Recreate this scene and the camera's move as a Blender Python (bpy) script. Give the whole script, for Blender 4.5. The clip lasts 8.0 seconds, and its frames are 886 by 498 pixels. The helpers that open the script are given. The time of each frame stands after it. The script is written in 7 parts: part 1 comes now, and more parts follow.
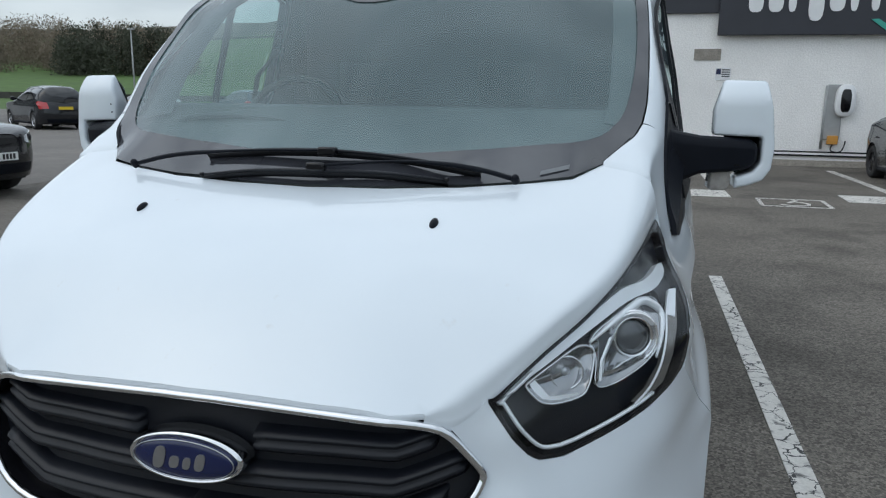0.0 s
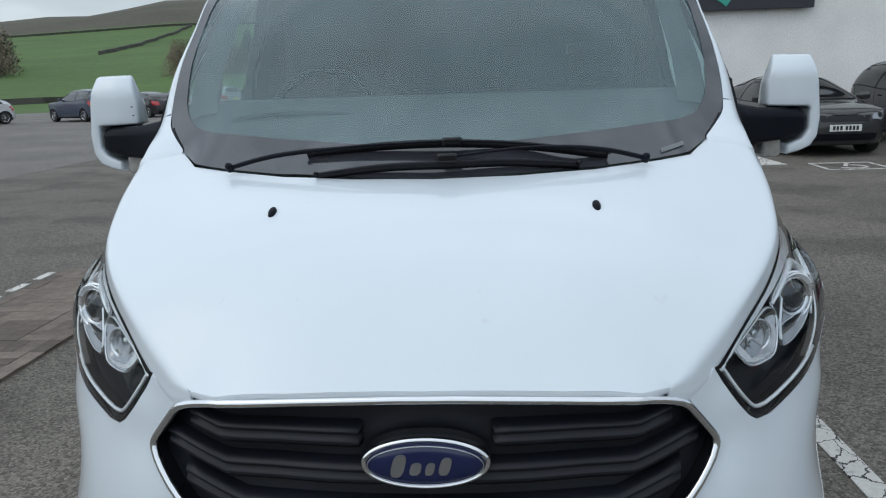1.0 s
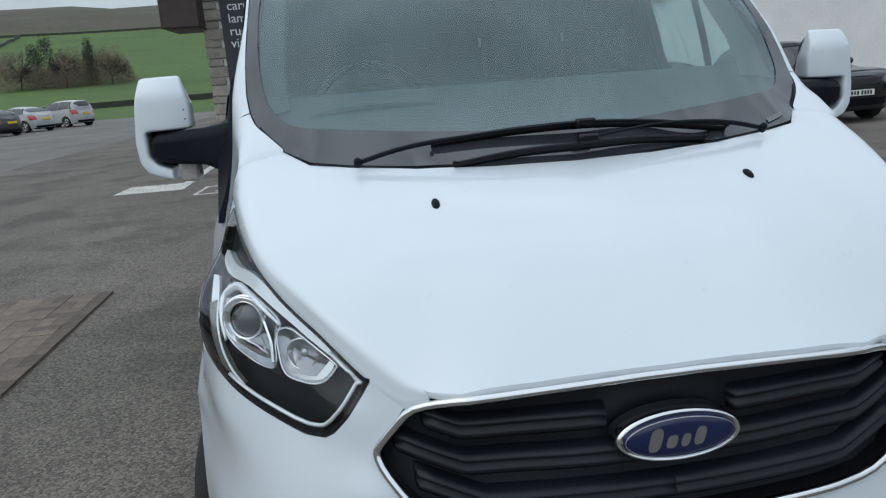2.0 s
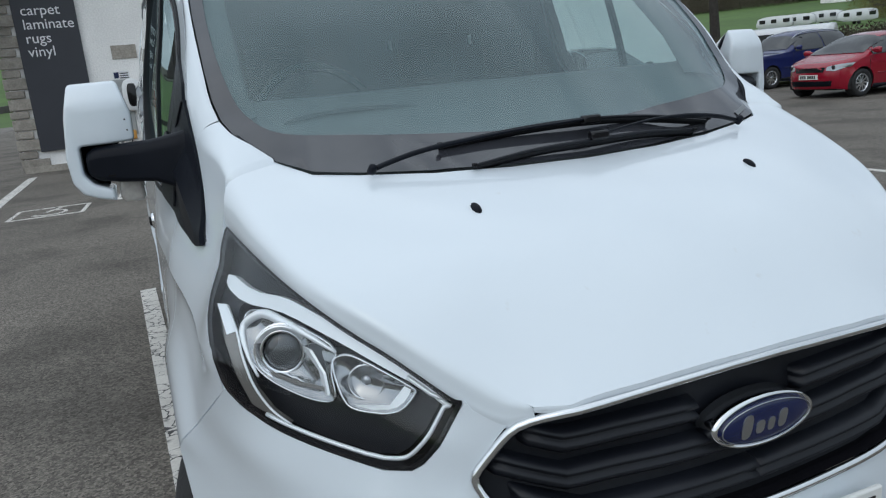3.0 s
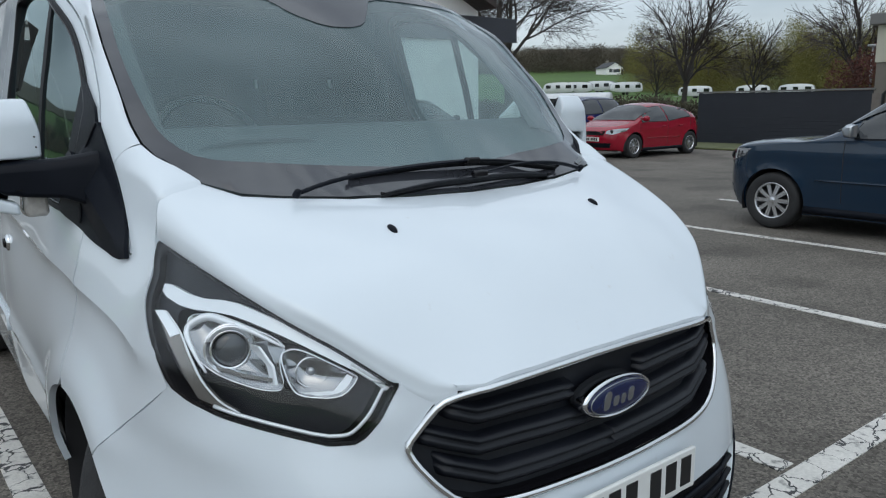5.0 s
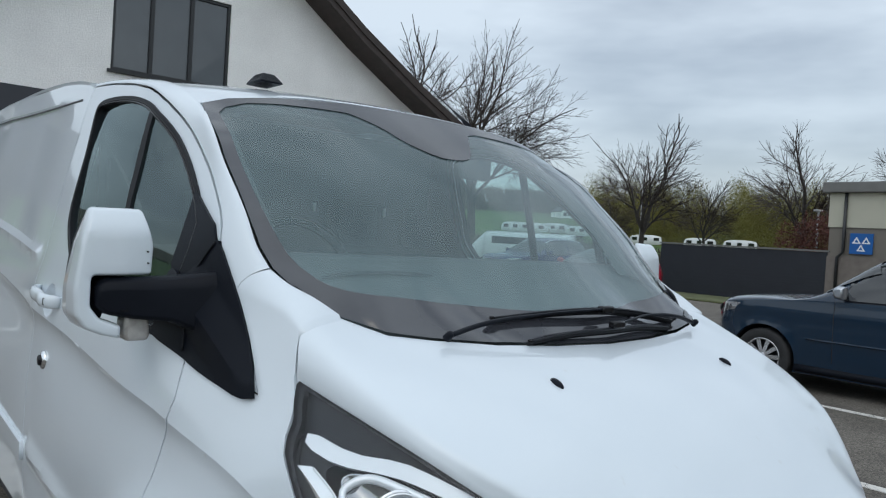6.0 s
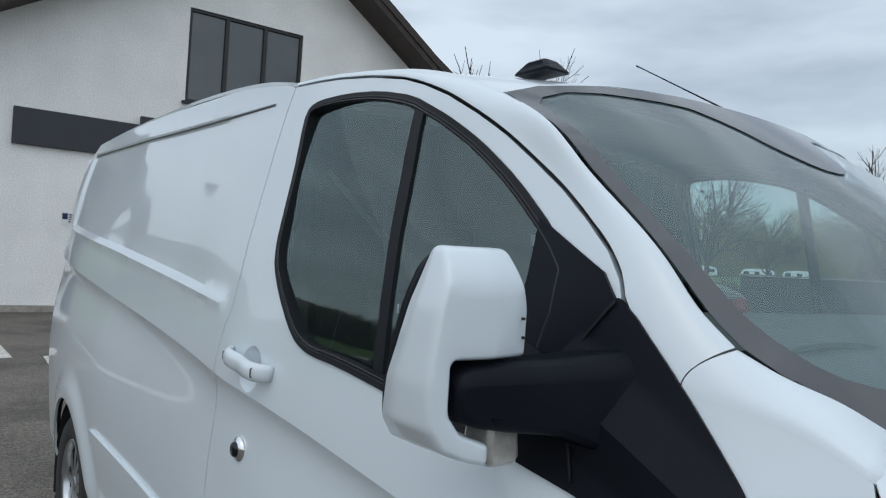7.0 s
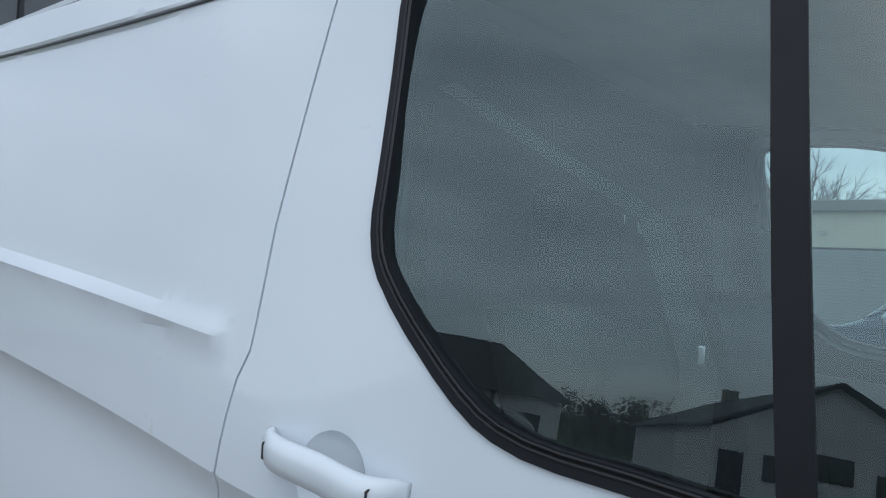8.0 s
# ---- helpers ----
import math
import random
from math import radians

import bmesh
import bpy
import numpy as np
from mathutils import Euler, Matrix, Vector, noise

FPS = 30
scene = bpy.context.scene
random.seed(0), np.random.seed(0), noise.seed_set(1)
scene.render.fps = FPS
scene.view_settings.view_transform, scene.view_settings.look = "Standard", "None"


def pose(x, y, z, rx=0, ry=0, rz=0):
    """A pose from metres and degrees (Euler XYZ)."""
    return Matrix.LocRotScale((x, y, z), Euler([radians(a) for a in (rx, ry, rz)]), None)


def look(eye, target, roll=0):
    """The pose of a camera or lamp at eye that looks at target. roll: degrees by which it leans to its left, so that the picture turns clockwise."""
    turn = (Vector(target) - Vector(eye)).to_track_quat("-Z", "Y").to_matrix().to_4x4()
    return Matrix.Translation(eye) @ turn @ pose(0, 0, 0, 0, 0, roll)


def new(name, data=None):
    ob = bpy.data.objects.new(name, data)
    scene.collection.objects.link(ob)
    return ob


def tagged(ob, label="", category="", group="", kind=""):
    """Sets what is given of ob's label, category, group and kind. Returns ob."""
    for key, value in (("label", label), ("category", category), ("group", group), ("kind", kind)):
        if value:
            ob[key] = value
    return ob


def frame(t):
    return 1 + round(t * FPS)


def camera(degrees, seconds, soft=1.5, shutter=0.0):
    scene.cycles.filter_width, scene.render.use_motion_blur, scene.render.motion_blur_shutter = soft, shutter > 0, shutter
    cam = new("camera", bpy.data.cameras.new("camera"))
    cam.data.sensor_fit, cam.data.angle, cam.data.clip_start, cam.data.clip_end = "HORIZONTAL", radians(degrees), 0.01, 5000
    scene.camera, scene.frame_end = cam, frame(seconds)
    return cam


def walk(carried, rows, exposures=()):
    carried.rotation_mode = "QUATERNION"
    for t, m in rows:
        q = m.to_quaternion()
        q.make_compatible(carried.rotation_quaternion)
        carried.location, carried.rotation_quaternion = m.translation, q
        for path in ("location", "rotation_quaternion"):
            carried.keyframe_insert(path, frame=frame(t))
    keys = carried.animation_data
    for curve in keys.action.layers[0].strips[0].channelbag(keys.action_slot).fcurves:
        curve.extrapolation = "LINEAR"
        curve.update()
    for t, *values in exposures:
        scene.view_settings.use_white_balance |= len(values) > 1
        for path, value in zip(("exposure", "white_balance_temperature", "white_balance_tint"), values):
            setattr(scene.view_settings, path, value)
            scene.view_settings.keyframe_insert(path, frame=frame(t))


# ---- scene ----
cam = camera(62.3, 8.0, soft=1.2)
PATH = [
    (0, (0.76, -1.114, 1.476), (0.281, 0.785, 1.069), 0.8),
    (0.5, (0.416, -1.199, 1.505), (0.149, 0.738, 1.082), -0.2),
    (1, (0.11, -1.212, 1.482), (0.001, 0.735, 1.038), -1.8),
    (1.5, (-0.211, -1.177, 1.498), (-0.161, 0.769, 1.04), -3.4),
    (1.7, (-0.354, -1.175, 1.477), (-0.231, 0.768, 1.019), -3.8),
    (2.8, (-0.893, -1.026, 1.486), (-0.298, 0.823, 1.01), -5.1),
    (3, (-0.961, -0.959, 1.492), (-0.261, 0.852, 1.014), -5.1),
    (3.5, (-1.161, -0.841, 1.483), (-0.208, 0.849, 0.997), -4.6),
    (4, (-1.254, -0.832, 1.472), (-0.109, 0.734, 0.986), -3.6),
    (4.2, (-1.251, -0.884, 1.474), (-0.054, 0.64, 0.979), -3.0),
    (5.3, (-1.384, -1.106, 1.511), (-0.193, 0.473, 1.217), 0.3),
    (5.5, (-1.439, -0.988, 1.495), (-0.198, 0.569, 1.298), 1.8),
    (6, (-1.598, -0.647, 1.515), (-0.296, 0.871, 1.479), 3.5),
    (6.5, (-1.658, -0.188, 1.525), (-0.447, 1.404, 1.551), 2.9),
    (7, (-1.724, 0.352, 1.506), (-0.523, 1.951, 1.547), 3.4),
    (7.5, (-1.693, 0.899, 1.49), (-0.389, 2.415, 1.502), 3.9),
    (7.7, (-1.655, 1.109, 1.52), (-0.274, 2.556, 1.537), 3.5),
    (8, (-1.611, 1.458, 1.487), (-0.053, 2.712, 1.521), 3.1),
]
walk(cam, [(t, look(eye, target, roll)) for t, eye, target, roll in PATH], [(0.0, 0.18, 5950, 4), (1.5, 0.15, 5950, 4), (3.0, 0.14, 5950, 4), (6.0, 0.12, 5950, 4), (6.5, 0.08, 5950, 4), (7.0, 0.10, 5950, 4), (7.5, 0.06, 5850, 5), (8.0, 0.19, 5720, 6)])

# ---- sky and light: an overcast afternoon ----
world = bpy.data.worlds.new("overcast_sky")
scene.world = world
world.use_nodes = True
wn, wl = world.node_tree.nodes, world.node_tree.links
wn.clear()
SUN_UP, SUN_ROT = radians(50), radians(238)
sky = wn.new("ShaderNodeTexSky")
sky.sky_type, sky.sun_disc, sky.sun_elevation, sky.sun_rotation = "NISHITA", False, SUN_UP, SUN_ROT
sky.dust_density, sky.ozone_density = 3.0, 1.0
wtc = wn.new("ShaderNodeTexCoord")
wmap = wn.new("ShaderNodeMapping")
wmap.inputs["Scale"].default_value = (1.6, 1.6, 6.0)
wnoise = wn.new("ShaderNodeTexNoise")
wnoise.inputs["Scale"].default_value, wnoise.inputs["Detail"].default_value = 2.0, 4.5
wramp = wn.new("ShaderNodeValToRGB")
wramp.color_ramp.elements[0].position, wramp.color_ramp.elements[0].color = 0.33, (0.606, 0.615, 0.638, 1)
wramp.color_ramp.elements[1].position, wramp.color_ramp.elements[1].color = 0.66, (1.007, 1.01, 1.018, 1)
wsep = wn.new("ShaderNodeSeparateXYZ")
wup = wn.new("ShaderNodeMapRange")
wup.inputs["From Min"].default_value, wup.inputs["From Max"].default_value = 0.0, 1.0
wup.inputs["To Min"].default_value, wup.inputs["To Max"].default_value = 0.72, 1.16
wmul = wn.new("ShaderNodeVectorMath")
wmul.operation = "SCALE"
wbgc, wbgs = wn.new("ShaderNodeBackground"), wn.new("ShaderNodeBackground")
wadd, wout = wn.new("ShaderNodeAddShader"), wn.new("ShaderNodeOutputWorld")
wbgc.inputs["Strength"].default_value, wbgs.inputs["Strength"].default_value = 0.72, 0.04
wl.new(wtc.outputs["Generated"], wmap.inputs["Vector"])
wl.new(wmap.outputs["Vector"], wnoise.inputs["Vector"])
wl.new(wnoise.outputs["Fac"], wramp.inputs["Fac"])
wl.new(wtc.outputs["Generated"], wsep.inputs["Vector"])
wl.new(wsep.outputs["Z"], wup.inputs["Value"])
wl.new(wramp.outputs["Color"], wmul.inputs["Vector"])
wl.new(wup.outputs["Result"], wmul.inputs["Scale"])
wl.new(wmul.outputs["Vector"], wbgc.inputs["Color"])
wl.new(sky.outputs["Color"], wbgs.inputs["Color"])
wl.new(wbgc.outputs["Background"], wadd.inputs[0])
wl.new(wbgs.outputs["Background"], wadd.inputs[1])
wl.new(wadd.outputs["Shader"], wout.inputs["Surface"])
sun = new("sun", bpy.data.lights.new("sun", "SUN"))
sun.data.energy, sun.data.angle, sun.data.color = 0.5, radians(150), (1.0, 0.985, 0.97)
sun.matrix_world = look((0, 0, 30), (-math.sin(SUN_ROT) * 10, -math.cos(SUN_ROT) * 10, 30 - 10 * math.tan(SUN_UP)))

# ---- materials ----
def mat(name, color, rough=0.5, metal=0.0, vary=0.0, scale=8.0, bump=0.0, bump_scale=60.0, coat=0.0, fine=0.0, per_object=0.0, spec=0.5, dirt=None, depth=0.01):
    """A surface with stains at one scale (vary, scale), grain at a finer one (fine) and relief (bump, bump_scale)."""
    m = bpy.data.materials.new(name)
    m.use_nodes = True
    n, l = m.node_tree.nodes, m.node_tree.links
    b = n["Principled BSDF"]
    b.inputs["Base Color"].default_value = (*color, 1)
    b.inputs["Roughness"].default_value, b.inputs["Metallic"].default_value = rough, metal
    b.inputs["Coat Weight"].default_value, b.inputs["Coat Roughness"].default_value = coat, 0.03
    b.inputs["Specular IOR Level"].default_value = spec
    tc = n.new("ShaderNodeTexCoord")
    last = None
    if vary or fine or per_object:
        value = None
        for amount, sc, det in ((vary, scale, 5), (fine, bump_scale, 3)):
            if amount:
                t = n.new("ShaderNodeTexNoise")
                t.inputs["Scale"].default_value, t.inputs["Detail"].default_value = sc, det
                l.new(tc.outputs["Object"], t.inputs["Vector"])
                r = n.new("ShaderNodeMapRange")
                r.inputs["From Min"].default_value, r.inputs["From Max"].default_value = 0.25, 0.75
                r.inputs["To Min"].default_value, r.inputs["To Max"].default_value = 1 - amount, 1 + amount
                l.new(t.outputs["Fac"], r.inputs["Value"])
                if value is None:
                    value = r.outputs["Result"]
                else:
                    mm = n.new("ShaderNodeMath")
                    mm.operation = "MULTIPLY"
                    l.new(value, mm.inputs[0])
                    l.new(r.outputs["Result"], mm.inputs[1])
                    value = mm.outputs[0]
        if per_object:
            oi = n.new("ShaderNodeObjectInfo")
            r = n.new("ShaderNodeMapRange")
            r.inputs["To Min"].default_value, r.inputs["To Max"].default_value = 1 - per_object, 1 + per_object
            l.new(oi.outputs["Random"], r.inputs["Value"])
            if value is None:
                value = r.outputs["Result"]
            else:
                mm = n.new("ShaderNodeMath")
                mm.operation = "MULTIPLY"
                l.new(value, mm.inputs[0])
                l.new(r.outputs["Result"], mm.inputs[1])
                value = mm.outputs[0]
        sc = n.new("ShaderNodeVectorMath")
        sc.operation = "SCALE"
        sc.inputs[0].default_value = color
        l.new(value, sc.inputs["Scale"])
        last = sc.outputs["Vector"]
        l.new(last, b.inputs["Base Color"])
    if dirt:
        t = n.new("ShaderNodeTexNoise")
        t.inputs["Scale"].default_value, t.inputs["Detail"].default_value = dirt[2], 8
        l.new(tc.outputs["Object"], t.inputs["Vector"])
        r = n.new("ShaderNodeMapRange")
        r.inputs["From Min"].default_value, r.inputs["From Max"].default_value = dirt[3], dirt[3] + 0.12
        r.inputs["To Max"].default_value = dirt[1]
        l.new(t.outputs["Fac"], r.inputs["Value"])
        mx = n.new("ShaderNodeMix")
        mx.data_type = "RGBA"
        l.new(r.outputs["Result"], mx.inputs["Factor"])
        if last is None:
            mx.inputs["A"].default_value = (*color, 1)
        else:
            l.new(last, mx.inputs["A"])
        mx.inputs["B"].default_value = (*dirt[0], 1)
        l.new(mx.outputs["Result"], b.inputs["Base Color"])
    if bump:
        t = n.new("ShaderNodeTexNoise")
        t.inputs["Scale"].default_value, t.inputs["Detail"].default_value = bump_scale, 4
        l.new(tc.outputs["Object"], t.inputs["Vector"])
        bp = n.new("ShaderNodeBump")
        bp.inputs["Strength"].default_value, bp.inputs["Distance"].default_value = min(1.0, bump), depth
        l.new(t.outputs["Fac"], bp.inputs["Height"])
        l.new(bp.outputs["Normal"], b.inputs["Normal"])
    return m


def glass(name, tint, gloss=1.0, rough=0.0, ior=1.5, veil=0.0, cool=1.0, veil_tint=(0.40, 0.52, 0.55)):
    """A thin pane: lets light through with a tint, mirrors by Fresnel and carries a diffuse veil in place of reflected
    glare.
    """
    m = bpy.data.materials.new(name)
    m.use_nodes = True
    n, l = m.node_tree.nodes, m.node_tree.links
    n.clear()
    tr, gl, mx, fr, pw, mr, o = (n.new("ShaderNode" + k) for k in ("BsdfTransparent", "BsdfGlossy", "MixShader", "LayerWeight", "Math", "MapRange", "OutputMaterial"))
    tr.inputs["Color"].default_value = (*tint, 1)
    gl.inputs["Roughness"].default_value = rough
    gl.inputs["Color"].default_value = (gloss * cool, gloss, gloss, 1)
    r0 = ((ior - 1) / (ior + 1)) ** 2
    fr.inputs["Blend"].default_value = 0.5
    pw.operation = "POWER"
    pw.inputs[1].default_value = 5.0
    mr.inputs["To Min"].default_value, mr.inputs["To Max"].default_value = r0, 1.0
    l.new(fr.outputs["Facing"], pw.inputs[0])
    l.new(pw.outputs[0], mr.inputs["Value"])
    l.new(mr.outputs["Result"], mx.inputs["Fac"])
    under = tr.outputs["BSDF"]
    if veil:
        # pale diffuse layer, uneven by noise: glare put into the pane's colour
        df, m2, tc, tn, tr2 = (n.new("ShaderNode" + k) for k in ("BsdfDiffuse", "MixShader", "TexCoord", "TexNoise", "MapRange"))
        df.inputs["Color"].default_value = (*veil_tint, 1)
        tn.inputs["Scale"].default_value, tn.inputs["Detail"].default_value = 3.0, 6
        tr2.inputs["To Min"].default_value, tr2.inputs["To Max"].default_value = veil * 0.6, veil * 1.4
        l.new(tc.outputs["Object"], tn.inputs["Vector"])
        l.new(tn.outputs["Fac"], tr2.inputs["Value"])
        l.new(tr2.outputs["Result"], m2.inputs["Fac"])
        l.new(under, m2.inputs[1])
        l.new(df.outputs["BSDF"], m2.inputs[2])
        under = m2.outputs["Shader"]
    l.new(under, mx.inputs[1])
    l.new(gl.outputs["BSDF"], mx.inputs[2])
    l.new(mx.outputs["Shader"], o.inputs["Surface"])
    return m


PAINT = mat("white_van_paint", (0.685, 0.743, 0.793), 0.32, coat=1.0, vary=0.015, scale=3.0, dirt=((0.5, 0.47, 0.42), 0.35, 22.0, 0.70))
SHELL = mat("dark_inner_metal", (0.02, 0.02, 0.022), 0.7)
BLACK = mat("black_grained_plastic", (0.0062, 0.0078, 0.0125), 0.40, spec=0.12, vary=0.2, scale=6, bump=0.12, bump_scale=700)
GLOSSBLK = mat("gloss_black_plastic", (0.007, 0.007, 0.009), 0.15, spec=0.35)
GROOVE = mat("grey_roof_channel", (0.16, 0.17, 0.18), 0.6, vary=0.15, scale=6)
RUBBER = mat("black_rubber", (0.0095, 0.0105, 0.0135), 0.55, spec=0.25, vary=0.15, scale=20)
TYRE = mat("tyre_rubber", (0.018, 0.018, 0.019), 0.75, vary=0.3, scale=12, bump=0.4, bump_scale=90)
CHROME = mat("chrome", (0.75, 0.76, 0.78), 0.08, 1.0)
SATIN = mat("satin_silver", (0.5, 0.52, 0.55), 0.28, 1.0, vary=0.1, scale=20)
LAMPGREY = mat("lamp_bezel", (0.010, 0.0115, 0.016), 0.3, spec=0.35)
REFLECT = mat("lamp_reflector", (0.88, 0.89, 0.91), 0.16, 0.8)
FRIT = mat("black_ceramic_border", (0.040, 0.042, 0.050), 0.08, spec=0.9, vary=0.25, scale=5)
# the windscreen's teal layer imitates sky and dashboard reflections; the door glass has a trace
WSGLASS = glass("windscreen_glass", (0.78, 0.92, 0.92), 1.0, ior=1.50, veil=0.30, veil_tint=(0.27, 0.375, 0.40))
DGLASS = glass("door_glass", (0.80, 0.92, 0.90), 1.0, ior=2.03, veil=0.010, cool=0.85)
LENS = glass("clear_lamp_lens", (0.93, 0.95, 0.96), 1.0, ior=1.45)
DASH = mat("grey_dashboard_plastic", (0.085, 0.09, 0.094), 0.6, vary=0.15, scale=10, bump=0.1, bump_scale=400)
FABRIC = mat("dark_seat_fabric", (0.026, 0.028, 0.030), 0.9, vary=0.3, scale=40, bump=0.3, bump_scale=500)
LINING = mat("grey_headlining", (0.22, 0.225, 0.225), 0.9, vary=0.08, scale=15)
BULK = mat("grey_bulkhead_panel", (0.045, 0.048, 0.050), 0.7, vary=0.12, scale=7)
BRIGHT = mat("bright_chrome_film", (0.88, 0.90, 0.92), 0.3, 0.35)
GUIDE = mat("silver_light_guide", (0.24, 0.225, 0.21), 0.25, 0.5)
BOWL = mat("polished_lamp_bowl", (0.36, 0.365, 0.375), 0.09, 1.0)
GRILLE = mat("satin_black_grille_plastic", (0.008, 0.0095, 0.014), 0.40, spec=0.32, vary=0.2, scale=6, bump=0.1, bump_scale=700)
PROJ = mat("dark_projector_glass", (0.03, 0.035, 0.04), 0.03, coat=1.0)
BADGE = mat("blue_badge_enamel", (0.006, 0.012, 0.065), 0.25, coat=0.4)
PLATEW = mat("white_plate", (0.75, 0.76, 0.74), 0.35, vary=0.03, scale=30)
PLATEY = mat("yellow_plate", (0.75, 0.55, 0.03), 0.35, vary=0.03, scale=30)
INK = mat("black_ink", (0.012, 0.012, 0.013), 0.5)
AMBER = mat("smoked_indicator_lens", (0.42, 0.40, 0.37), 0.12, coat=1.0, vary=0.2, scale=50)
WHITE = mat("white_sign_paint", (0.78, 0.79, 0.80), 0.45, vary=0.04, scale=6)

# ---- helpers for building ----
def thing(name, label, category, group="", kind="", at=(0, 0, 0), rz=0):
    ob = new(name)
    ob.matrix_world = pose(*at, 0, 0, rz)
    ob.empty_display_size = 0.2
    return tagged(ob, label, category, group, kind)


def edge_walls(bm, depth):
    """Gives a pressed panel its thickness: walls round its rim, turned inwards."""
    bm.normal_update()
    rim = [e.link_loops[0] for e in bm.edges if e.is_boundary]
    pairs = [(lp.vert, lp.link_loop_next.vert) for lp in rim]
    low = {v: (v.co.copy(), v.co - v.normal * depth) for pq in pairs for v in pq}
    made = {v: (bm.verts.new(a), bm.verts.new(b)) for v, (a, b) in low.items()}
    for p, q in pairs:
        bm.faces.new((made[q][0], made[p][0], made[p][1], made[q][1]))


def part(name, bm, material, parent=None, label="", smooth=True, m=None, thick=0.0, bevel=0.0, sharp=0.0):
    """Links a bmesh as one mesh object under a thing or a part."""
    me = bpy.data.meshes.new(name)
    if thick:
        edge_walls(bm, thick)
    if m is not None:
        bm.transform(m)
    bm.to_mesh(me)
    bm.free()
    me.materials.append(material)
    if smooth:
        me.shade_smooth()
    ob = new(name, me)
    if parent is not None:
        ob.parent = parent
    if sharp:
        me.set_sharp_from_angle(angle=radians(sharp))
    if bevel:
        w = ob.modifiers.new("edges", "BEVEL")
        w.width, w.segments, w.limit_method = bevel, 2, "ANGLE"
        me.set_sharp_from_angle(angle=radians(35))
    if label:
        ob["label"] = label
    return ob


def box(x0, x1, y0, y1, z0, z1, bm=None):
    bm = bm or bmesh.new()
    v = [bm.verts.new((x, y, z)) for x in (x0, x1) for y in (y0, y1) for z in (z0, z1)]
    for f in ((0, 1, 3, 2), (4, 6, 7, 5), (0, 4, 5, 1), (2, 3, 7, 6), (0, 2, 6, 4), (1, 5, 7, 3)):
        bm.faces.new([v[i] for i in f])
    return bm


def blank(name, bm, material, label, category, group="", kind="", smooth=False, bevel=0.0, thick=0.0):
    return tagged(part(name, bm, material, None, "", smooth, None, thick, bevel), label, category, group, kind)


def rings(sections, closed=True, caps=True, bm=None):
    """A skin over a row of sections, each a list of as many points."""
    bm = bm or bmesh.new()
    rows = [[bm.verts.new(p) for p in s] for s in sections]
    k = len(rows[0])
    for a, b in zip(rows, rows[1:]):
        for i in range(k if closed else k - 1):
            j = (i + 1) % k
            try:
                bm.faces.new((a[i], a[j], b[j], b[i]))
            except ValueError:
                pass
    if caps and closed:
        bm.faces.new(rows[0][::-1])
        bm.faces.new(rows[-1])
    return bm


def tube(points, radius, sides=8, bm=None, caps=True, flat=1.0):
    """A round rod along points; radius a number or one for each point."""
    pts = [Vector(p) for p in points]
    rad = radius if isinstance(radius, (list, tuple)) else [radius] * len(pts)
    sec, up = [], None
    for i, p in enumerate(pts):
        d = (pts[min(i + 1, len(pts) - 1)] - pts[max(i - 1, 0)]).normalized()
        if up is None:
            up = Vector((0, 0, 1)) if abs(d.z) < 0.9 else Vector((1, 0, 0))
        s = d.cross(up).normalized()
        u = s.cross(d)
        up = u
        sec.append([p + (s * math.cos(a) + u * math.sin(a) * flat) * rad[i] for a in (2 * math.pi * k / sides for k in range(sides))])
    return rings(sec, True, caps, bm)


def lathe(profile, axis="x", steps=40, bm=None):
    """Turns (radius, offset) pairs round an axis."""
    sec = []
    for k in range(steps + 1):
        a = 2 * math.pi * k / steps
        c, s = math.cos(a), math.sin(a)
        sec.append([{"x": (o, r * c, r * s), "y": (r * c, o, r * s), "z": (r * c, r * s, o)}[axis] for r, o in profile])
    bm = rings(sec, False, False, bm)
    bmesh.ops.remove_doubles(bm, verts=bm.verts, dist=1e-5)
    bmesh.ops.recalc_face_normals(bm, faces=bm.faces)
    return bm


def tps(points, smooth=1e-4):
    """A smooth surface w(u, v) through control points (u, v, w)."""
    p = np.array(points, float)
    n = len(p)
    d = np.hypot(p[:, None, 0] - p[None, :, 0], p[:, None, 1] - p[None, :, 1])
    a = np.zeros((n + 3, n + 3))
    a[:n, :n] = np.where(d > 0, d * d * np.log(d + 1e-12), 0) + smooth * np.eye(n)
    a[:n, n:] = np.c_[np.ones(n), p[:, :2]]
    a[n:, :n] = a[:n, n:].T
    w = np.linalg.solve(a, np.r_[p[:, 2], 0, 0, 0])

    def surface(u, v):
        u, v = np.asarray(u, float), np.asarray(v, float)
        r = np.hypot(u[..., None] - p[:, 0], v[..., None] - p[:, 1])
        return (np.where(r > 0, r * r * np.log(r + 1e-12), 0) * w[:n]).sum(-1) + w[n] + w[n + 1] * u + w[n + 2] * v
    return surface


def inside(poly, q):
    p = np.asarray(poly, float)
    a, b = p, np.roll(p, -1, 0)
    x, y = q[:, 0][:, None], q[:, 1][:, None]
    cross = ((a[:, 1] > y) != (b[:, 1] > y)) & (x < (b[:, 0] - a[:, 0]) * (y - a[:, 1]) / (b[:, 1] - a[:, 1] + 1e-12) + a[:, 0])
    return cross.sum(1) % 2 == 1


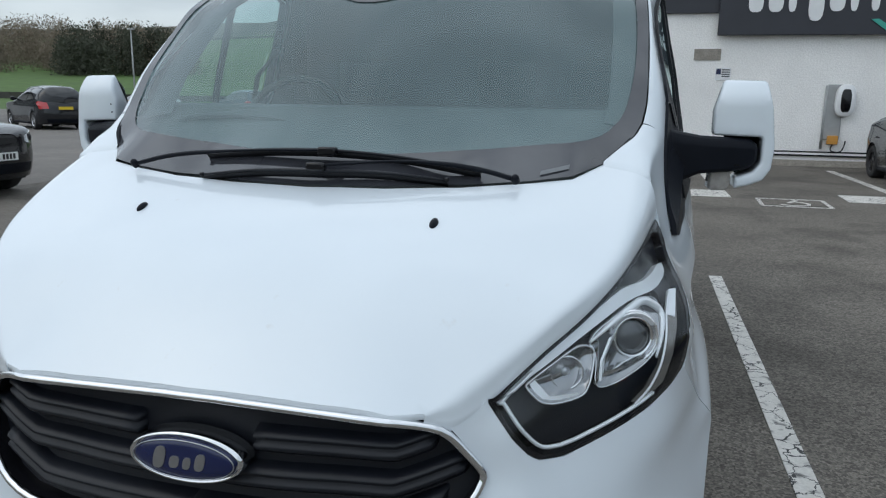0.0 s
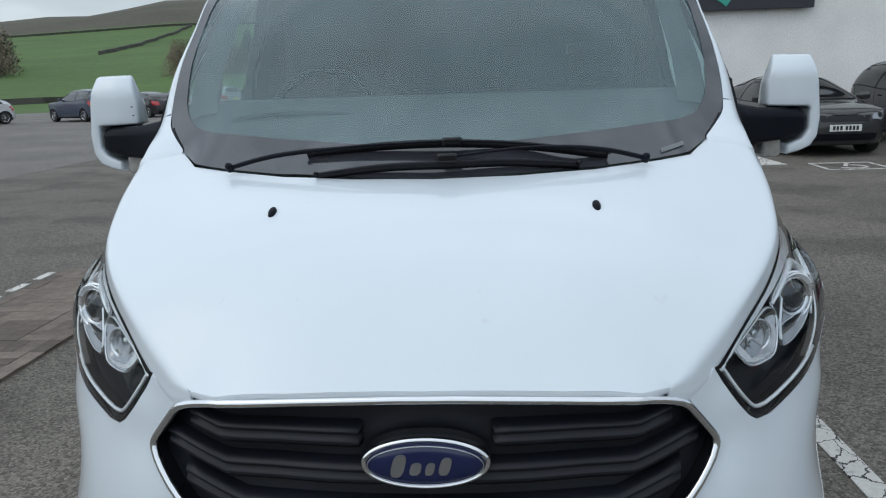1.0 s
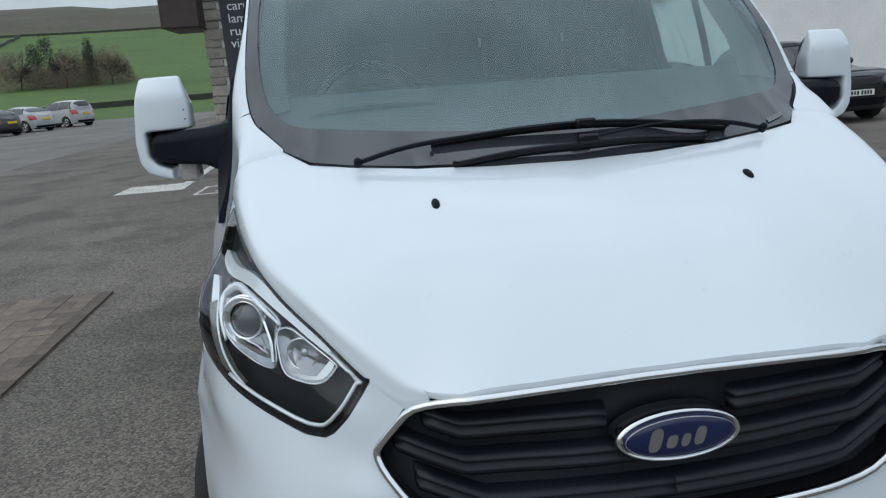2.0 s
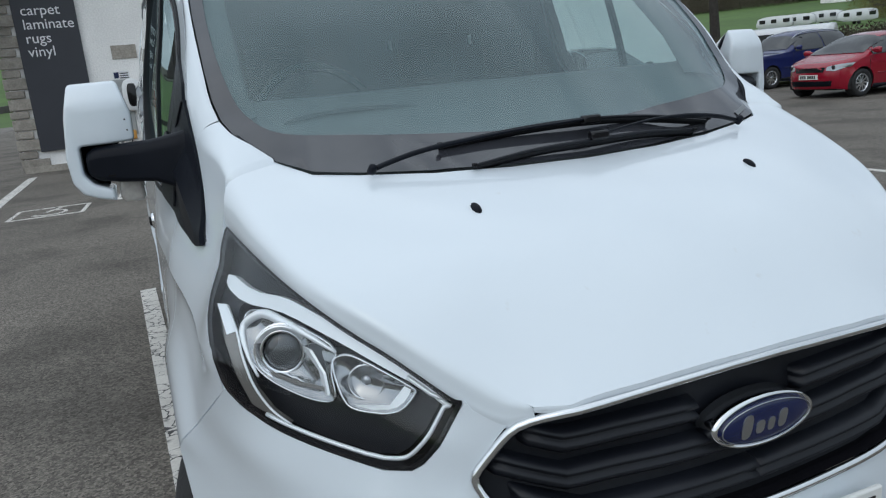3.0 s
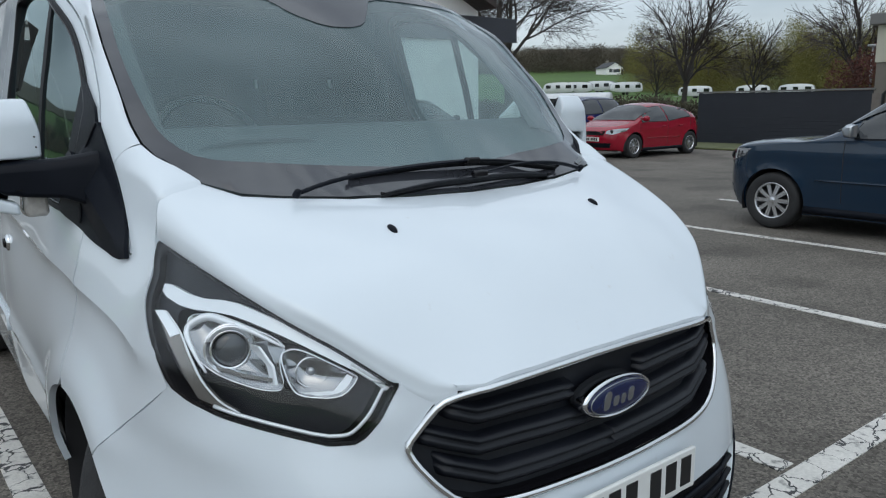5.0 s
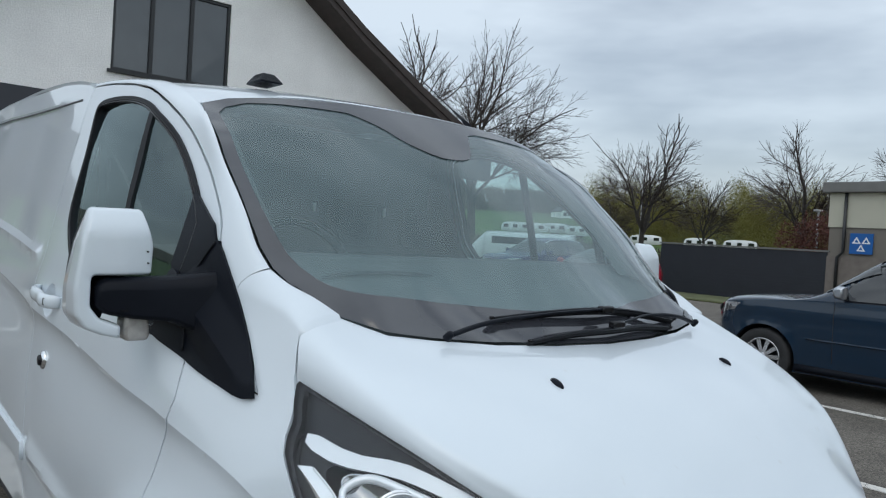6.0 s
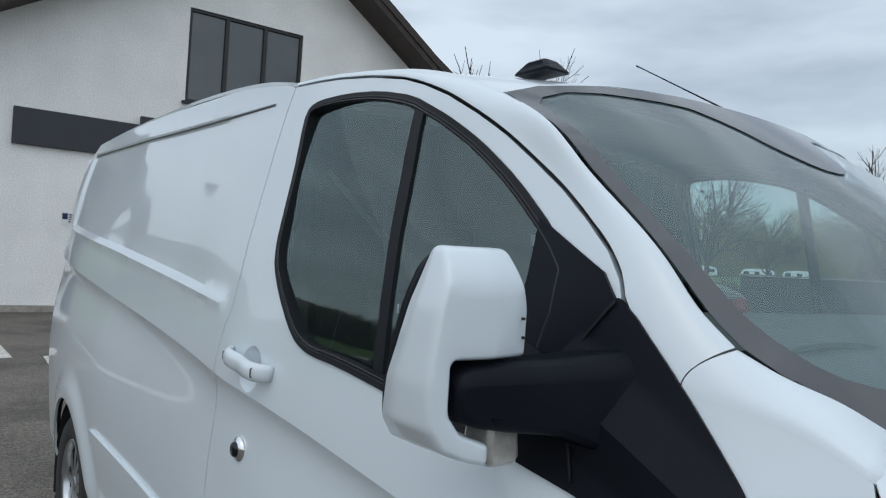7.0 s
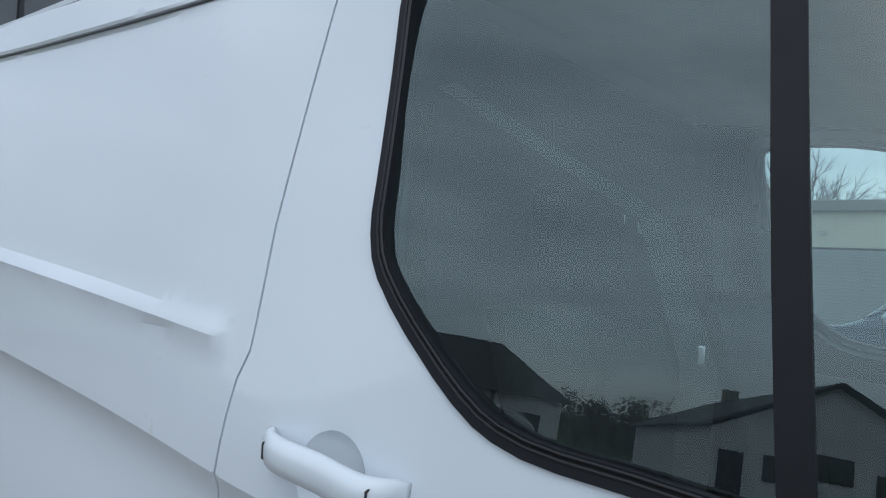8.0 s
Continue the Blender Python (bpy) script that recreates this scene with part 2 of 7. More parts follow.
def dense(poly, step, closed=True):
    out = []
    n = len(poly)
    for i in range(n if closed else n - 1):
        a, b = np.array(poly[i], float), np.array(poly[(i + 1) % n], float)
        k = max(1, int(round(np.linalg.norm(b - a) / step)))
        out += [a + (b - a) * j / k for j in range(k)]
    if not closed:
        out.append(np.array(poly[-1], float))
    return np.array(out)


def rounded(poly, cuts=2, closed=True):
    """Corner cutting: a smoother outline near the given one."""
    p = np.array(poly, float)
    for _ in range(cuts):
        q = np.roll(p, -1, 0) if closed else p[1:]
        a = p if closed else p[:-1]
        mid = np.stack((0.78 * a + 0.22 * q, 0.22 * a + 0.78 * q), 1).reshape(-1, p.shape[1])
        p = mid if closed else np.vstack((p[:1], mid[1:-1], p[-1:]))
    return p


def crisp(poly, r, cuts=2):
    """Rounds each corner within a reach r and leaves the sides straight."""
    p = np.array(poly, float)
    out = []
    for a, b, c in zip(np.roll(p, 1, 0), p, np.roll(p, -1, 0)):
        for q in (a, c):
            d = q - b
            out.append(b + d * min(0.45, r / np.linalg.norm(d)))
            if q is a:
                out.append(b)
    return rounded(out, cuts)


def inset(poly, d):
    """The outline moved inwards by d."""
    p = np.asarray(poly, float)
    area = 0.5 * np.sum(p[:, 0] * np.roll(p[:, 1], -1) - np.roll(p[:, 0], -1) * p[:, 1])
    e = np.roll(p, -1, 0) - p
    n = np.c_[-e[:, 1], e[:, 0]] * np.sign(area) / (np.linalg.norm(e, axis=1)[:, None] + 1e-9)
    v = n + np.roll(n, 1, 0)
    v /= np.maximum(np.linalg.norm(v, axis=1)[:, None], 1e-6)
    c = np.maximum((v * n).sum(1)[:, None], 0.5)
    return p + v * d / c


def sheet(outline, lift, step=0.03, holes=(), lines=()):
    """A pressed panel: the area within a flat outline, less the holes, lifted into space by lift(u, v) -> (x, y, z)."""
    from mathutils.geometry import delaunay_2d_cdt
    loops = [dense(outline, step)] + [dense(h, step) for h in holes]
    verts, edges = [], []
    for lp in loops:
        k = len(verts)
        verts += list(lp)
        edges += [(k + i, k + (i + 1) % len(lp)) for i in range(len(lp))]
    for ln in lines:
        q = dense(ln, step, False)
        q = q[inside(loops[0], q)]
        k = len(verts)
        verts += list(q)
        edges += [(k + i, k + i + 1) for i in range(len(q) - 1)]
    o = np.asarray(outline, float)
    lo, hi = o.min(0), o.max(0)
    gx, gy = np.meshgrid(np.arange(lo[0] + step * 0.37, hi[0], step), np.arange(lo[1] + step * 0.41, hi[1], step * 0.9))
    gx[1::2] += step / 2
    q = np.c_[gx.ravel(), gy.ravel()]
    ok = inside(loops[0], q)
    for lp in loops[1:]:
        ok &= ~inside(lp, q)
    q = q[ok]
    rim = np.array(verts)
    keep = []
    for part_q in np.array_split(q, max(1, len(q) // 500)):
        d = np.hypot(part_q[:, None, 0] - rim[None, :, 0], part_q[:, None, 1] - rim[None, :, 1]).min(1)
        keep.append(part_q[d > step * 0.45])
    q = np.vstack(keep) if keep else q
    allv = [Vector((float(a), float(b))) for a, b in (*verts, *q)]
    vs, _, fs, *_ = delaunay_2d_cdt(allv, edges, [], 0, 1e-6)
    v2 = np.array([tuple(v) for v in vs])
    tri = np.array([tuple(f) for f in fs if len(f) == 3])
    c = v2[tri].mean(1)
    ok = inside(loops[0], c)
    for lp in loops[1:]:
        ok &= ~inside(lp, c)
    a, b, d = v2[tri[:, 0]], v2[tri[:, 1]], v2[tri[:, 2]]
    area = np.abs((b[:, 0] - a[:, 0]) * (d[:, 1] - a[:, 1]) - (b[:, 1] - a[:, 1]) * (d[:, 0] - a[:, 0]))
    tri = tri[ok & (area > 4e-4 * step * step)]
    x, y, z = lift(v2[:, 0], v2[:, 1])
    bm = bmesh.new()
    bv = [bm.verts.new((float(a), float(b), float(d))) for a, b, d in zip(x + 0 * v2[:, 0], y + 0 * v2[:, 0], z + 0 * v2[:, 0])]
    for t in tri:
        try:
            bm.faces.new([bv[i] for i in t])
        except ValueError:
            pass
    loose = [v for v in bm.verts if not v.link_faces]
    bmesh.ops.delete(bm, geom=loose, context="VERTS")
    return bm


def facing(bm, way):
    """Turns all faces so that their mean normal looks along way."""
    bmesh.ops.recalc_face_normals(bm, faces=bm.faces)
    bm.normal_update()
    s = sum((f.normal * f.calc_area() for f in bm.faces), Vector())
    if s.dot(Vector(way)) < 0:
        bmesh.ops.reverse_faces(bm, faces=bm.faces)
    return bm


def curve3(points, n):
    """n points along a smooth line through the given ones."""
    p = np.array(points, float)
    k = len(p)
    d = np.r_[0, np.cumsum(np.linalg.norm(np.diff(p, axis=0), axis=1))]
    m = np.gradient(p, d, axis=0)
    out = []
    for u in np.linspace(0, d[-1], n):
        i = min(max(np.searchsorted(d, u) - 1, 0), k - 2)
        h = d[i + 1] - d[i]
        t = (u - d[i]) / h
        out.append((2 * t**3 - 3 * t**2 + 1) * p[i] + (t**3 - 2 * t**2 + t) * h * m[i] + (3 * t**2 - 2 * t**3) * p[i + 1] + (t**3 - t**2) * h * m[i + 1])
    return np.array(out)

# ---- the white panel van: nose at y = 0, tail at y = 5.1, middle at x = 0 ----
van = thing("panel_van", "white panel van parked in a marked bay with black mirror arms", "van")
# Control points of the side (y, z, half width), from the front wing to the tail.
WING = [(0.46, 0.92, 0.9), (0.5, 0.99, 0.913), (0.563, 1.04, 0.906), (0.62, 1.07, 0.888), (0.65, 1.128, 0.857), (0.69, 1.2, 0.832), (0.71, 1.255, 0.822),
        (0.72, 1.295, 0.806), (0.78, 1.153, 0.868), (0.959, 1.357, 0.847), (1.056, 1.467, 0.846), (1.077, 1.187, 0.908), (1.05, 1.1, 0.948),
        (1.08, 0.98, 0.968), (1.09, 0.87, 0.985), (0.589, 0.829, 0.949), (0.75, 0.7, 0.985), (1.03, 0.75, 0.995), (0.6, 0.4, 0.97)]
DOOR = [(2.3, 0.2, 0.93), (2.3, 0.4, 0.975), (2.3, 0.66, 0.99), (2.3, 0.9, 0.992), (2.3, 1.17, 0.994), (2.3, 1.25, 0.985), (2.35, 1.353, 0.958),
        (2.1, 1.45, 0.936), (2.12, 1.58, 0.914), (2.15, 1.735, 0.876), (2.15, 1.9, 0.845), (1.62, 1.83, 0.82), (1.5, 1.76, 0.808), (1.35, 1.668, 0.815),
        (1.225, 1.573, 0.832), (1.8, 1.268, 0.955), (1.3, 1.22, 0.945), (1.5, 0.66, 0.992), (1.5, 0.3, 0.955), (1.8, 1.93, 0.80), (1.5, 1.0, 0.985)]
TAIL = [(5.1, 0.2, 0.91), (5.1, 0.66, 0.955), (5.1, 1.2, 0.955), (5.1, 1.5, 0.915), (5.1, 2.0, 0.83), (3.7, 0.2, 0.935), (3.7, 0.66, 0.995),
        (3.7, 1.2, 0.995), (3.7, 1.5, 0.94), (3.7, 2.0, 0.845), (2.33, 1.985, 0.828), (4.5, 1.3, 0.985), (3.7, 2.08, 0.812), (5.1, 2.07, 0.79), (2.65, 2.035, 0.82)]
side_raw = tps(WING + DOOR + TAIL, 4e-3)


FY, RY = 1.04, 4.24


def step01(x, w):
    t = np.clip(x / w + 0.5, 0, 1)
    return t * t * (3 - 2 * t)


def crease_z(y):
    return np.where(y < 1.1, 1.05 - 0.165 * (1.1 - y), 1.05 + 0.096 * (y - 1.1))


def half_width(y, z):
    """The half width of the body at y and z, with the waist crease and the pressed upper panel of the load bay."""
    y, z = np.asarray(y, float), np.asarray(z, float)
    x = side_raw(y, z)
    s = np.clip((crease_z(y) - z) / 0.085, 0, 8)
    x = x - 0.020 * s * np.exp(1 - s) * step01(y - 0.56, 0.36)
    for cy in (FY, RY):
        r = np.hypot(y - cy, z - 0.31)
        x = x + 0.022 * (1 - step01(r - 0.535, 0.13)) * step01(z - 0.38, 0.2)
    x = x + 0.014 * np.exp(-(((z - 0.585 - 0.094 * (y - 1.46)) / 0.032) ** 2)) * step01(y - 1.56, 0.16) * step01(2.30 - y, 0.06)
    q = np.hypot(y - 2.125, z - 1.212) / 0.058
    x = x - 0.019 * np.clip(1 - q ** 2, 0, 1) ** 0.8
    zp = 1.362 + 0.093 * (y - 2.33)
    zt = 1.945 + 0.02 * (y - 2.33)
    x = x + (0.011 - 0.004 * step01(y - 2.70, 0.56)) * np.exp(-(((z - zp + 0.008) / 0.016) ** 2)) * step01(y - 2.40, 0.03) * step01(4.85 - y, 0.1)
    x = x - 0.013 * step01(y - 2.70, 0.56) * step01(4.85 - y, 0.04) * step01(z - zp, 0.022) * step01(zt - z, 0.022)
    return x


def on_side(s, out=0.0):
    return lambda u, v: (s * (half_width(u, v) + out), u, v)


def pane_x(y, z):
    """The bowed door glass, a little behind the rubber frame."""
    return np.minimum(0.8985 + 0.0733 * (y - 1.7) - 0.172 * (z - 1.5) - 0.143 * (z - 1.5) ** 2 - 0.033 * (y - 1.7) ** 2, half_width(y, z) + 0.003)


def arch(cy, a0, a1, r=0.44, cz=0.31, n=24):
    return [(cy + r * math.cos(radians(a0 + (a1 - a0) * k / n)), cz + r * math.sin(radians(a0 + (a1 - a0) * k / n))) for k in range(n + 1)]


GAP = [(2.29, 1.987), (2.05, 1.972), (1.9, 1.955), (1.77, 1.93), (1.68, 1.902), (1.59, 1.866), (1.5, 1.818), (1.41, 1.765), (1.32, 1.706), (1.235, 1.648), (1.165, 1.592), (1.11, 1.543), (1.078, 1.50), (1.066, 1.47)]
SEAM = [(1.077, 1.187), (1.045, 1.1), (1.055, 1.05), (1.09, 0.98), (1.112, 0.87), (1.1, 0.77)]
REAR_SEAM = [(2.37, 0.36), (2.375, 0.7), (2.368, 0.94), (2.348, 1.172), (2.343, 1.25), (2.338, 1.305), (2.324, 1.345), (2.328, 1.526), (2.314, 1.75), (2.304, 1.88), (2.29, 1.987)]
fender_line = ([(0.455, 0.915), (0.497, 0.99), (0.563, 1.04), (0.62, 1.07), (0.642, 1.098), (0.65, 1.128), (0.66, 1.16), (0.69, 1.2), (0.71, 1.255), (0.722, 1.293),
                (0.80, 1.325), (0.959, 1.357), (0.87, 1.258), (0.783, 1.153)] + SEAM + arch(FY, 82, 126)[1:] + [(0.669, 0.764), (0.583, 0.823)])
door_line = ([(1.066, 1.47), (0.959, 1.357), (0.87, 1.258), (0.783, 1.153)] + SEAM + arch(FY, 80, 18)[1:] + [(1.47, 0.36)] + REAR_SEAM + GAP[1:-1])
window_line = rounded([(1.2, 1.217), (1.372, 1.236), (1.55, 1.258), (1.72, 1.277), (1.85, 1.285), (1.915, 1.303), (1.97, 1.338), (2.06, 1.416), (2.112, 1.475), (2.129, 1.53), (2.133, 1.6), (2.149, 1.73), (2.162, 1.87),
                       (2.15, 1.905), (2.105, 1.918), (1.98, 1.92), (1.845, 1.908), (1.70, 1.875), (1.6, 1.83), (1.55, 1.803), (1.458, 1.747), (1.342, 1.667), (1.225, 1.572), (1.16, 1.50)], 1)
bay_line = REAR_SEAM[::-1] + [(3.78, 0.36)] + arch(RY, 180, 0)[1:-1] + [(4.70, 0.36), (5.02, 0.42), (5.05, 1.0), (5.03, 1.6), (4.97, 1.9), (4.93, 2.0), (4.85, 2.065), (3.6, 2.075), (2.65, 2.047), (2.4, 2.016)]
PRESS = [[(y, 1.362 + 0.093 * (y - 2.33) + d) for y in np.linspace(2.36, 4.88, 60)] for d in (-0.012, 0.0, 0.012)]
PRESS += [[(y, 1.945 + 0.02 * (y - 2.33) + d) for y in np.linspace(2.36, 4.88, 60)] for d in (-0.012, 0.012)]
SCOOP = [[(2.125 + r * math.cos(a), 1.212 + r * math.sin(a)) for a in np.linspace(0, 2 * math.pi, 33)] for r in (0.015, 0.030, 0.042, 0.051, 0.0575, 0.066)]
CREASE = [[(y, float(crease_z(np.array(y)))) for y in np.linspace(0.40, 5.0, 70)]]
for s in (-1, 1):
    side = "driver" if s < 0 else "passenger"
    wing = part("front_wing", facing(sheet(inset(fender_line, 0.0022), on_side(s), 0.022, (), CREASE), (s, 0, 0)), PAINT, van, thick=0.012, sharp=20)
    hole = inset(window_line, 0.014)
    door = part("cab_door", facing(sheet(inset(door_line, 0.0026), on_side(s), 0.022, [hole], CREASE + SCOOP), (s, 0, 0)), PAINT, van, "white cab door with crease and framed window", thick=0.02, sharp=20)
    part("load_bay_side", facing(sheet(inset(bay_line, 0.0022), on_side(s), 0.026, (), CREASE + PRESS), (s, 0, 0)), PAINT, van, "white load bay side with a pressed upper panel", thick=0.012, sharp=20)
    whole = ([(0.5, 0.95), (0.60, 1.06), (0.70, 1.2), (0.74, 1.29), (0.95, 1.345), (1.07, 1.46)] + GAP[::-1] + [(3.6, 1.995), (4.88, 2.0), (5.0, 1.6), (5.0, 0.4), (4.74, 0.36)]
             + arch(RY, 0, 180, 0.455)[1:-1] + [(3.76, 0.36), (1.5, 0.36)] + arch(FY, 10, 140, 0.455))
    part("inner_shell", facing(sheet(whole, on_side(s, -0.032), 0.05, [inset(window_line, -0.02)]), (s, 0, 0)), SHELL, van)
    # window: rubber frame, pane halves, divider
    part("window_rubber", facing(sheet(inset(window_line, -0.002), on_side(s, 0.006), 0.02, [inset(window_line, 0.021)]), (s, 0, 0)), RUBBER, door, thick=0.03)
    for d, r, m in ((0.011, 0.0022, SHELL), (0.017, 0.0032, GLOSSBLK)):
        lip = dense(inset(window_line, d), 0.03)
        part("seal_lip", tube([(s * (float(half_width(y, z)) + 0.0062), y, z) for y, z in list(lip) + [lip[0]]], r, 5, caps=False), m, door)
    pane = part("door_pane", facing(sheet(inset(window_line, 0.02), lambda u, v: (s * pane_x(u, v), u, v), 0.03), (s, 0, 0)), DGLASS, door, "tinted door glass")
    pane.visible_shadow = False
    part("window_divider", facing(sheet([(1.588, 1.25), (1.620, 1.253), (1.680, 1.862), (1.645, 1.848)], lambda u, v: (s * (pane_x(u, v) + 0.006), u, v), 0.02), (s, 0, 0)), RUBBER, door, thick=0.015)
    sail = [(0.770, 1.148), (0.859, 1.253), (0.955, 1.361), (1.060, 1.472), (1.09, 1.468), (1.12, 1.415), (1.15, 1.365), (1.19, 1.385), (1.228, 1.393), (1.218, 1.33), (1.245, 1.235), (1.235, 1.218), (1.077, 1.184), (0.93, 1.155), (0.82, 1.137)]
    quarter = [(1.066, 1.460), (1.105, 1.510), (1.262, 1.597), (1.252, 1.50), (1.248, 1.40), (1.22, 1.37), (1.14, 1.345), (1.10, 1.40), (1.08, 1.45)]
    part("quarter_panel", facing(sheet(quarter, on_side(s, 0.0085), 0.02), (s, 0, 0)), BLACK, door, "gloss black panel ahead of the door glass", thick=0.01)
    
    def on_sail(u, v):
        t = np.clip((1.12 - u) / 0.30, 0, 1)
        d = np.abs(v - (1.335 - 0.165 * t))
        return s * (half_width(u, v) + 0.008 + 0.026 * (1 - 0.55 * t) * np.clip(1 - d / (0.085 - 0.03 * t), 0, 1)), u, v
    part("mirror_sail", facing(sheet(rounded(sail, 1), on_sail, 0.012, (), [[(1.22, 1.335), (1.12, 1.335), (0.82, 1.17)]]), (s, 0, 0)), BLACK, door, "black plastic triangle at the mirror foot", thick=0.012, sharp=25)
    for pts in ([(1.070, 1.466), (1.095, 1.43), (1.119, 1.389), (1.120, 1.333), (1.105, 1.26), (1.085, 1.20)],):
        q = curve3([(0.0, *p) for p in pts], 24)
        part("sail_seam", tube([(s * (float(half_width(y, z)) + 0.0105), y, z) for _, y, z in q], 0.003, 5), RUBBER, door)
    # door handle with its scoop, and the add-on lock
    hx = 1.0
    grip = curve3([(hx - 0.012, 2.236, 1.240), (hx + 0.011, 2.205, 1.237), (hx + 0.016, 2.11, 1.228), (hx + 0.010, 2.022, 1.219), (hx - 0.022, 2.0, 1.217)], 16)
    sec = []
    for k, p in enumerate(grip):
        w = (0.0215 if 0 < k < 15 else 0.018) * (1.0 + 0.12 * math.sin(math.pi * k / 15))
        sec.append([(s * (p[0] + dx), p[1], p[2] + dz) for dx, dz in ((0.008, -0.8 * w), (0.012, -0.3 * w), (0.012, 0.3 * w), (0.006, 0.85 * w), (-0.004, w), (-0.010, 0.8 * w), (-0.010, -0.8 * w), (-0.002, -w))])
    part("door_handle", rings(sec), PAINT, door, "white pull handle")
    for yy, zz in ((2.022, 1.2190), (2.205, 1.2370)):
        part("handle_gap", tube([(s * (hx + 0.004), yy, zz - 0.0165), (s * (hx + 0.023), yy, zz - 0.009), (s * (hx + 0.023), yy, zz + 0.009), (s * (hx + 0.004), yy, zz + 0.0165)], 0.0018, 5), SHELL, door)
    lx = float(half_width(2.165, 1.0))
    lock = lathe([(0.0, 0.016), (0.012, 0.016), (0.016, 0.012), (0.03, 0.008), (0.033, 0.0), (0.033, -0.01)], "x", 24)
    part("security_lock", lock, CHROME, door, "round chrome and black security lock", m=Matrix.Translation((s * lx, 2.165, 1.0)) @ Matrix.Diagonal((s, 1, 1, 1)))
    part("lock_core", lathe([(0.0, 0.02), (0.017, 0.019), (0.02, 0.012)], "x", 20), GLOSSBLK, door, m=Matrix.Translation((s * lx, 2.165, 1.0)) @ Matrix.Diagonal((s, 1, 1, 1)))
    # rubbing strip low on the side and the sill
    part("rubbing_strip", facing(sheet([(2.36, 0.60), (3.70, 0.665), (3.73, 0.72), (2.36, 0.665)], on_side(s, 0.014), 0.03), (s, 0, 0)), PAINT, van, thick=0.016)
    part("sill", box(min(s * 0.84, s * 0.925), max(s * 0.84, s * 0.925), 1.5, 3.8, 0.26, 0.375), SHELL, van, bevel=0.02)
    part("gutter_channel", tube([(s * (half_width(y, z) + 0.001), y, z) for y, z in zip(np.linspace(2.40, 4.83, 20), np.linspace(1.948, 1.995, 20))], 0.0042, 6), GROOVE, van)

# A-pillars: strips from the bonnet corner, along the windscreen, into the roof edge.
PILLAR_IN = [(0.697, 0.752, 1.318), (0.735, 0.80, 1.348), (0.769, 0.857, 1.381), (0.787, 0.912, 1.412), (0.796, 0.965, 1.46), (0.797, 1.03, 1.535), (0.791, 1.2, 1.682), (0.782, 1.301, 1.772), (0.752, 1.477, 1.862)]
def just_above(y, z):
    return (float(half_width(y, z)) - 0.002, y - 0.004, z + 0.005)


PILLAR_OUT = [(0.806, 0.722, 1.294), (0.833, 0.80, 1.325), (0.843, 0.88, 1.343), (0.846, 0.957, 1.360), just_above(1.01, 1.41)] + [just_above(*q) for q in GAP[-1:6:-1]]
EDGE_IN = [(0.752, 1.477, 1.862), (0.748, 1.6, 1.915), (0.75, 1.75, 1.957), (0.758, 2.0, 1.993), (0.768, 2.29, 2.012)]


FOOT_IN = [(x, y - 0.010 * k, z + 0.016 * k) for (x, y, z), k in zip(PILLAR_IN[:4], (0.4, 0.55, 0.15, 0.0))]


def brow_strip(a, b, n=24, k=14, s=1, ease=True, low=0.008):
    """A rounded shoulder from an inner line a (x, y, z) to a line b (y, z) on the body side, leaving the side along its own slope."""
    A, B = curve3(a, n), curve3([(0.0, *q) for q in b], n)
    sec = []
    for p, (_, y, z) in zip(A, B):
        x0, x1 = float(half_width(y, z)), float(half_width(y, z - 0.02))
        t = np.array((x0 - x1, 0.0, 0.02))
        t /= np.linalg.norm(t)
        q = np.array((x0 + 0.0004, y, z))
        gap = np.linalg.norm(q - p)
        reach = 0.36 * (0.55 + 0.45 * min(1.0, np.linalg.norm(p - A[0]) / 0.06)) if ease else 0.3
        c1, c2 = q + t * gap * reach, p + np.array((0.97, -0.12, -0.10)) * gap * reach
        row = [p * (1 - u) ** 3 + 3 * c2 * u * (1 - u) ** 2 + 3 * c1 * u * u * (1 - u) + q * u ** 3 for u in np.linspace(0, 1, k)]
        row.append(np.array((float(half_width(y, z - low)) + 0.0003, y, z - low)))
        sec.append([(s * r[0], r[1], r[2]) for r in row])
    if ease:
        sec.insert(0, [(x * (1 - 0.05 * j / k), y - 0.020, z - 0.024) for j, (x, y, z) in enumerate(sec[0])])
    return rings(sec, False, False)


def strip(a, b, n=40, k=8, bulge=0.012, s=1):
    A, B = curve3(a, n), curve3(b, n)
    sec = []
    for p, q in zip(A, B):
        row = []
        for j in range(k + 1):
            t = j / k
            r = p * (1 - t) + q * t + np.array((0.8, -0.45, 0.35)) * bulge * 4 * t * (1 - t) * min(1.0, np.linalg.norm(q - p) / 0.06)
            row.append((s * r[0], r[1], r[2]))
        sec.append(row)
    return rings(sec, False, False)


for s in (-1, 1):
    part("pillar_foot", facing(brow_strip(FOOT_IN, [(0.722, 1.293), (0.80, 1.325), (0.88, 1.343), (0.957, 1.357)], s=s), (s, -0.5, 0.5)), PAINT, van, "white panel at the foot of the windscreen pillar")
    part("windscreen_pillar", facing(brow_strip([(0.788, 0.915, 1.415)] + PILLAR_IN[4:] + EDGE_IN[1:], [(0.9587, 1.3602), (1.008, 1.414)] + [(y - 0.004, z + 0.005) for y, z in GAP[::-1]], 80, 12, s, False, 0.002), (s, -0.5, 0.3)), PAINT, van, "white windscreen pillar running into the roof edge", thick=0.01)
    back = [(p[0] - 0.02, p[1] + 0.015, p[2] - 0.012) for p in PILLAR_IN], [(p[0] - 0.012, p[1] + 0.012, p[2] - 0.012) for p in PILLAR_OUT]
    part("pillar_lining", strip(back[0], back[1], 40, 4, 0.0, s), SHELL, van)

